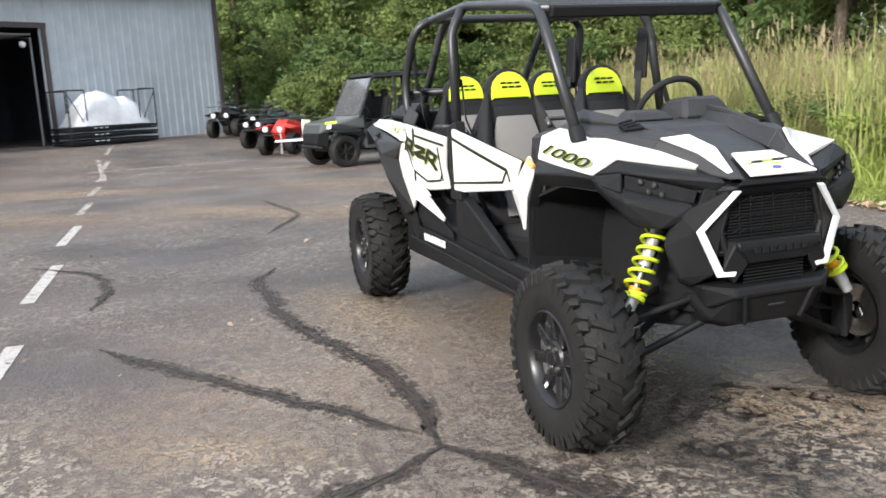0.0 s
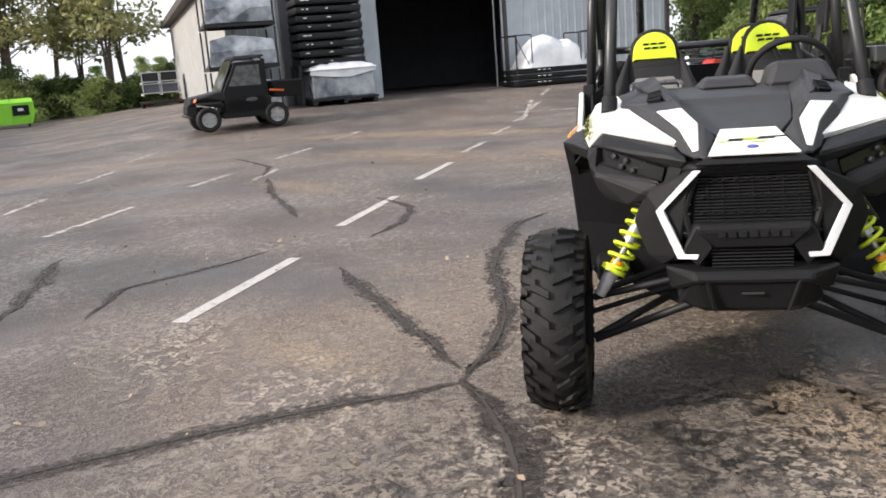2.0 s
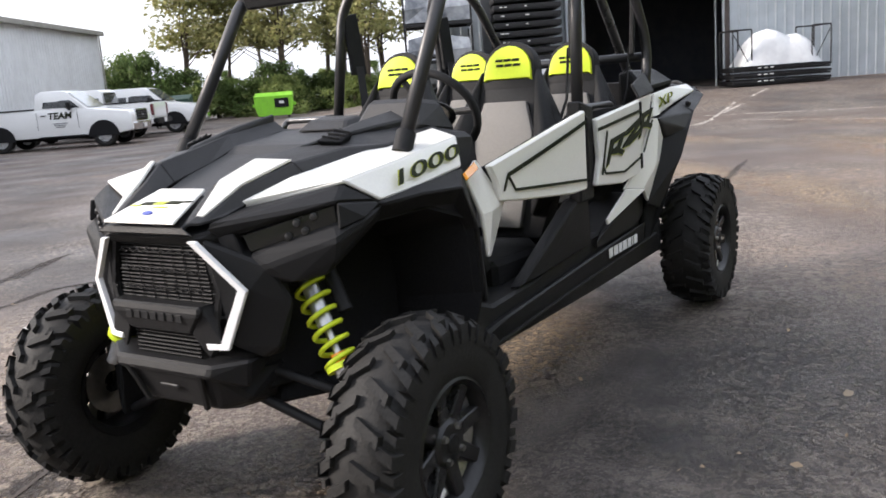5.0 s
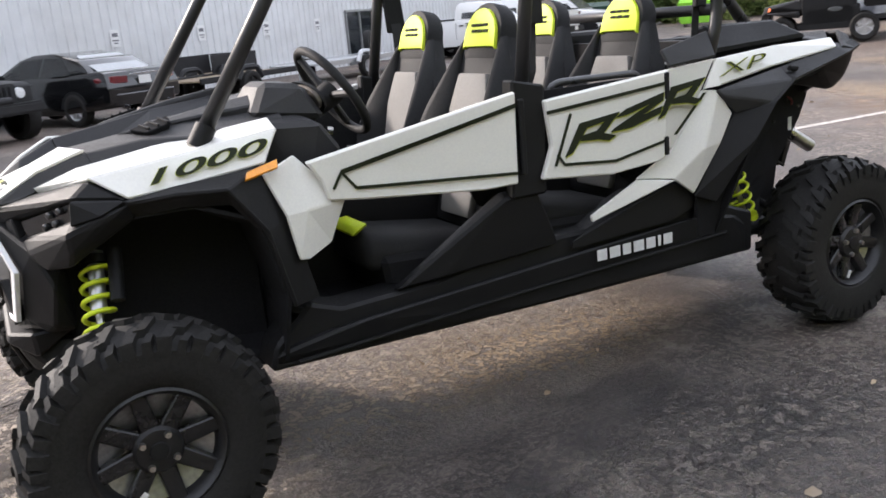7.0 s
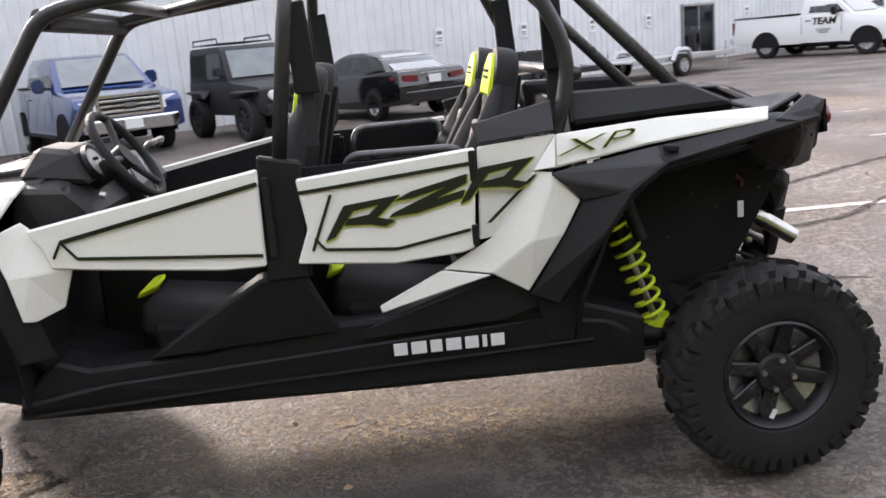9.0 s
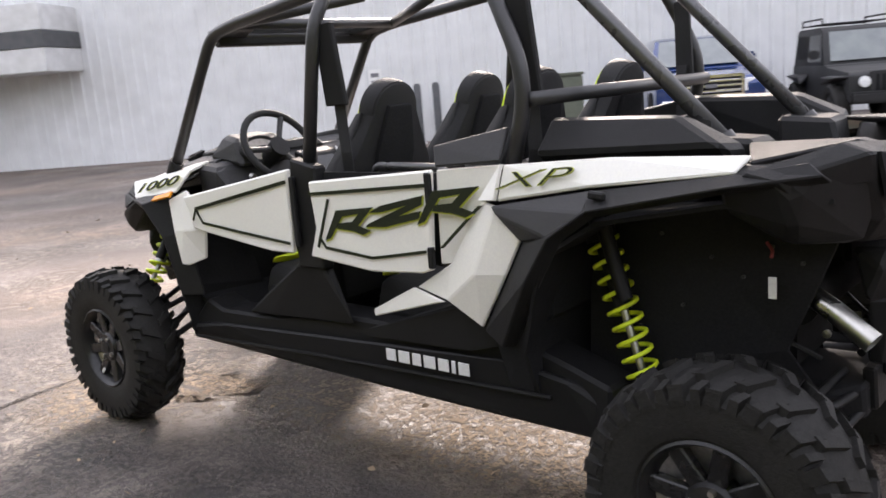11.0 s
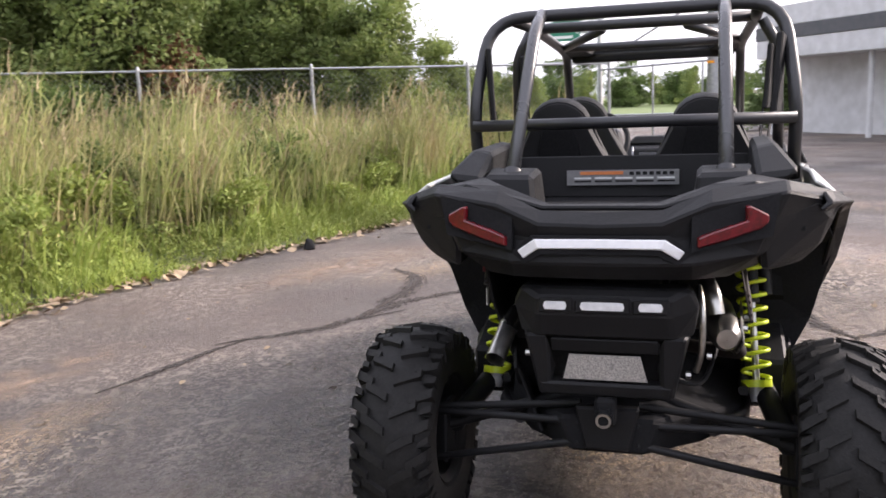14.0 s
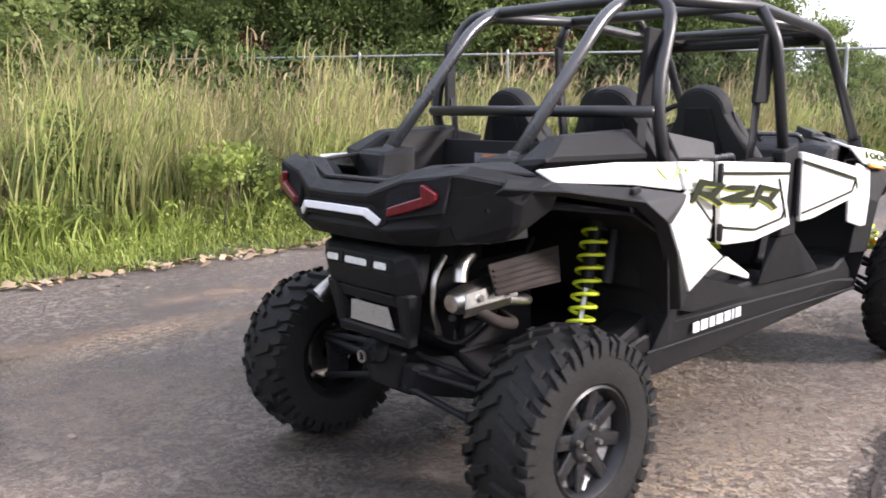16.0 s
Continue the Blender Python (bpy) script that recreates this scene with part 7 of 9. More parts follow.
def shell(profile, half, y_top, z_mid, z_top, bevel=0.03):
    """A body drawn out across its width, drawn in above z_mid."""
    bm = prism(profile, "y", -half, half, bevel, 2)
    for v in bm.verts:
        if v.co.z > z_mid:
            k = min(1, (v.co.z - z_mid) / (z_top - z_mid))
            v.co.y *= 1 - (1 - y_top / half) * k
    return bm


def road_wheel(parent, x, y, r, w, rim_mat, spokes=5, rim_label=""):
    s = 1 if y > 0 else -1
    h = w / 2
    wl = part("wheel", lathe([(r * 0.60, h * 0.85), (r * 0.66, h * 0.95), (r * 0.72, h * 0.98), (r * 0.9, h * 1.0), (r * 0.98, h * 0.82), (r, h * 0.5), (r, -h * 0.5), (r * 0.98, -h * 0.82), (r * 0.7, -h)], 28), RUBBER, parent, "", 40)
    wl.matrix_basis = pose(x, y, r, 0, 0, 0 if s > 0 else 180)
    part("rim", lathe([(r * 0.62, h * 0.86), (r * 0.58, h * 0.70), (r * 0.54, h * 0.30), (r * 0.12, h * 0.28)], 24), rim_mat, wl, rim_label, 40)
    for k in range(spokes):
        part("spoke", moved(prism([(-r * 0.08, r * 0.10), (r * 0.08, r * 0.10), (r * 0.10, r * 0.60), (-r * 0.10, r * 0.60)], "y", h * 0.40, h * 0.74, 0.008), pose(0, 0, 0, 0, k * 360 / spokes, 0)), rim_mat, wl)
    part("hub", lathe([(0.001, h * 0.82), (r * 0.14, h * 0.80), (r * 0.16, h * 0.5)], 16), rim_mat, wl)


def side_pane(parent, pts, half_at, material=None, name="side_window"):
    """A pane on each flank; pts are (x, z), half_at gives the half width at a height."""
    for s in (1, -1):
        bm = bmesh.new()
        f = bm.faces.new([bm.verts.new((x, s * (half_at(z) + 0.006), z)) for x, z in pts])
        bmesh.ops.solidify(bm, geom=[f], thickness=0.008)
        bmesh.ops.recalc_face_normals(bm, faces=bm.faces)
        part(name, bm, material or GLASS_CAR, parent)


def sheet(parent, name, quad, material, label="", thick=0.01):
    return part(name, skin([quad[:2], quad[3:1:-1]], thick), material, parent, label)


def pickup(paint, label, m, group="", crew=False, tailgate=False, word="", grille=None, deck=0.0, length=5.9):
    """A full-size pickup, its nose along +x and its rear axle at x = 0."""
    t = thing("pickup_truck", label, "pickup truck", m, group)
    wb, f, rr = 3.45, 0.98, 1.25
    W = 1.0
    body = part("body", join(
        shell([(-rr, 0.52), (-rr, 1.32), (1.25, 1.34), (2.95, 1.30), (3.3, 1.24), (wb + 0.86, 1.12), (wb + 0.98, 0.98), (wb + 0.98, 0.50), (wb + 0.55, 0.42), (2.8, 0.42), (0.6, 0.42), (-0.6, 0.5)], W, 0.93, 0.9, 1.34, 0.035)), paint, t, "", 35)
    cx0, cx1 = (0.55, 3.1) if crew else (1.20, 3.0)
    half = lambda z: 0.93 - 0.20 * max(0, (z - 1.30) / 0.60)
    part("cab", shell([(cx0, 1.2), (cx0 + 0.06, 1.84), (cx0 + 0.25, 1.93), (cx1 - 0.95, 1.93), (cx1 - 0.72, 1.88), (cx1, 1.28), (cx1, 1.2)], 0.94, 0.74, 1.30, 1.93, 0.035), paint, t, "", 35)
    sheet(t, "windscreen", [(cx1 - 0.02, 0.80, 1.34), (cx1 - 0.02, -0.80, 1.34), (cx1 - 0.66, -0.68, 1.86), (cx1 - 0.66, 0.68, 1.86)], GLASS_LIGHT)
    sheet(t, "rear_window", [(cx0 - 0.015, 0.70, 1.42), (cx0 - 0.015, -0.70, 1.42), (cx0 + 0.04, -0.62, 1.80), (cx0 + 0.04, 0.62, 1.80)], GLASS_CAR)
    if crew:
        side_pane(t, [(cx0 + 0.12, 1.38), (cx0 + 1.0, 1.36), (cx0 + 0.98, 1.80), (cx0 + 0.20, 1.80)], half)
        side_pane(t, [(cx0 + 1.08, 1.36), (cx1 - 0.30, 1.34), (cx1 - 0.80, 1.80), (cx0 + 1.08, 1.80)], half)
    else:
        side_pane(t, [(cx0 + 0.30, 1.38), (cx1 - 0.28, 1.34), (cx1 - 0.80, 1.80), (cx0 + 0.34, 1.80)], half)
    # open load bed
    part("bed_floor", block(cx0 + rr - 0.2, 1.6, 0.02, (cx0 - rr) / 2, 0, 1.352), DARK_P, t)
    for s in (1, -1):
        part("bed_rail", block(cx0 + rr, 0.10, 0.05, (cx0 - rr) / 2, 0.90 * s, 1.365, 0.012), BLACK_P, t)
        for ax in (0.0, wb):
            arch = [(ax + 0.52 * math.cos(a), 0.36 + 0.52 * math.sin(a)) for a in [math.pi * k / 12 for k in range(13)]]
            part("wheel_arch", prism(arch, "y", s * 0.96, s * 1.006), DARK_P, t)
        part("head_light", hull([(wb + 0.985, 0.62 * s, 1.06), (wb + 0.90, 0.97 * s, 1.06), (wb + 0.995, 0.60 * s, 0.82), (wb + 0.92, 0.985 * s, 0.84), (wb + 0.7, 0.96 * s, 1.0), (wb + 0.8, 0.6 * s, 0.9)], 0.01), LAMP_CLEAR, t)
        part("tail_light", block(0.10, 0.16, 0.42, -rr - 0.005, 0.90 * s, 1.05, 0.02), RED_L, t)
        mi = part("mirror", block(0.12, 0.24, 0.26, cx1 - 0.55, 1.10 * s, 1.40, 0.04), paint if paint is CAR_BLUE else BLACK_P, t)
        part("mirror_arm", tube([(cx1 - 0.52, 0.90 * s, 1.34), (cx1 - 0.55, 1.04 * s, 1.36)], 0.025, 6), BLACK_P, t)
        part("door_seam", block(0.012, 0.006, 0.75, cx0 + 0.10, 0.985 * s, 0.88), DARK_P, t)
        part("door_seam", block(0.012, 0.006, 0.75, cx1 - 0.35, 0.985 * s, 0.88), DARK_P, t)
        part("door_handle", block(0.18, 0.03, 0.035, cx0 + 0.32, 0.985 * s, 1.14, 0.01), BLACK_P if not crew else CHROME, t)
        part("running_board", block(cx1 - cx0 - 0.2, 0.12, 0.06, (cx0 + cx1) / 2, 0.98 * s, 0.42, 0.02), BLACK_P, t)
        for ax in (0.0, wb):
            road_wheel(t, ax, 0.86 * s, 0.395, 0.27, ALLOY, 6)
    part("front_bumper", hull([(wb + 1.08, -0.75, 0.72), (wb + 1.08, 0.75, 0.72), (wb + 0.92, 1.0, 0.74), (wb + 0.92, -1.0, 0.74), (wb + 1.06, 0.75, 0.46), (wb + 1.06, -0.75, 0.46), (wb + 0.90, 0.98, 0.50), (wb + 0.90, -0.98, 0.50), (wb + 0.7, 0.9, 0.6), (wb + 0.7, -0.9, 0.6)], 0.03), CHROME, t, "chrome front bumper")
    part("rear_bumper", block(0.20, 1.9, 0.20, -rr - 0.10, 0, 0.62, 0.04), CHROME if not crew else BLACK_P, t)
    gr = part("grille", block(0.06, 1.22, 0.40, wb + 0.985, 0, 0.95, 0.02), CHROME, t, "chrome barred grille")
    part("grille_field", block(0.02, 1.10, 0.30, wb + 1.015, 0, 0.95, 0.004), DARK_P, gr)
    for z in (0.86, 0.95, 1.04):
        part("grille_bar", block(0.030, 1.08, 0.042, wb + 1.022, 0, z, 0.006), CHROME if grille else BLACK_P, gr)
    part("grille_badge", block(0.02, 0.22, 0.08, wb + 1.040, 0, 0.95, 0.02), SIGN_INK, gr)
    part("number_plate", block(0.01, 0.32, 0.16, wb + 1.085, 0, 0.60, 0.004), LABEL_W, t)
    part("tail_plate", block(0.01, 0.32, 0.16, -rr - 0.205, 0, 0.64, 0.004), LABEL_W, t)
    part("tailgate", block(0.05, 1.62, 0.55, -rr - 0.01, 0, 1.02, 0.02), paint, t)
    part("chassis", block(4.2, 0.9, 0.2, 1.7, 0, 0.40, 0.02), DARK_P, t)
    if word:
        for s in (1, -1):
            lettering("door_lettering", word, 0.30, DECAL, t, frame_of((cx0 + 0.85, 0.972 * s, 1.10), (-s, 0, 0), (0, 0, 1)), "bold black lettering on the door", 0.004, 0.15, 1.05, 0.008)
            for k in range(3):
                part("print_bar", block(0.5 - 0.1 * k, 0.004, 0.025, cx0 + 0.85, 1.0 * s, 0.86 - 0.06 * k), SIGN_INK, t)
    return t


YAW_V, YAW_U = 123.0, 33.0


def at_lot(u, v, yaw):
    p = lot(u, v)
    return pose(p.x, p.y, rise(p.x, p.y), 0, 0, yaw)


pickup(CAR_BLUE, "blue crew-cab pickup with chrome grille parked facing the lot", at_lot(-3.35, -17.75 + 0.55, YAW_V) @ pose(-0.45, 0, 0), "parked vehicles", True, grille=True)
pickup(CAR_WHITE, "white regular-cab pickup with black door lettering", at_lot(-26.1, -14.25, YAW_V), "parked vehicles", word="TEAM")
pickup(CAR_WHITE, "white pickup parked with its tailgate to the lot", at_lot(-30.0, -11.6, YAW_V + 180), "parked vehicles", True)
pickup(CAR_WHITE, "white pickup parked facing the lot beside another", at_lot(-33.2, -13.9, YAW_V), "parked vehicles", True)


def sedan(m):
    t = thing("sedan", "black sedan parked nose-in against the warehouse", "car", m, "parked vehicles")
    L0, L1, wb = -1.05, 3.80, 2.85
    part("body", shell([(L0, 0.42), (L0 - 0.02, 0.72), (L0 + 0.08, 1.02), (L0 + 0.35, 1.06), (0.3, 1.0), (2.3, 0.98), (L1 - 0.6, 0.90), (L1, 0.66), (L1, 0.34), (3.3, 0.24), (0.5, 0.24), (-0.5, 0.30)], 0.925, 0.84, 0.70, 1.06, 0.05), CAR_BLACK, t, "", 40)
    half = lambda z: 0.84 - 0.24 * max(0, (z - 1.0) / 0.46)
    part("roof", shell([(L0 + 0.45, 0.95), (L0 + 0.95, 1.30), (0.75, 1.46), (1.35, 1.46), (1.75, 1.38), (2.55, 0.95)], 0.85, 0.60, 1.0, 1.46, 0.04), CAR_BLACK, t, "", 40)
    sheet(t, "rear_window", [(L0 + 0.46, 0.66, 1.03), (L0 + 0.46, -0.66, 1.03), (0.15, -0.54, 1.385), (0.15, 0.54, 1.385)], GLASS_LIGHT, "sky-lit rear window")
    sheet(t, "windscreen", [(2.50, 0.72, 1.0), (2.50, -0.72, 1.0), (1.62, -0.56, 1.42), (1.62, 0.56, 1.42)], GLASS_CAR)
    side_pane(t, [(0.05, 1.02), (0.95, 1.01), (0.95, 1.38), (0.45, 1.36)], half)
    side_pane(t, [(1.02, 1.01), (2.25, 1.0), (1.60, 1.37), (1.02, 1.38)], half)
    for s in (1, -1):
        part("tail_light", hull([(L0 - 0.015, 0.42 * s, 0.93), (L0 + 0.02, 0.80 * s, 0.95), (L0 - 0.02, 0.42 * s, 0.80), (L0 + 0.02, 0.85 * s, 0.80), (L0 + 0.40, 0.90 * s, 0.92), (L0 + 0.4, 0.88 * s, 0.84)], 0.008), RED_L, t, "red tail light")
        part("mirror", block(0.16, 0.20, 0.13, 2.0, 1.0 * s, 1.05, 0.04), CAR_BLACK, t)
        part("head_light", block(0.3, 0.4, 0.12, L1 - 0.12, 0.66 * s, 0.70, 0.03), LAMP_CLEAR, t)
        for ax in (0.0, wb):
            arch = [(ax + 0.40 * math.cos(a), 0.31 + 0.40 * math.sin(a)) for a in [math.pi * k / 12 for k in range(13)]]
            part("wheel_arch", prism(arch, "y", s * 0.88, s * 0.918), DARK_P, t)
            road_wheel(t, ax, 0.82 * s, 0.335, 0.22, ALLOY, 5)
    part("rear_bumper", hull([(L0 - 0.08, -0.7, 0.60), (L0 - 0.08, 0.7, 0.60), (L0 + 0.2, 0.93, 0.62), (L0 + 0.2, -0.93, 0.62), (L0 - 0.05, 0.7, 0.36), (L0 - 0.05, -0.7, 0.36), (L0 + 0.25, 0.92, 0.36), (L0 + 0.25, -0.92, 0.36)], 0.02), CAR_BLACK, t)
    part("number_plate", block(0.012, 0.32, 0.16, L0 - 0.03, 0, 0.83, 0.004), LABEL_W, t)
    part("boot_trim", block(0.012, 0.7, 0.03, L0 - 0.015, 0, 0.95, 0.004), CHROME, t)
    for y in (-0.55, 0.55):
        part("exhaust_tip", tube([(L0 + 0.1, y, 0.34), (L0 - 0.10, y, 0.34)], 0.045, 12, cap=False), CHROME, t)


sedan(at_lot(-9.35, -12.95, YAW_V + 180))


def jeep(m):
    t = thing("off_roader", "matt charcoal boxy off-roader with bare hood and roof rack", "off-road vehicle", m, "parked vehicles")
    wb = 2.42
    part("body", shell([(-0.62, 0.52), (-0.62, 1.16), (1.55, 1.16), (1.62, 1.12), (wb + 0.42, 1.04), (wb + 0.50, 0.98), (wb + 0.50, 0.56), (1.6, 0.48), (0.5, 0.48)], 0.76, 0.74, 1.0, 1.16, 0.03), CAR_MATT, t, "", 40)
    part("hard_top", shell([(-0.60, 1.1), (-0.56, 1.80), (-0.46, 1.86), (0.98, 1.86), (1.10, 1.80), (1.46, 1.14)], 0.74, 0.66, 1.2, 1.86, 0.04), CAR_MATT, t, "", 40)
    half = lambda z: 0.74 - 0.08 * max(0, (z - 1.2) / 0.66)
    side_pane(t, [(-0.45, 1.28), (0.28, 1.28), (0.28, 1.72), (-0.42, 1.72)], half, CAR_MATT, "side_panel")
    side_pane(t, [(0.42, 1.22), (1.28, 1.22), (1.08, 1.72), (0.42, 1.72)], half)
    sheet(t, "windscreen", [(1.455, 0.62, 1.22), (1.455, -0.62, 1.22), (1.13, -0.56, 1.76), (1.13, 0.56, 1.76)], GLASS_LIGHT, "tilted windscreen")
    part("roof_rack", join(*[tube([(a, 0.60 * s, 1.92), (a, -0.60 * s, 1.92)], 0.015, 6) for a in (-0.4, 0.0, 0.4, 0.8) for s in (1,)], *[tube([(-0.45, 0.60 * s, 1.90), (-0.4, 0.60 * s, 2.02), (0.85, 0.60 * s, 2.02), (0.9, 0.60 * s, 1.90)], 0.018, 6) for s in (1, -1)]), CRATE_M, t, "roof rack")
    part("grille", block(0.05, 0.86, 0.42, wb + 0.51, 0, 0.82, 0.02), CAR_MATT, t)
    for k in range(7):
        part("grille_slot", block(0.02, 0.055, 0.28, wb + 0.535, -0.30 + 0.10 * k, 0.84, 0.006), DARK_P, t)
    part("front_bumper", block(0.18, 1.60, 0.20, wb + 0.66, 0, 0.60, 0.04), CRATE_M, t)
    part("winch", tube([(wb + 0.66, -0.2, 0.75), (wb + 0.66, 0.2, 0.75)], 0.07, 12), CRATE_M, t)
    for s in (1, -1):
        part("head_light", lathe([(0.001, 0.04), (0.09, 0.03), (0.10, -0.02)], 18, "x"), LAMP_CLEAR, t).matrix_basis = pose(wb + 0.52, 0.50 * s, 0.86)
        part("fender", hull([(wb - 0.50, 0.72 * s, 0.98), (wb + 0.46, 0.72 * s, 0.98), (wb - 0.46, 0.95 * s, 0.96), (wb + 0.40, 0.95 * s, 0.96), (wb - 0.6, 0.93 * s, 0.80), (wb - 0.5, 0.72 * s, 0.9), (wb + 0.46, 0.72 * s, 0.92)], 0.02), CRATE_M, t)
        part("fender", hull([(-0.50, 0.72 * s, 1.0), (0.46, 0.72 * s, 1.0), (-0.46, 0.95 * s, 0.96), (0.40, 0.95 * s, 0.96), (0.58, 0.93 * s, 0.80), (-0.5, 0.72 * s, 0.9), (0.46, 0.72 * s, 0.92)], 0.02), CRATE_M, t)
        part("mirror", block(0.10, 0.20, 0.16, 1.40, 0.90 * s, 1.36, 0.03), CRATE_M, t)
        for ax in (0.0, wb):
            road_wheel(t, ax, 0.80 * s, 0.42, 0.30, CAR_MATT, 8)
    part("spare_wheel", lathe([(0.2, 0.12), (0.36, 0.13), (0.42, 0.08), (0.42, -0.08), (0.2, -0.1)], 24, "x"), RUBBER, t, "", 40).matrix_basis = pose(-0.76, 0.1, 1.05)


jeep(at_lot(-6.2, -15.05, YAW_V))


SCREEN_PALE = surface("hazy polycarbonate", (0.11, 0.115, 0.118), (0.07, 0.075, 0.078), 0.12, grain=3, bump=0.02, coat=1.0)
DOOR_VINYL = surface("hazy clear vinyl", (0.13, 0.135, 0.14), (0.07, 0.075, 0.08), 0.2, grain=8, bump=0.15, coat=0.5)


def side_by_side(label, m, paint, accent, cab_closed, seats=1, lime_mark=False, wb=2.06):
    """A utility side-by-side: hood, cab frame, dump box, its rear axle at x = 0."""
    t = thing("side_by_side", label, "utility vehicle", m, "parked side-by-sides")
    fx = wb + 0.45
    paint = BLACK_P if cab_closed else paint
    o, q = (0.42, 0.22) if cab_closed else (0.0, 0.0)
    part("body", shell([(0.55 - o, 0.36), (0.52 - o, 0.84), (0.95 - o, 0.88), (wb - 0.52, 0.80), (wb - 0.48, 0.36)], 0.70, 0.70, 0.8, 1.0, 0.03), paint, t)
    part("hood", hull([(wb - 0.50, -0.66, 1.08), (wb - 0.50, 0.66, 1.08), (fx - 0.05, -0.46, 0.93), (fx - 0.05, 0.46, 0.93), (fx + 0.02, -0.44, 0.72), (fx + 0.02, 0.44, 0.72), (wb - 0.5, -0.70, 0.80), (wb - 0.5, 0.70, 0.80), (fx - 0.35, 0.64, 0.92), (fx - 0.35, -0.64, 0.92)], 0.02), paint, t)
    part("front_fascia", hull([(fx + 0.03, -0.40, 0.74), (fx + 0.03, 0.40, 0.74), (fx + 0.06, 0.34, 0.50), (fx + 0.06, -0.34, 0.50), (fx - 0.2, 0.42, 0.40), (fx - 0.2, -0.42, 0.40), (fx - 0.2, 0.5, 0.76), (fx - 0.2, -0.5, 0.76)], 0.02), BLACK_P, t)
    part("bumper", tube([(fx - 0.05, -0.42, 0.42), (fx + 0.10, -0.36, 0.46), (fx + 0.10, 0.36, 0.46), (fx - 0.05, 0.42, 0.42)], 0.028, 8, 0.08), CRATE_M, t)
    box = part("dump_box", hull([(-0.55 - q, -0.68, 0.78), (-0.55 - q, 0.68, 0.78), (0.42 - o, -0.68, 0.78), (0.42 - o, 0.68, 0.78), (-0.60 - q, -0.74, 1.10 + o * 0.3), (-0.60 - q, 0.74, 1.10 + o * 0.3), (0.46 - o, -0.74, 1.10 + o * 0.3), (0.46 - o, 0.74, 1.10 + o * 0.3)], 0.02), paint, t, "dump box")
    part("box_floor", block(0.9 - o + q, 1.28, 0.02, -0.07 - (o + q) / 2, 0, 1.104 + o * 0.3), DARK_P, box)
    part("frame", block(wb + 0.5, 0.7, 0.14, wb / 2, 0, 0.40, 0.02), DARK_P, t)
    x0, x1 = 0.62 - o, wb - 0.42
    for s in (1, -1):
        part("cage_rail", tube([(x1 + 0.02, 0.66 * s, 1.02), (x1 - 0.38, 0.58 * s, 1.86), (x0 + 0.05, 0.58 * s, 1.90), (x0, 0.64 * s, 0.88)], 0.028, 8, 0.10), CRATE_M, t)
        if seats == 2:
            part("cage_post", tube([(x0 + 1.0, 0.66 * s, 0.85), (x0 + 0.95, 0.58 * s, 1.88)], 0.028, 8), CRATE_M, t)
        part("head_light", hull([(fx - 0.03, 0.30 * s, 0.88), (fx - 0.20, 0.62 * s, 0.92), (fx - 0.02, 0.32 * s, 0.80), (fx - 0.18, 0.62 * s, 0.82), (fx - 0.2, 0.4 * s, 0.85)], 0.006), LAMP_CLEAR if not cab_closed else accent, t)
        if cab_closed:
            part("rear_panel", prism([(x0 - 0.02, 0.42), (x0 - 0.02, 1.84), (x0 + 0.07, 1.84), (x0 + 0.07, 0.42)], "y", 0.60 * s, 0.685 * s, 0.01), BLACK_P, t)
            part("sill", block(x1 - x0 + 0.1, 0.06, 0.16, (x0 + x1) / 2, 0.68 * s, 0.40, 0.02), BLACK_P, t)
        if lime_mark:
            part("hood_mark", hull([(fx - 0.10, 0.50 * s, 0.965), (fx - 0.30, 0.66 * s, 0.985), (fx - 0.10, 0.54 * s, 0.91), (fx - 0.30, 0.68 * s, 0.93), (fx - 0.2, 0.5 * s, 0.93)], 0.004), LIME, t, "lime accent")
        part("fender", hull([(wb - 0.42, 0.66 * s, 0.80), (wb + 0.36, 0.62 * s, 0.80), (wb - 0.36, 0.80 * s, 0.76), (wb + 0.30, 0.78 * s, 0.76), (wb - 0.46, 0.76 * s, 0.60), (wb - 0.4, 0.66 * s, 0.7)], 0.02), BLACK_P, t)
        for ax in (0.0, wb):
            road_wheel(t, ax, 0.64 * s, 0.33, 0.26, ALLOY if cab_closed else RIM_M, 6)
        if cab_closed:
            d = part("door", prism([(x0 + 0.06, 0.42), (x0 + 0.06, 1.80), (x1 - 0.42, 1.78), (x1 - 0.04, 1.04), (x1 - 0.06, 0.42)], "y", 0.655 * s, 0.70 * s, 0.01), BLACK_P, t, "full black cab door")
            part("window", prism([(x0 + 0.16, 1.16), (x0 + 0.16, 1.70), (x1 - 0.46, 1.69), (x1 - 0.20, 1.16)], "y", 0.70 * s, 0.712 * s), DOOR_VINYL, d, "clear vinyl door window")
            part("door_badge", lathe([(0.001, 0.012), (0.08, 0.012), (0.10, 0.0)], 20, "y"), CAR_GREY, d).matrix_basis = pose(x0 + 0.45, 0.702 * s, 0.78) @ Matrix.Diagonal((1.6, s, 0.55, 1))
            part("box_mark", block(0.40, 0.01, 0.05, -0.05, 0.735 * s, 0.98, 0.004, 0, -6), accent, t)
        else:
            part("half_door", prism([(x0 + 0.10, 0.42), (x0 + 0.10, 0.86), (x1 - 0.10, 0.92), (x1 - 0.10, 0.42)], "y", 0.66 * s, 0.70 * s, 0.01), BLACK_P, t)
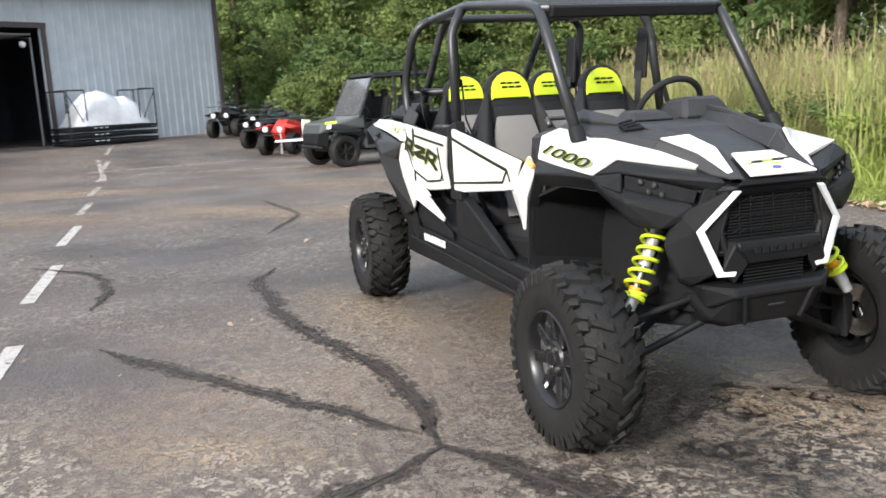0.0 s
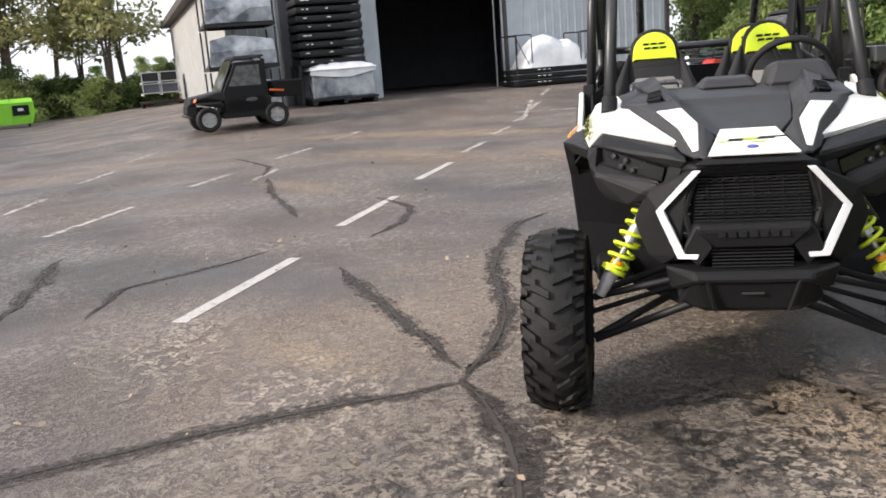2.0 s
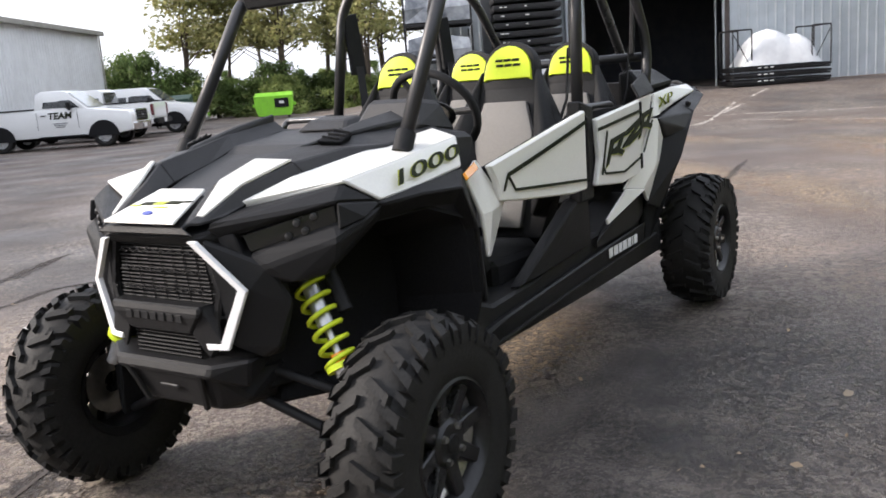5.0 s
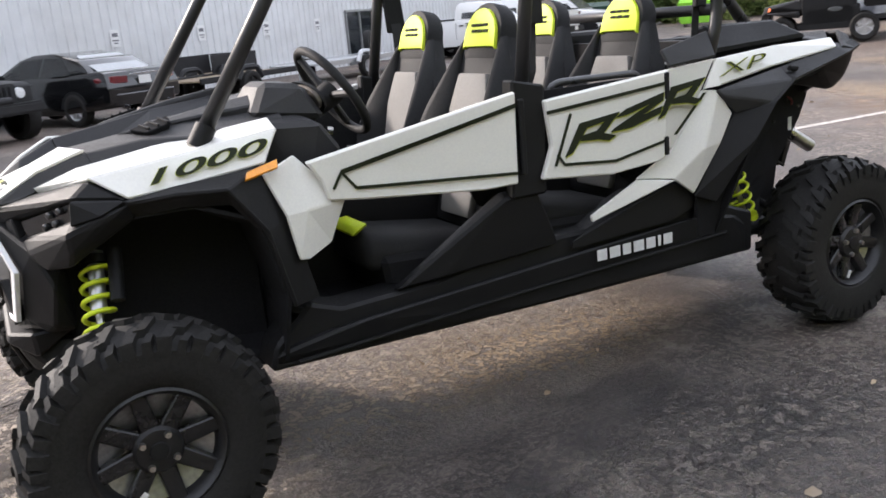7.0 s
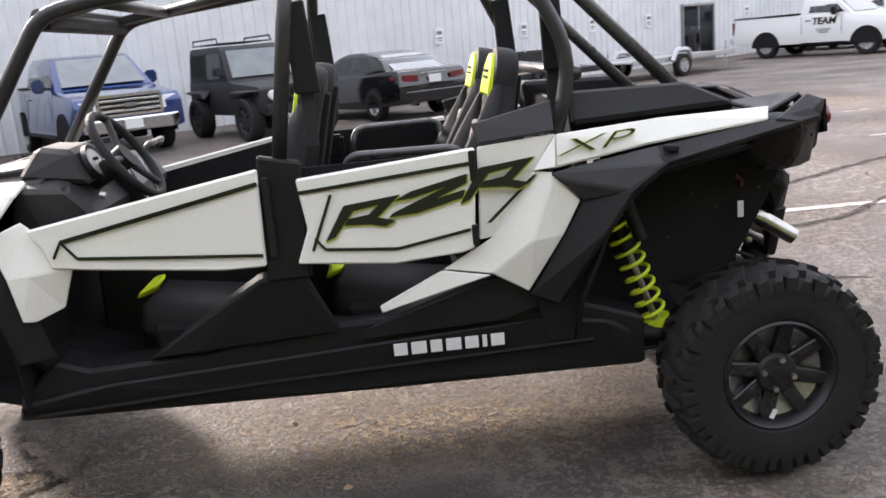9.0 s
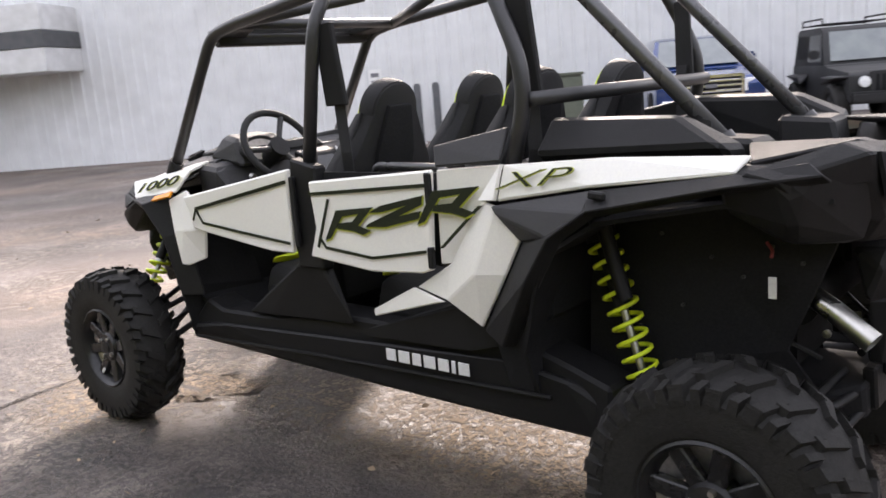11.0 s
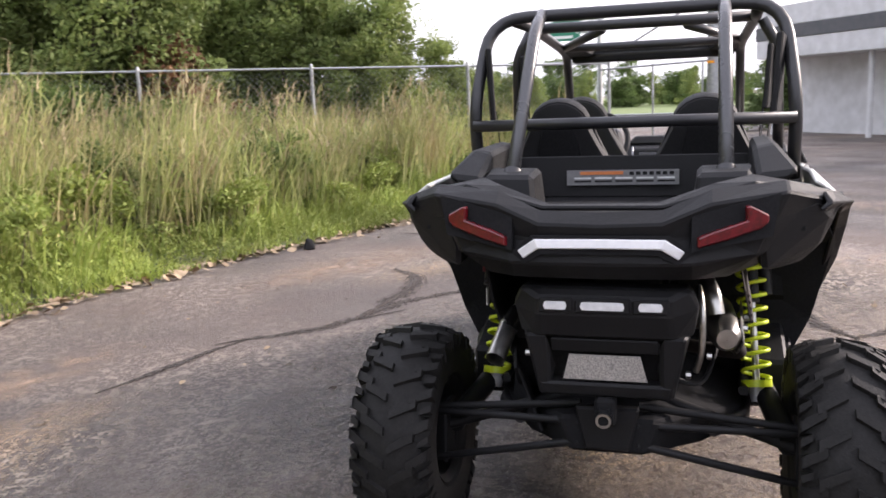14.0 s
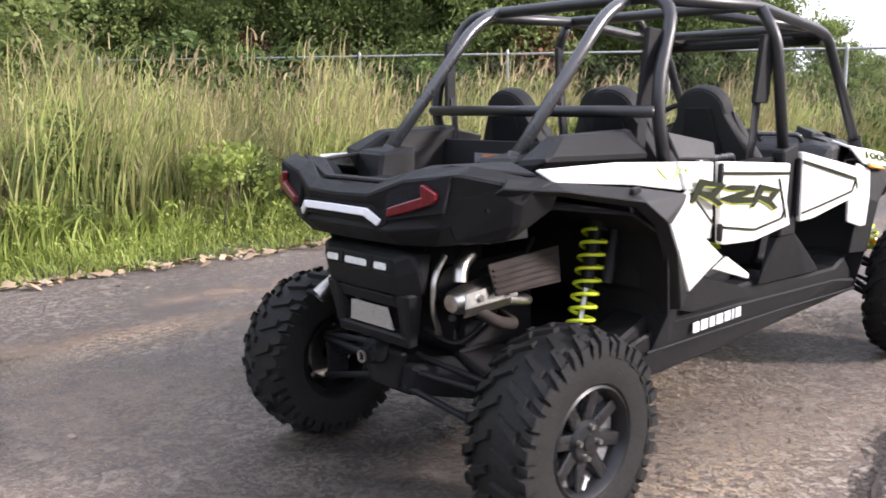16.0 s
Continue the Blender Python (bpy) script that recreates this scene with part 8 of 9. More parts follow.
    sheet(t, "windscreen", [(x1 + 0.02, 0.60, 1.06), (x1 + 0.02, -0.60, 1.06), (x1 - 0.36, -0.54, 1.84), (x1 - 0.36, 0.54, 1.84)], GLASS_CAR if cab_closed else SCREEN_PALE, "tall hazy windscreen")
    part("roof", hull([(x1 - 0.40, -0.58, 1.88), (x1 - 0.40, 0.58, 1.88), (x0 - 0.05, -0.60, 1.90), (x0 - 0.05, 0.60, 1.90), (x1 - 0.45, -0.55, 1.95), (x1 - 0.45, 0.55, 1.95), (x0, 0.55, 1.96), (x0, -0.55, 1.96)], 0.015), BLACK_P, t, "black plastic roof")
    for k in range(seats):
        sx = x0 + 0.15 + 0.95 * k
        part("bench_seat", join(block(0.48, 1.25, 0.14, sx + 0.25, 0, 0.90, 0.05), block(0.12, 1.25, 0.55, sx, 0, 1.18, 0.05, 0, -10)), SEAT_BLACK, t)
        for s in (0.3, -0.3):
            part("head_rest", block(0.08, 0.26, 0.16, sx - 0.06, s, 1.52, 0.03), SEAT_BLACK, t)
    part("steering_wheel", tube([(x1 - 0.28 + 0.10 * math.sin(a), 0.33 + 0.17 * math.cos(a), 1.16 + 0.14 * math.sin(a)) for a in [k * math.tau / 20 for k in range(21)]], 0.016, 6), SEAT_BLACK, t)
    part("dash", block(0.22, 1.2, 0.22, x1 - 0.08, 0, 1.0, 0.04), BLACK_P, t)
    return t


side_by_side("black enclosed-cab side-by-side with orange lights parked before the workshop", pose(-15.75, -9.50, rise(-15.2, -10.0), 0, 0, -53) @ Matrix.Scale(0.90, 4), CAR_BLACK, ORANGE, True, wb=1.85)
side_by_side("dark grey crew side-by-side with tall windscreen and lime marks", pose(-14.9, 4.5, 0.0, 0, 0, -76), CAR_GREY, LIME, False, 2, True, 2.9)


def quad_bike(label, m, paint):
    t = thing("quad_bike", label, "all-terrain vehicle", m, "row of quad bikes")
    for x in (0.0, 1.25):
        for s in (1, -1):
            road_wheel(t, x, 0.42 * s, 0.30, 0.24, RIM_M, 5)
    part("body", hull([(-0.2, 0.24, 0.62), (-0.2, -0.24, 0.62), (1.35, 0.22, 0.62), (1.35, -0.22, 0.62), (0.3, 0.16, 0.86), (0.3, -0.16, 0.86), (1.0, 0.16, 0.95), (1.0, -0.16, 0.95), (0.2, 0.2, 0.35), (1.1, -0.2, 0.35), (0.2, -0.2, 0.35), (1.1, 0.2, 0.35)], 0.03), paint, t)
    part("seat", hull([(-0.1, 0.15, 0.86), (-0.1, -0.15, 0.86), (0.65, 0.12, 0.84), (0.65, -0.12, 0.84), (-0.05, 0.12, 0.95), (-0.05, -0.12, 0.95), (0.55, 0.1, 0.90), (0.55, -0.1, 0.90)], 0.03), SEAT_BLACK, t)
    for x, z in ((0.0, 0.70), (1.25, 0.72)):
        for s in (1, -1):
            part("fender", hull([(x - 0.38, 0.22 * s, z + 0.06), (x + 0.38, 0.22 * s, z + 0.06), (x - 0.36, 0.56 * s, z), (x + 0.34, 0.56 * s, z), (x - 0.44, 0.5 * s, z - 0.14), (x, 0.56 * s, z + 0.04), (x, 0.25 * s, z + 0.12)], 0.02), paint, t)
    for x in (-0.05, 1.30):
        part("rack", join(*[tube([(x - 0.25 + 0.14 * k, -0.40, 0.98), (x - 0.25 + 0.14 * k, 0.40, 0.98)], 0.012, 6) for k in range(4)], tube([(x - 0.28, -0.42, 0.98), (x + 0.25, -0.42, 0.98), (x + 0.25, 0.42, 0.98), (x - 0.28, 0.42, 0.98)], 0.014, 6)), CRATE_M, t)
    part("handlebar", tube([(0.78, -0.38, 1.12), (0.90, -0.12, 1.08), (0.90, 0.12, 1.08), (0.78, 0.38, 1.12)], 0.016, 8, 0.05), CRATE_M, t)
    part("pod", hull([(0.95, 0.10, 0.95), (0.95, -0.10, 0.95), (0.85, 0.08, 1.16), (0.85, -0.08, 1.16), (1.0, 0.1, 1.08), (1.0, -0.1, 1.08)], 0.02), BLACK_P, t)
    for s in (1, -1):
        part("head_light", lathe([(0.001, 0.03), (0.07, 0.02), (0.08, -0.03)], 14, "x"), LAMP_CLEAR, t).matrix_basis = pose(1.58, 0.22 * s, 0.70)
    part("front_bumper", tube([(1.55, -0.25, 0.42), (1.68, -0.22, 0.55), (1.68, 0.22, 0.55), (1.55, 0.25, 0.42)], 0.02, 8, 0.05), CRATE_M, t)


for x, y, yaw, paint, label in ((-25.2, 1.0, -30, BLACK_P, "black quad bike in the row beside the workshop"), (-23.8, 2.1, -32, GREEN_BIN, "dark green quad bike in the row"), (-22.0, 1.95, -45, BLACK_P, "black quad bike beside a dark green one"), (-20.2, 2.1, -38, RED_PL, "red quad bike with racks in the row"), (-19.6, 3.5, -35, BLACK_P, "black quad bike with racks in the row"), (-21.6, 4.4, -30, GREEN_BIN, "dark green quad bike in the row"), (-18.9, 5.0, -40, CAR_GREY, "grey quad bike in the row")):
    quad_bike(label, pose(x, y, rise(x, y), 0, 0, yaw), paint)


def trailer_flat(label, m, deck_mat, length, width, sides=0.0, spare=False):
    t = thing("flat_trailer", label, "trailer", m, "trailers by the warehouse")
    if deck_mat is WOOD:
        for k in range(8):
            part("deck_board", block(length, width / 8 - 0.012, 0.04, length / 2, -width / 2 + (k + 0.5) * width / 8, 0.52, 0.004), WOOD, t)
    else:
        part("deck", block(length, width, 0.05, length / 2, 0, 0.52, 0.01), deck_mat, t)
    for s in (1, -1):
        part("side_rail", block(length, 0.06, 0.14, length / 2, width / 2 * s, 0.52, 0.01), ALU if deck_mat is not WOOD else CRATE_M, t)
        road_wheel(t, length * 0.42, (width / 2 + 0.14) * s, 0.32, 0.2, ALU if deck_mat is not WOOD else CRATE_M, 5)
        part("mudguard", tube([(length * 0.42 - 0.42, (width / 2 + 0.15) * s, 0.45), (length * 0.42 - 0.25, (width / 2 + 0.15) * s, 0.74), (length * 0.42 + 0.25, (width / 2 + 0.15) * s, 0.74), (length * 0.42 + 0.42, (width / 2 + 0.15) * s, 0.45)], 0.07, 6, 0.1), ALU if deck_mat is not WOOD else CRATE_M, t)
        if sides:
            part("side_panel", block(length * 0.55, 0.04, sides, length * 0.30, width / 2 * s, 0.56 + sides / 2, 0.01), CRATE_M, t)
    if sides:
        part("end_panel", block(0.05, width, sides, 0.02, 0, 0.56 + sides / 2, 0.01), CRATE_M, t)
    part("drawbar", join(tube([(length, width * 0.35, 0.48), (length + 1.1, 0, 0.46)], 0.04, 6), tube([(length, -width * 0.35, 0.48), (length + 1.1, 0, 0.46)], 0.04, 6)), ALU if deck_mat is not WOOD else CRATE_M, t)
    part("jack", tube([(length + 0.9, 0, 0.0), (length + 0.9, 0, 0.8)], 0.03, 8), ALU, t)
    if spare:
        w = part("spare_wheel", lathe([(0.18, 0.10), (0.33, 0.11), (0.37, 0.06), (0.37, -0.06), (0.18, -0.08)], 24), RUBBER, t, "", 40)
        w.matrix_basis = pose(length + 0.12, 0.55, 0.93, 0, 0, 20)
    return t


trailer_flat("aluminium flat trailer with an upright spare wheel", at_lot(-16.6, -13.7, YAW_U + 180), ALU, 4.6, 1.9, 0.0, True)
trailer_flat("black utility trailer with sheet sides and tailgate", at_lot(-16.2, -15.6, YAW_U), WOOD, 3.2, 1.7, 0.5)
trailer_flat("low black car trailer with boards", at_lot(-12.2, -14.0, YAW_U + 176), WOOD, 3.6, 1.8)


low_trailer = trailer_flat("low tilt trailer with a white front panel and jack", pose(-17.9, 3.05, 0.12, 0, 0, -90) @ Matrix.Scale(0.72, 4), ALU, 1.7, 1.5)
part("front_panel", block(0.05, 1.45, 0.62, 1.68, 0, 0.86, 0.01), SIGN_W, low_trailer, "white front panel")


def stacked_trailer(m):
    t = thing("trailer_stack", "white and black stacked utility trailers at the lot's far end", "trailer", m)
    part("lower_bed", block(3.2, 2.6, 0.14, 0, 0, 0.75, 0.02), CRATE_M, t)
    for i, z in enumerate((1.25, 1.95)):
        part("frame", join(*[block(2.8, 0.10, 0.12, 0, y, z, 0.01) for y in (-1.1, 0, 1.1)]), FASCIA_PALE, t)
        for y in (-0.55, 0.55):
            part("crate", block(2.2, 0.95, 0.55, -0.1, y, z + 0.36, 0.02), CRATE_M if i else INSIDE, t)
            part("crate_rim", join(block(0.06, 1.05, 0.06, 1.02, y, z + 0.64, 0.01), block(0.06, 1.05, 0.06, 1.02, y, z + 0.08, 0.01), block(0.06, 0.06, 0.6, 1.02, y - 0.5, z + 0.36, 0.01), block(0.06, 0.06, 0.6, 1.02, y + 0.5, z + 0.36, 0.01)), ALU, t)
    for s in (1, -1):
        road_wheel(t, 0.2, 1.15 * s, 0.38, 0.24, ALU, 5)
    part("bumper", block(0.15, 2.6, 0.15, 1.62, 0, 0.75, 0.02), CRATE_M, t)
    for y in (-1.0, 1.0):
        part("lamp", block(0.04, 0.3, 0.10, 1.71, y, 0.78, 0.01), RED_L, t)


p = lot(-42.5, -0.95)
stacked_trailer(pose(p.x, p.y, 0, 0, 0, 33) @ Matrix.Scale(0.80, 4))


def skip(label, m, paint, w, d, h):
    t = thing("dumpster", label, "dumpster", m)
    part("body", join(hull([(-w / 2 + 0.15, -d / 2, 0.15), (w / 2 - 0.15, -d / 2, 0.15), (-w / 2, -d / 2, h * 0.45), (w / 2, -d / 2, h * 0.45), (-w / 2, -d / 2, h), (w / 2, -d / 2, h), (-w / 2 + 0.15, d / 2, 0.15), (w / 2 - 0.15, d / 2, 0.15), (-w / 2, d / 2, h * 0.5), (w / 2, d / 2, h * 0.5), (-w / 2, d / 2, h * 0.86), (w / 2, d / 2, h * 0.86)], 0.02)), paint, t)
    for k in range(5):
        part("rib", block(0.05, 0.05, h * 0.6, -w / 2 + 0.3 + k * (w - 0.6) / 4, d / 2 + 0.02, h * 0.5, 0.008), paint, t)
    for s in (1, -1):
        part("lid", block(w / 2 - 0.03, d + 0.06, 0.04, s * w / 4, 0, h * 0.95, 0.01, rx=-math.degrees(math.atan2(h * 0.14, d))), paint, t)
        part("fork_pocket", block(0.12, d * 0.8, 0.16, s * (w / 2 + 0.05), 0, h * 0.55, 0.01), paint, t)
        for y in (-1, 1):
            part("caster", lathe([(0.07, -0.03), (0.08, 0.0), (0.07, 0.03)], 12, "x", True), RUBBER, t).matrix_basis = pose(s * (w / 2 - 0.3), y * (d / 2 - 0.2), 0.08)
    part("placard", block(w * 0.36, 0.02, h * 0.36, -w * 0.20, d / 2 + 0.05, h * 0.62, 0.01), DARK_P, t, "black placard")
    part("placard_mark", block(w * 0.12, 0.008, h * 0.10, -w * 0.20, d / 2 + 0.064, h * 0.64), DECAL_WHITE, t)


p = lot(-41.0, -7.75)
skip("bright lime-green steel dumpster at the lot's edge", pose(p.x, p.y, 0, 0, 0, -50), LIME_BIN, 1.95, 1.3, 1.28)
p = lot(-39.5, -12.6)
skip("dark green steel dumpster near the hedge", pose(p.x, p.y, 0, 0, 0, -50), GREEN_BIN, 2.0, 1.3, 1.5)

# ---- goods before the workshop ----
SHOP_FRONT = lambda v, du=0.0: LOT @ pose(WU + 1.05 + du, v, 0.5)


def crate_frame(t, w, d, h, n_top=0.0):
    """A low steel crate with end frames."""
    for k in range(3):
        z = 0.10 + k * 0.19
        part("crate_tier", join(block(d, w, 0.05, 0, 0, z - 0.07, 0.006), *[block(0.06, w, 0.07, x, 0, z, 0.006) for x in (-d / 2, d / 2)], *[block(d, 0.06, 0.07, 0, y, z, 0.006) for y in (-w / 2, -w / 6, w / 6, w / 2)]), CRATE_M, t)
        for j in range(3):
            part("tag", block(0.01, 0.10, 0.035, d / 2 + 0.035, -0.3 - 0.18 * j, z, 0.002), LABEL_W, t)
    for s in (1, -1):
        part("end_frame", join(tube([(d / 2, w / 2 * s, 0.5), (d / 2, w / 2 * s, h), (d / 2, (w / 2 - 0.55) * s, h), (d / 2, (w / 2 - 0.55) * s, 0.5)], 0.022, 6, 0.04), tube([(-d / 2, w / 2 * s, 0.5), (-d / 2, w / 2 * s, h), (-d / 2, (w / 2 - 0.55) * s, h), (-d / 2, (w / 2 - 0.55) * s, 0.5)], 0.022, 6, 0.04), tube([(d / 2, w / 2 * s, h * 0.95), (d / 2, (w / 2 - 0.5) * s, 0.55)], 0.014, 6), tube([(d / 2, w / 2 * s, h), (-d / 2, w / 2 * s, h)], 0.02, 6)), CRATE_M, t)


def draped(w, d, h, seed, lobes):
    """A wrapped load: a lumpy sheet over hidden shapes."""
    bm = bmesh.new()
    nx, ny = 22, 34
    grid = []
    for i in range(nx + 1):
        row = []
        for j in range(ny + 1):
            a, b = i / nx * 2 - 1, j / ny * 2 - 1
            top = max(hh * max(0, 1 - ((b - bb) / ww) ** 2) for bb, ww, hh in lobes)
            edge = (1 - abs(a) ** 6) * (1 - abs(b) ** 10)
            z = h * top * edge + 0.05 * noise.noise((a * 3, b * 6, seed)) * edge + 0.03 * abs(noise.noise((a * 9, b * 16, seed + 3))) * edge
            row.append(bm.verts.new((a * d / 2, b * w / 2, max(0, z))))
        grid.append(row)
    for r0_, r1_ in zip(grid, grid[1:]):
        for j in range(ny):
            bm.faces.new((r0_[j], r1_[j], r1_[j + 1], r0_[j + 1]))
    bmesh.ops.recalc_face_normals(bm, faces=bm.faces)
    return bm


t = thing("shipping_crate", "white-wrapped machine on a low black steel crate", "crate", SHOP_FRONT(10.3))
crate_frame(t, 2.85, 1.1, 1.58)
wrapped = part("shrink_wrap", draped(2.3, 1.2, 1.0, 3, ((-0.2, 0.9, 0.98), (0.4, 0.9, 0.80), (0.0, 1.3, 0.72))), TARP, t, "crumpled white shrink wrap", True)
wrapped.matrix_basis = pose(0, 0, 0.55)

t = thing("wrapped_pallet", "machine wrapped in clear plastic with a white top on a pallet", "wrapped goods", SHOP_FRONT(3.25))
part("pallet", join(block(1.5, 2.0, 0.06, 0, 0, 0.14, 0.006), *[block(1.5, 0.12, 0.10, 0, y, 0.05, 0.006) for y in (-0.9, 0, 0.9)]), CRATE_M, t)
part("wrap", hull([(0.7, -0.95, 0.17), (0.7, 0.95, 0.17), (-0.7, -0.95, 0.17), (-0.7, 0.95, 0.17), (0.66, -0.92, 0.95), (0.66, 0.92, 1.0), (-0.66, 0.92, 1.0), (-0.66, -0.92, 0.95)], 0.04), WRAP, t, "clear crinkled wrap")
cap = part("wrap_top", draped(2.04, 1.5, 0.22, 5, ((0, 1.4, 1.0),)), TARP, t, "white plastic top", True)
cap.matrix_basis = pose(0, 0, 0.99)
part("wrap_skirt", skin([[(0.715, -0.98, 1.02), (0.715, -0.4, 1.0), (0.715, 0.2, 1.01), (0.715, 0.98, 1.04)], [(0.72, -0.98, 0.86), (0.725, -0.4, 0.78), (0.725, 0.2, 0.74), (0.72, 0.98, 0.90)]], 0.006), TARP, t)

t = thing("crate_stack", "tall stack of flat black steel crates", "crates", SHOP_FRONT(3.02, -0.15))
for k in range(11):
    z = 1.24 + k * 0.245
    part("crate", join(block(1.4, 1.90, 0.04, 0, 0, z - 0.08, 0.004), block(0.07, 1.92, 0.12, 0.70, 0, z, 0.006), block(0.07, 1.92, 0.12, -0.70, 0, z, 0.006), block(1.4, 0.07, 0.12, 0, 0.93, z, 0.006), block(1.4, 0.07, 0.12, 0, -0.93, z, 0.006)), CRATE_M, t)
    for y in (-0.75, -0.62, -0.05):
        if (k * 3 + int(y * 10)) % 4 != 1:
            part("tag", block(0.01, 0.07 + 0.04 * (k % 2), 0.035, 0.742, y + 0.02 * (k % 3), z, 0.002), LABEL_W, t)
for x in (-0.6, 0.6):
    for y in (-0.98, 0.98):
        part("support", block(0.1, 0.1, 1.12, x, y, 0.6, 0.01), CRATE_M, t)

for i in range(3):
    t = thing("wrapped_machine", "machine wrapped in clear crinkled plastic in a stacking frame", "wrapped goods", LOT @ pose(WU + 1.0, 0.45, 0.5 + 1.16 * i), "stacked wrapped machines")
    part("frame", join(*[block(1.5, 0.06, 0.08, 0, y, 0.06, 0.006) for y in (-0.95, 0.95)], *[block(0.06, 1.96, 0.08, x, 0, 0.06, 0.006) for x in (-0.75, 0.75)], *[block(0.05, 0.05, 1.12, x, y, 0.58, 0.006) for x in (-0.75, 0.75) for y in (-0.95, 0.95)]), CRATE_M, t)
    part("deck", block(1.5, 1.9, 0.03, 0, 0, 0.115), CRATE_M, t)
    load = part("machine", hull([(0.6, -0.8, 0.14), (0.6, 0.8, 0.14), (-0.6, -0.8, 0.14), (-0.6, 0.8, 0.14), (0.66, -0.6, 0.55), (0.66, 0.6, 0.5), (-0.5, 0.6, 0.6), (-0.5, -0.6, 0.6)], 0.04), DARK_P, t)
    w = part("wrap", draped(1.86, 1.46, 0.82, 11 + i, ((-0.3, 0.8, 1.0), (0.45, 0.7, 0.86), (0, 1.3, 0.7))), WRAP, t, "clear crinkled wrap", True)
    w.matrix_basis = pose(0.0, 0, 0.13)
    part("wrap_front", skin([[(0.77, -0.92, 0.14), (0.79, -0.3, 0.14), (0.78, 0.3, 0.14), (0.77, 0.92, 0.14)], [(0.80, -0.90, 0.5), (0.76, -0.3, 0.55), (0.81, 0.3, 0.5), (0.78, 0.90, 0.52)], [(0.74, -0.86, 0.84), (0.70, -0.3, 0.96), (0.72, 0.3, 0.90), (0.73, 0.86, 0.80)]], 0.005), WRAP, t)

# ---- road sign on its gantry, far beyond the gate ----
SIGN_GREEN = surface("green sign sheet", (0.01, 0.17, 0.10), (0.012, 0.15, 0.09), 0.4, grain=3, bump=0.02)
gs = thing("road_sign", "green overhead road sign on a steel gantry arm", "road sign", pose(66, 10.2, 0, 0, 0, 0))
part("post", tube([(0, -2.78, 0), (0, -2.78, 7.5)], 0.21, 10, taper=(1.25, 0.9)), GALV, gs)
part("arm", join(tube([(0, -3.15, 7.4), (0, 0.9, 7.4)], 0.08, 8), tube([(0, -3.15, 6.4), (0, 0.9, 6.4)], 0.08, 8), *[tube([(0, -2.5 + 0.75 * k, 6.4), (0, -2.1 + 0.75 * k, 7.4)], 0.045, 6) for k in range(4)]), GALV, gs)
panel = part("panel", block(0.10, 2.55, 1.52, -0.2, 0.0, 6.55, 0.02), SIGN_GREEN, gs, "green sign panel with unreadable white marks")
part("top_panel", block(0.10, 1.35, 0.66, -0.2, -0.45, 7.72, 0.02), SIGN_GREEN, gs)
part("print_bar", block(0.03, 1.6, 0.22, -0.27, 0.1, 6.10), DECAL_WHITE, panel)
part("print_bar", block(0.03, 0.42, 0.50, -0.27, 0.35, 6.90, 0.01), DECAL_WHITE, panel)
part("print_bar", block(0.03, 0.14, 0.60, -0.27, -0.95, 6.60, rx=-30), DECAL_WHITE, panel)
part("print_bar", block(0.03, 0.95, 0.20, -0.27, -0.45, 7.72), DECAL_WHITE, gs)

sv = thing("estate_car", "small dark car on the road beyond the gate", "car", pose(64, -7.4, 0, 0, 0, 95))
part("body", shell([(-0.9, 0.35), (-0.95, 0.95), (2.6, 0.95), (3.5, 0.85), (3.55, 0.4)], 0.9, 0.8, 0.8, 0.95, 0.05), CAR_GREY, sv)
part("cabin", shell([(-0.85, 0.9), (-0.6, 1.6), (1.6, 1.6), (2.4, 0.92)], 0.82, 0.65, 0.95, 1.6, 0.04), CAR_GREY, sv)
for ax in (0.0, 2.7):
    for s in (1, -1):
        road_wheel(sv, ax, 0.82 * s, 0.34, 0.22, ALLOY, 5)
rk = thing("rock", "dark broken lump lying at the edge of the grass", "rock", pose(4.05, 3.75, 0.0, 0, 0, 25))
part("lump", hull([(0.10, 0.05, 0.0), (-0.11, 0.06, 0.0), (-0.08, -0.07, 0.0), (0.09, -0.06, 0.0), (0.05, 0.03, 0.11), (-0.06, 0.02, 0.13), (-0.02, -0.05, 0.10), (0.12, 0.0, 0.06)], 0.012), DARK_P, rk)
part("chip", hull([(0.22, 0.05, 0.0), (0.14, 0.07, 0.0), (0.17, -0.02, 0.0), (0.18, 0.04, 0.05), (0.21, 0.02, 0.03)], 0.006), TAR, rk)
kerb = thing("kerb", "painted concrete kerb stones by the office", "kerb", pose(27.5, -4.4, 0, 0, 0, -4))
for k in range(6):
    part("kerb_stone", block(1.75, 0.18, 0.16, 1.8 * k, 0, 0.08, 0.02), FASCIA_PALE if k % 2 else BOX_GREEN, kerb)


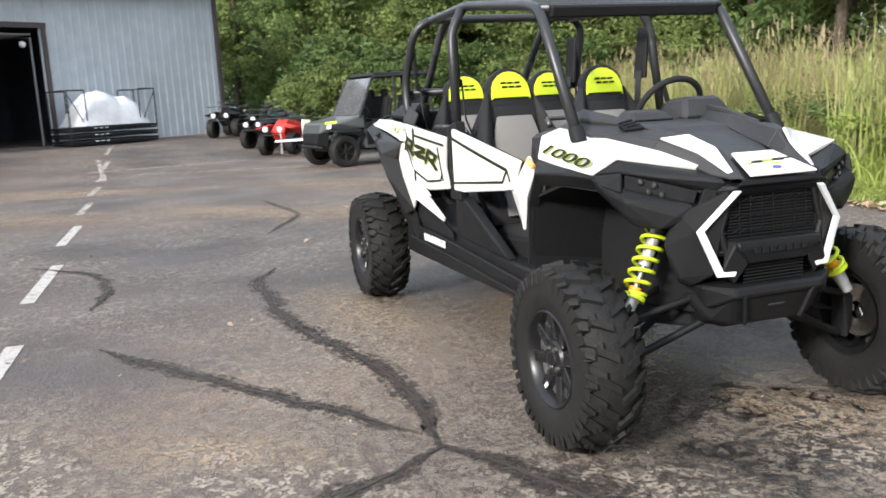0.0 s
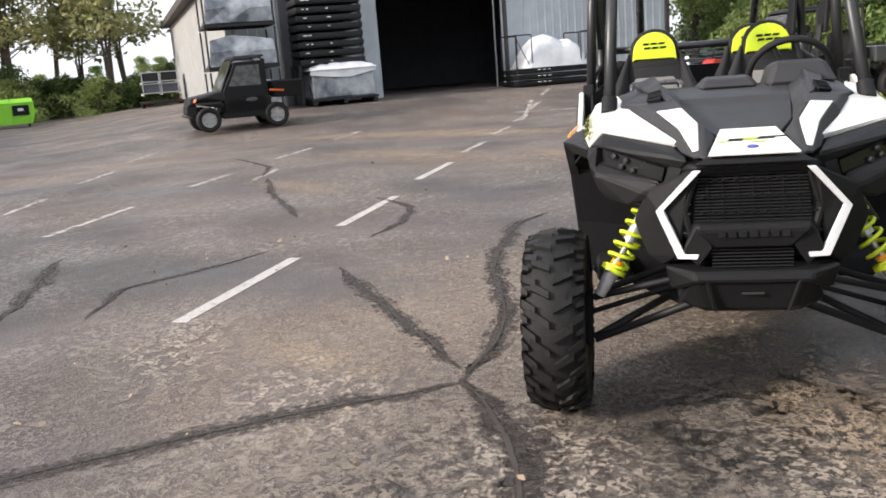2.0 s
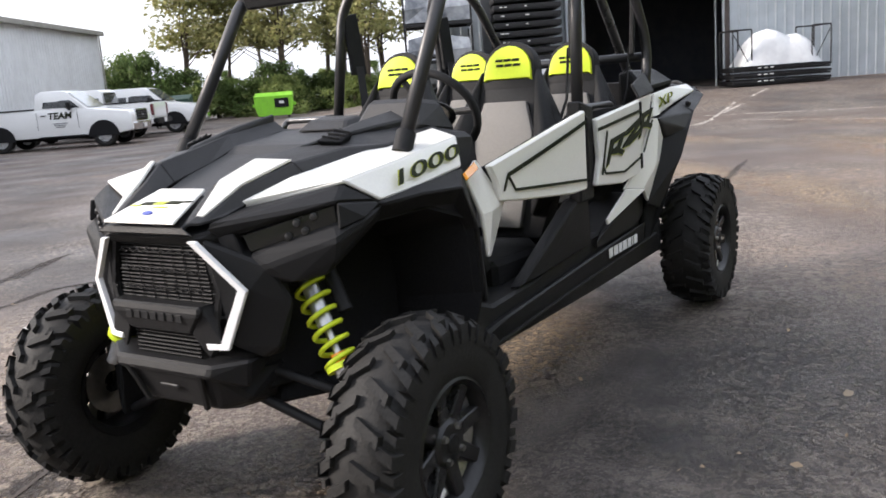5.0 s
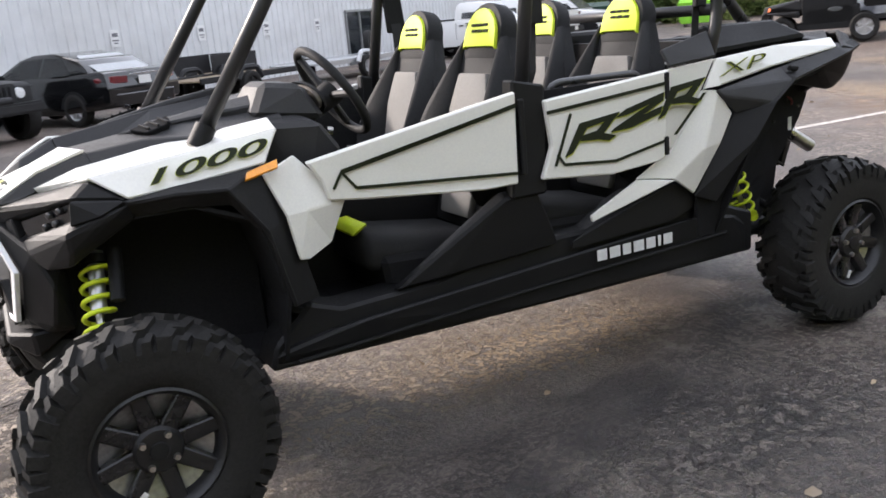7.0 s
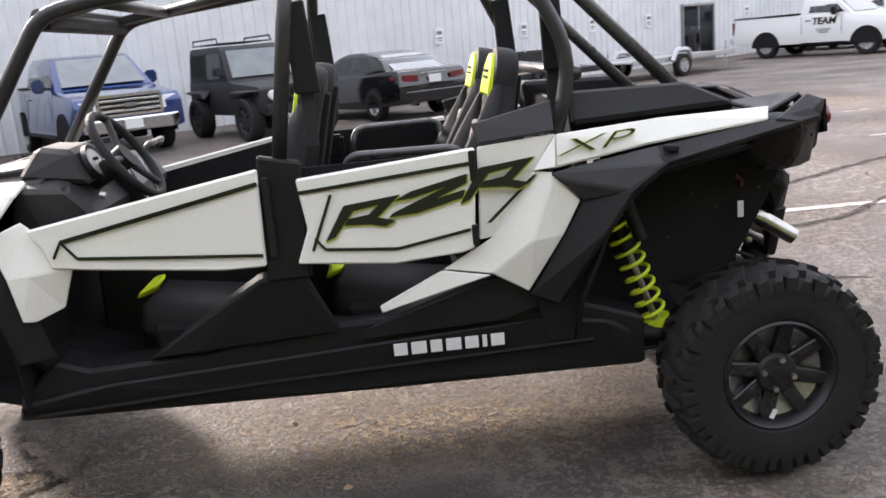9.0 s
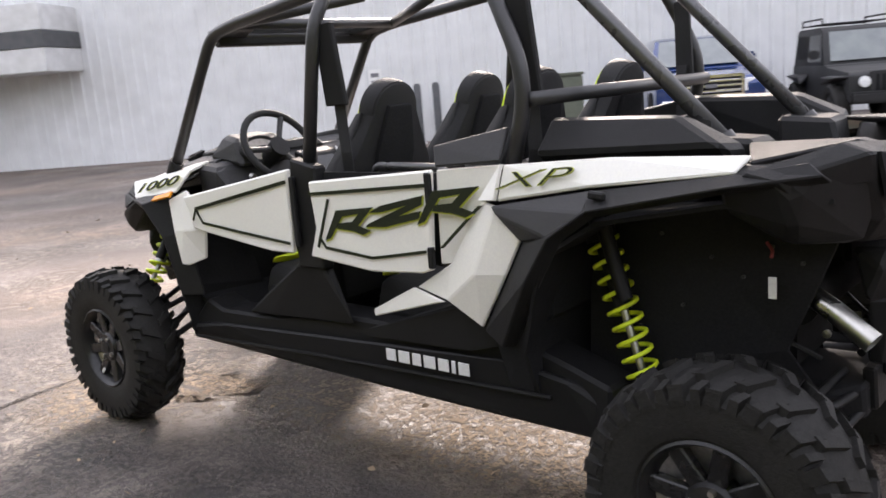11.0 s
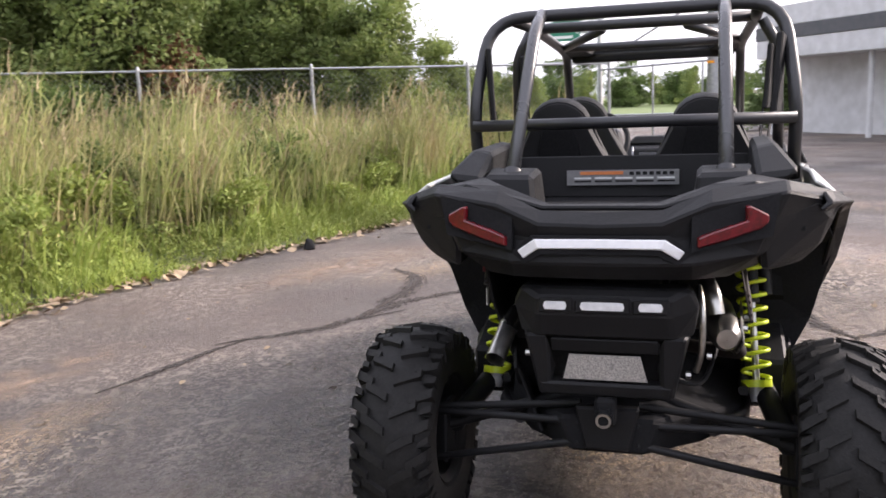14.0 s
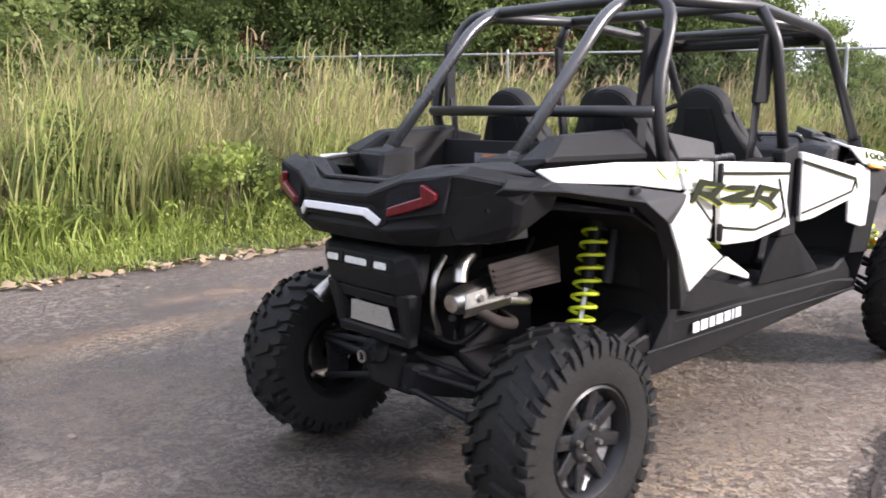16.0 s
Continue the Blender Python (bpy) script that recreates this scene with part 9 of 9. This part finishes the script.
# ---- fence, plants ----
def blades(n, place, height, width, lean, seed, segs=4, droop=0.4, wind=0.0):
    """Strips that rise and bend: an array of (n, rows, 2, 3)."""
    r = np.random.default_rng(seed)
    base = place(n, r)
    n = len(base)
    h = height(base, r)
    a = r.uniform(0, math.tau, n)
    if wind:
        # most lean the way the wind blows along the bank
        a = np.where(r.uniform(0, 1, n) < wind, r.normal(-0.9, 0.55, n), a)
    bend = np.abs(r.normal(lean, lean * 0.5, n)) * h
    d = np.stack([np.cos(a), np.sin(a)], -1)
    f = r.uniform(0, math.tau, n)
    wdir = np.stack([np.cos(f), np.sin(f), np.zeros(n)], -1)
    w = width * r.uniform(0.6, 1.4, n)
    out = np.zeros((n, segs + 1, 2, 3))
    for k in range(segs + 1):
        t = k / segs
        p = base.copy()
        p[:, :2] += d * (bend * t ** 2)[:, None]
        p[:, 2] += h * (t - droop * t ** 3 * np.minimum(1, bend / h))
        ww = w * (1 - 0.85 * t ** 2) * 0.5
        out[:, k, 0] = p - wdir * ww[:, None]
        out[:, k, 1] = p + wdir * ww[:, None]
    return out


def bank_height(x, y):
    d = y - np.interp(x, [p[0] for p in EDGE], [p[1] for p in EDGE])
    z = np.interp(d, (0, 0.12, 0.35, 0.8, 1.6, 3, 5, 8, 14), (0, 0.03, 0.05, 0.07, 0.10, 0.16, 0.22, 0.3, 0.5))
    return d, z


def on_bank(x0, x1, d0, d1, skew=1.0, gaps=0.0):
    """Places on the bank between two distances from the edge; gaps: the share left bare, in drifts."""
    def place(n, r):
        x = r.uniform(x0, x1, n)
        d = d0 + (d1 - d0) * r.uniform(0, 1, n) ** skew
        y = np.interp(x, [p[0] for p in EDGE], [p[1] for p in EDGE]) + d
        u = x * U.x + y * U.y
        keep = u < 13.5
        if gaps:
            drift = np.array([noise.noise((p * 1.1, q * 1.1, 9.0)) for p, q in zip(x, y)])
            keep &= drift > (gaps - 0.5) * r.uniform(0.6, 1.6, n)
        x, y = x[keep], y[keep]
        _, z = bank_height(x, y)
        return np.stack([x, y, z + np.array([rise(a, b) for a, b in zip(x, y)]) - 0.03], -1)
    return place


def clumpy(lo, hi, scale, taper=True):
    def height(base, r):
        c = np.array([noise.noise((b[0] * scale, b[1] * scale, 5.0)) for b in base])
        h = (lo + (hi - lo) * np.clip(0.5 + c, 0, 1)) * r.uniform(0.75, 1.12, len(base))
        return h * (np.interp(base[:, 0], (-6, 1, 5, 8, 13), (1.14, 1.10, 1.0, 0.94, 0.85)) if taper else 1)
    return height


tagged(quads("reed_leaves", blades(17000, on_bank(-22, 13.2, 0.95, 7.0, 1.25, 0.26), clumpy(0.85, 1.95, 0.9), 0.019, 0.28, 1, 5, 0.6, 0.6), REED), "tall green reed leaves massed on the bank", "reeds", kind="stuff")


def stem_leaves(n, lo, hi, seed):
    """Arching blades that leave the stems part of the way up."""
    def place(m, r):
        b = on_bank(-22, 13.2, 1.15, 7.0, 1.3, 0.26)(m, r)
        b[:, 2] += clumpy(0.85, 1.95, 0.9)(b, np.random.default_rng(seed)) * r.uniform(lo, hi, len(b))
        return b
    return blades(n, place, lambda b, r: r.uniform(0.22, 0.62, len(b)), 0.017, 0.62, seed, 4, 0.95, 0.35)


tagged(quads("reed_side_leaves", stem_leaves(34000, 0.22, 0.86, 51), REED), "arching reed leaves on the stems", "reeds", kind="stuff")
tagged(quads("dry_reed_leaves", stem_leaves(9000, 0.10, 0.80, 52), REED_DRY), "withered tan reed leaves on the stems", "reeds", kind="stuff")
tagged(quads("reed_stalks", blades(5200, on_bank(-22, 13, 1.5, 7.0, 1.0, 0.28), clumpy(1.15, 2.0, 0.9), 0.011, 0.16, 2, 4, 0.3, 0.6), REED_DRY), "tan reed stalks with dry tops", "reeds", kind="stuff")


def plumes():
    """Dry nodding seed heads."""
    def place(n, r):
        b = on_bank(-22, 12.5, 1.7, 7.0, 1.0, 0.28)(n, r)
        b[:, 2] += clumpy(1.15, 1.85, 0.9)(b, np.random.default_rng(31))
        return b
    return blades(2600, place, lambda b, r: r.uniform(0.18, 0.36, len(b)), 0.026, 0.55, 3, 4, 1.0, 0.75)


tagged(quads("reed_plumes", plumes(), REED_DRY), "dry tan seed heads of the reeds", "reeds", kind="stuff")
tagged(quads("tall_weeds", blades(9000, on_bank(-20, 13.2, 0.40, 2.2), clumpy(0.20, 0.75, 1.3), 0.022, 0.42, 5, 4, 0.7, 0.3), WEED), "fresh green weeds in front of the reeds", "weeds", kind="stuff")
tagged(quads("grass", blades(26000, on_bank(-20, 13.8, -0.03, 1.3, 1.3), clumpy(0.06, 0.30, 1.4, False), 0.013, 0.5, 6, 3, 0.5), WEED), "short bright grass along the asphalt edge", "grass", kind="stuff")


def leaf_cloud(centres, radii, n, size, seed, flat=0.75):
    """Small folded leaves in clumps: an array of (n, 2, 2, 3)."""
    r = np.random.default_rng(seed)
    k = r.integers(0, len(centres), n)
    d = r.normal(0, 1, (n, 3))
    d /= np.linalg.norm(d, axis=1)[:, None]
    rad = radii[k] * r.uniform(0.25, 1.0, n) ** 0.5
    p = centres[k] + d * rad[:, None] * np.array([1, 1, flat])
    a = r.normal(0, 1, (n, 3))
    a /= np.linalg.norm(a, axis=1)[:, None]
    b = np.cross(a, r.normal(0, 1, (n, 3)))
    b /= np.linalg.norm(b, axis=1)[:, None]
    s = size * r.uniform(0.5, 1.4, n)[:, None]
    out = np.zeros((n, 3, 2, 3))
    out[:, 0, 0], out[:, 0, 1] = p - a * s - b * s * 0.12, p - a * s + b * s * 0.12
    out[:, 1, 0], out[:, 1, 1] = p - b * s * 0.5, p + b * s * 0.5
    out[:, 2, 0], out[:, 2, 1] = p + a * s - b * s * 0.10 - np.array([0, 0, 0.25]) * s, p + a * s + b * s * 0.10 - np.array([0, 0, 0.25]) * s
    return out


def leafy_band(n, d0, d1, lo, hi, size, seed, spread=0.20, stems=900, gaps=0.25):
    """Small leaves of low weeds, in many loose plants along the bank."""
    r = np.random.default_rng(seed)
    base = on_bank(-12, 13.2, d0, d1, 1.0, gaps)(stems, r)
    m = len(base)
    h = lo + (hi - lo) * r.uniform(0, 1, m) * np.clip(0.6 + np.array([noise.noise((b[0] * 1.3, b[1] * 1.3, seed)) for b in base]), 0.15, 1.2)
    rep_ = 3
    centres = np.concatenate([base + np.stack([r.normal(0, spread * 0.4, m), r.normal(0, spread * 0.4, m), h * (k + 0.6) / rep_], -1) for k in range(rep_)])
    radii = np.concatenate([spread * r.uniform(0.6, 1.2, m) * (1.1 - 0.2 * k) for k in range(rep_)])
    return leaf_cloud(centres, radii, n, size, seed, 0.8)


tagged(quads("low_weeds", leafy_band(64000, 0.10, 1.6, 0.06, 0.40, 0.0145, 41, 0.11, 2600), WEED), "bright small-leaved weeds along the asphalt edge", "weeds", kind="stuff")
tagged(quads("mid_weeds", leafy_band(44000, 0.9, 3.4, 0.20, 1.00, 0.019, 42, 0.15, 2600, 0.60), WEED_DARK), "leafy green weeds among the reeds", "weeds", kind="stuff")


def grow(name, height, spread, trunk, leaves, size, material, seed, low=0.25, clumps=34, label="", stems=1, flat=0.75):
    """A tree: tapered trunk with limbs and a crown of leaf clumps."""
    r = random.Random(seed)
    t = thing(name, label, "tree" if height > 3.2 else "bush")
    woods, centres, radii = [], [], []
    for st in range(stems):
        lean = Vector((r.uniform(-1, 1), r.uniform(-1, 1), 0)) * spread * (0.10 + 0.25 * (stems > 1))
        pts = [Vector((r.uniform(-0.2, 0.2) * (stems > 1), r.uniform(-0.2, 0.2) * (stems > 1), -0.15))]
        for k in range(1, 6):
            pts.append(pts[0] + lean * (k / 5) ** 1.4 + Vector((r.uniform(-1, 1), r.uniform(-1, 1), 0)) * trunk * 0.9 + Vector((0, 0, height * 0.92 * k / 5)))
        woods.append(tube(pts, trunk / (1 + 0.3 * (stems - 1)), 8, taper=(1.25, 0.16)))
        for c in range(clumps // stems):
            f = low + (1 - low) * r.random() ** 0.8
            i = min(4, int(f * 5))
            on = pts[i].lerp(pts[i + 1], f * 5 - i)
            a = r.uniform(0, math.tau)
            reach = spread * (0.35 + 0.75 * r.random()) * (1.05 - 0.75 * max(0, f - 0.35) / 0.65)
            tip = on + Vector((math.cos(a) * reach, math.sin(a) * reach, reach * r.uniform(0.05, 0.6)))
            if c % 2 == 0:
                mid = on.lerp(tip, 0.5) + Vector((0, 0, 0.08 * reach))
                woods.append(tube([on, mid, tip], trunk * 0.26, 5, taper=(1, 0.2)))
            centres.append(tip)
            radii.append(spread * r.uniform(0.20, 0.42))
            if r.random() < 0.6:
                centres.append(on.lerp(tip, 0.55))
                radii.append(spread * r.uniform(0.15, 0.32))
    tr = part("trunk", join(*woods), BARK, t, "", 40)
    arr = leaf_cloud(np.array([tuple(c) for c in centres]), np.array(radii), leaves, size, seed, flat)
    cr = quads("crown", arr, material)
    cr.parent = t
    return t


T_DARK = grow("tree", 9.5, 2.6, 0.17, 9000, 0.115, LEAF_DARK, 11, 0.12, 46, "dense dark-green broadleaf tree behind the reeds")
T_MID = grow("tree", 8.0, 2.5, 0.14, 13000, 0.082, LEAF_MID, 12, 0.10, 46, "mid-green broadleaf tree behind the reeds")
T_WILLOW = grow("tree", 6.0, 2.1, 0.08, 14000, 0.062, LEAF_MID, 13, 0.05, 50, "light feathery young tree at the wood's edge", 2)
T_TALL = grow("tree", 10.5, 2.9, 0.15, 3600, 0.15, LEAF_PALE, 14, 0.30, 46, "tall slender tree with bare lower trunks and thin yellowing leaves", 3)
B_DARK = grow("bush", 2.6, 1.5, 0.05, 5000, 0.075, LEAF_DARK, 15, 0.0, 40, "dense dark-green bush at the lot's edge", 3)
B_MID = grow("bush", 2.2, 1.4, 0.05, 5000, 0.07, LEAF_MID, 16, 0.0, 40, "leafy mid-green bush at the lot's edge", 3)
B_RED = grow("bush", 2.2, 0.9, 0.04, 2500, 0.06, LEAF_RED, 17, 0.1, 24, "shrub with rusty red leaves", 3)
DARK_TUFT = grow("weed_plant", 1.15, 0.55, 0.012, 3200, 0.028, WEED_DARK, 19, 0.0, 30, "bushy dark-green weed in front of the reeds", 4)
tagged(DARK_TUFT, category="weed")
WEED_TUFT = grow("weed_plant", 0.9, 0.45, 0.012, 1500, 0.026, WEED, 18, 0.0, 22, "leafy green weed among the grass", 3)
tagged(WEED_TUFT, category="weed")


def plant(template, x, y, scale, seed, group, z=None, sz=None):
    r = random.Random(seed)
    m = pose(x, y, rise(x, y) if z is None else z, 0, 0, r.uniform(0, 360)) @ Matrix.Diagonal((scale, scale, (sz or scale) * r.uniform(0.9, 1.1), 1))
    return tagged(copy_thing(template, m), group=group)


def bank_z(x, y):
    return float(np.interp(y - edge_y(x), (0, 0.35, 1.6, 5, 14, 60), (0, 0.05, 0.10, 0.22, 0.5, 2.0)))


k = 0
r0 = random.Random(8)
# wood behind the fence and the reeds
for i in range(66):
    v = -5.4 + i * 0.52
    tall = min(1.0, max(0.0, (v + 4.4) / 5.5))
    p = lot(14.0 + r0.uniform(-0.7, 1.2) - 0.22 * max(0, v - 12), v + r0.uniform(-0.3, 0.3))
    k += 1
    plant((T_WILLOW, T_MID)[i % 3 == 2], p.x, p.y, (0.30 + 0.46 * tall) * r0.uniform(0.85, 1.12) * (1 if i % 3 < 2 else 0.78), k, "trees behind the reeds", 0.25)
for i in range(44):
    v = -0.4 + i * 0.85
    p = lot(17.0 + r0.uniform(-1.2, 1.6) - 0.22 * max(0, v - 12), v + r0.uniform(-0.4, 0.4))
    k += 1
    plant((T_DARK, T_MID, T_DARK)[i % 3], p.x, p.y, r0.uniform(0.72, 1.0) * min(1, 0.60 + 0.10 * (v + 0.4)), k, "trees behind the reeds", 0.3)
for i in range(26):
    v = 2.5 + i * 1.3
    p = lot(21.5 + r0.uniform(-1.5, 2.0) - 0.22 * max(0, v - 12), v + r0.uniform(-0.5, 0.5))
    k += 1
    plant((T_DARK, T_MID)[i % 2], p.x, p.y, r0.uniform(1.0, 1.3), k, "trees behind the reeds", 0.3)
for i in range(52):
    v = -4.2 + i * 0.60
    p = lot(12.9 + r0.uniform(-1.5, 0.6), v)
    k += 1
    plant((B_MID, B_MID, B_DARK)[i % 3], p.x, p.y, r0.uniform(0.7, 1.1) * (0.42 if v < 0.5 else min(1, 0.55 + 0.06 * (v - 0.5))), k, "bushes by the fence", 0.15)
for v in (2.2, 8.6):
    p = lot(12.9, v)
    plant(B_RED, p.x, p.y, 1.15, 900 + int(v * 10), "bushes by the fence", 0.35)
for i in range(28):
    x = -9 + i * 0.75 + r0.uniform(-0.4, 0.4)
    y = edge_y(x) + r0.uniform(0.9, 3.6)
    k += 1
    plant((WEED_TUFT, B_MID, WEED_TUFT, WEED_TUFT)[i % 4], x, y, r0.uniform(0.5, 1.35) * (0.18 if i % 4 == 1 else 0.85), k, "shrubs among the reeds", bank_z(x, y))
for i in range(22):
    x = -10.5 + i * 1.03 + r0.uniform(-0.3, 0.3)
    y = edge_y(x) + r0.uniform(1.1, 2.8)
    k += 1
    plant(DARK_TUFT, x, y, r0.uniform(0.55, 1.25), k, "dark weeds in front of the reeds", bank_z(x, y))
# wood beyond the far end of the bank and beside the workshop
for i in range(40):
    x = -44 + i * 1.15
    y = edge_y(x) + 8.5 + r0.uniform(0, 7.0)
    k += 1
    plant((T_MID, T_DARK, T_MID, T_WILLOW)[i % 4], x, y, r0.uniform(0.85, 1.2), k, "trees behind the reeds", bank_z(x, y) - 0.1)
for i in range(34):
    x, y = -26 - r0.uniform(0, 16), 3.0 + i * 0.42 + r0.uniform(0, 2.0)
    if -0.545 * x + 0.839 * y < 18.6:
        continue
    k += 1
    plant((T_MID, T_DARK, T_WILLOW)[i % 3], x, y, r0.uniform(0.8, 1.15), k, "trees beside the workshop", 0.4)
for i in range(30):
    x, y = -24.0 - r0.uniform(0, 4), 3.2 + i * 0.36
    if -0.545 * x + 0.839 * y < 16.9:
        continue
    k += 1
    plant((B_MID, B_DARK)[i % 2], x, y, r0.uniform(0.8, 1.3), k, "bushes beside the workshop", 0.35)
for i in range(11):
    x, y = -36 - 1.6 * i, 2.4 + 0.42 * i + r0.uniform(-0.8, 1.2)
    k += 1
    plant((T_MID, T_WILLOW, T_DARK)[i % 3], x, y, r0.uniform(0.9, 1.15) * (1.3 if i % 3 == 1 else 1), k, "trees beside the workshop", 0.4)
# far side: tall thin trees over a hedge
for i in range(10):
    p = lot(-48 - r0.uniform(0, 9), -14.6 + i * 1.4 + r0.uniform(-0.6, 0.6))
    k += 1
    plant(T_TALL, p.x, p.y, r0.uniform(0.8, 1.12), k, "tall trees at the far side", 0)
for i in range(34):
    p = lot(-47 - r0.uniform(0, 5), -26 + i * 0.95)
    k += 1
    plant((B_DARK, B_MID)[i % 2], p.x, p.y, r0.uniform(0.9, 1.3), k, "hedge at the far side", 0, r0.uniform(0.8, 1.2) * (1.45 if i < 13 else 0.95))
for i in range(12):
    p = lot(-70 - r0.uniform(0, 30), -34 + i * 4.2)
    k += 1
    plant((T_MID, T_DARK)[i % 2], p.x, p.y, r0.uniform(0.4, 0.55), k, "distant trees", 0)
for i in range(14):
    p = lot(-75 - r0.uniform(0, 30), 2 + i * 1.6)
    k += 1
    plant((T_MID, T_DARK)[i % 2], p.x, p.y, r0.uniform(0.5, 0.75), k, "distant trees", 0)
# beyond the gate
for i in range(64):
    x, y = 78 + r0.uniform(0, 40), -22 + i * 1.25
    k += 1
    plant((B_DARK, B_MID, T_WILLOW, B_DARK)[i % 4], x, y, r0.uniform(0.8, 1.0) * (0.75 if i % 4 == 2 else 1.6), k, "distant trees beyond the gate", -0.2)
for i in range(9):
    x, y = 84 + r0.uniform(0, 20), 8 + i * 3.0
    k += 1
    plant(T_DARK, x, y, r0.uniform(0.5, 0.8), k, "distant trees beyond the gate", -0.6)
for x, y, s in ((30.5, -3.6, 1.0), (32.0, -4.6, 1.1), (33.5, -4.9, 1.0), (29.0, -2.4, 0.5)):
    k += 1
    plant(B_DARK, x, y, s, k, "bushes by the office", 0)
for i in range(30):
    x = -14 + i * 0.92
    y = edge_y(x) + r0.uniform(0.7, 2.2)
    k += 1
    plant(WEED_TUFT, x, y, r0.uniform(0.6, 1.25), k, "weeds in the verge", bank_z(x, y))
for i, t in enumerate((T_DARK, T_MID, T_WILLOW, T_TALL, B_DARK, B_MID, B_RED)):
    t.matrix_basis = Matrix.Translation(lot(-62 - 5 * i, 30 + 3 * (i % 3), 0.5))
DARK_TUFT.matrix_basis = pose(-11.2, edge_y(-11.2) + 1.5, bank_z(-11.2, edge_y(-11.2) + 1.5))
WEED_TUFT.matrix_basis = pose(-9.4, edge_y(-9.4) + 1.2, bank_z(-9.4, edge_y(-9.4) + 1.2))

# chain-link fence with a big gate post
fence = thing("fence", "galvanised chain-link fence along the reeds", "fence", LOT @ pose(11.75, 0, 0))
F0, FN, FS = -5.9, 13, 2.9
for i in range(FN):
    z = 2.12 + 0.03 * i
    part("post", join(tube([(0, F0 + FS * i, -0.2), (0, F0 + FS * i, z + 0.03)], 0.033, 10), tube([(0, F0 + FS * i, z), (0, F0 + FS * i, z + 0.06)], 0.040, 10, taper=(1, 0.5))), GALV, fence, "", 40)
    if i < FN - 1:
        part("top_rail", tube([(0, F0 + FS * i, z - 0.02), (0, F0 + FS * (i + 1), z + 0.01)], 0.022, 8), GALV, fence)
wire = np.zeros((2 * 330, 2, 2, 3))
for i in range(330):
    for j, s in enumerate((1, -1)):
        v0 = F0 + i * 0.105
        v1 = v0 + s * 2.0
        lo, hi = (v0, v1)
        zt = 2.1
        q = wire[i * 2 + j]
        q[0, 0], q[0, 1], q[1, 0], q[1, 1] = (0, lo, 0.05), (0, lo + 0.003, 0.05), (0, hi, zt), (0, hi + 0.003, zt)
keep = (wire[:, 1, 0, 1] > F0) & (wire[:, 1, 0, 1] < F0 + FS * (FN - 1))
mesh_f = quads("chain_link", wire[keep], GALV)
mesh_f.parent = fence
tagged(mesh_f, kind="stuff")
gp = thing("gate_post", "tall round grey steel gate post at the lot's exit", "gate post", pose(12.6, -0.5, 0))
part("pole", tube([(0, 0, -0.1), (0, 0, 3.35)], 0.125, 18), GALV, gp, "", 40)
part("cap", lathe([(0.138, 3.33), (0.13, 3.38), (0.001, 3.43)], 18, "z"), GALV, gp, "", 40)
part("concrete_foot", lathe([(0.22, -0.05), (0.20, 0.06), (0.001, 0.09)], 16, "z"), FASCIA_PALE, gp)
part("reflector", block(0.01, 0.12, 0.05, -0.128, 0.06, 2.02), AMBER, gp)
gate = thing("sliding_gate", "open galvanised cantilever gate frame beside the post", "gate", pose(0, 0, 0))
for a, b, rr in (((12.6, -0.4, 2.25), (12.9, 3.1, 2.12), 0.025), ((12.6, -0.4, 2.05), (12.9, 1.6, 1.98), 0.02), ((12.55, -0.45, 3.25), (13.0, 1.55, 2.15), 0.020), ((12.55, -0.45, 0.15), (12.9, 1.6, 0.15), 0.025), ((12.6, -0.4, 1.1), (12.9, 1.6, 1.1), 0.02), ((12.75, 0.6, 0.15), (12.75, 0.6, 2.05), 0.02), ((12.9, 1.6, 0.1), (12.9, 1.6, 2.1), 0.03), ((12.6, -0.3, 2.05), (12.6, -0.3, 0.1), 0.02)):
    part("rail", tube([a, b], rr, 8), GALV, gate)


def litter(n, place, size, seed, name, label):
    r = np.random.default_rng(seed)
    b = place(n, r)
    n = len(b)
    a = r.uniform(0, math.tau, n)
    s = size * r.uniform(0.4, 1.5, n)
    d = np.stack([np.cos(a) * s, np.sin(a) * s, r.normal(0, 0.25, n) * s], -1)
    e = np.stack([-np.sin(a) * s * 0.6, np.cos(a) * s * 0.6, r.normal(0, 0.3, n) * s], -1)
    b[:, 2] += 0.5 * s + 0.004
    out = np.zeros((n, 3, 2, 3))
    out[:, 0, 0], out[:, 0, 1] = b - d - e * 0.3, b - d + e * 0.3
    out[:, 1, 0], out[:, 1, 1] = b - e + np.array([0, 0, 0.006]), b + e
    out[:, 2, 0], out[:, 2, 1] = b + d - e * 0.2, b + d + e * 0.2
    tagged(quads(name, out, LITTER), label, "leaves", kind="stuff")


def edge_band(n, r):
    x = r.uniform(-12, 13.5, n)
    y = np.interp(x, [p[0] for p in EDGE], [p[1] for p in EDGE]) + r.normal(-0.03, 0.10, n)
    return np.stack([x, y, np.full(n, 0.0)], -1)


def anywhere(n, r):
    x, y = r.uniform(-8, 9, n), r.uniform(-5, 4.7, n)
    ok = y < np.interp(x, [p[0] for p in EDGE], [p[1] for p in EDGE]) - 0.1
    return np.stack([x[ok], y[ok], np.zeros(ok.sum())], -1)


litter(1900, edge_band, 0.042, 21, "edge_leaves", "tan fallen leaves along the asphalt edge")
litter(300, anywhere, 0.018, 22, "fallen_leaves", "scattered dry leaves on the asphalt")
litter(900, anywhere, 0.008, 23, "grit", "small pale stones scattered on the asphalt")
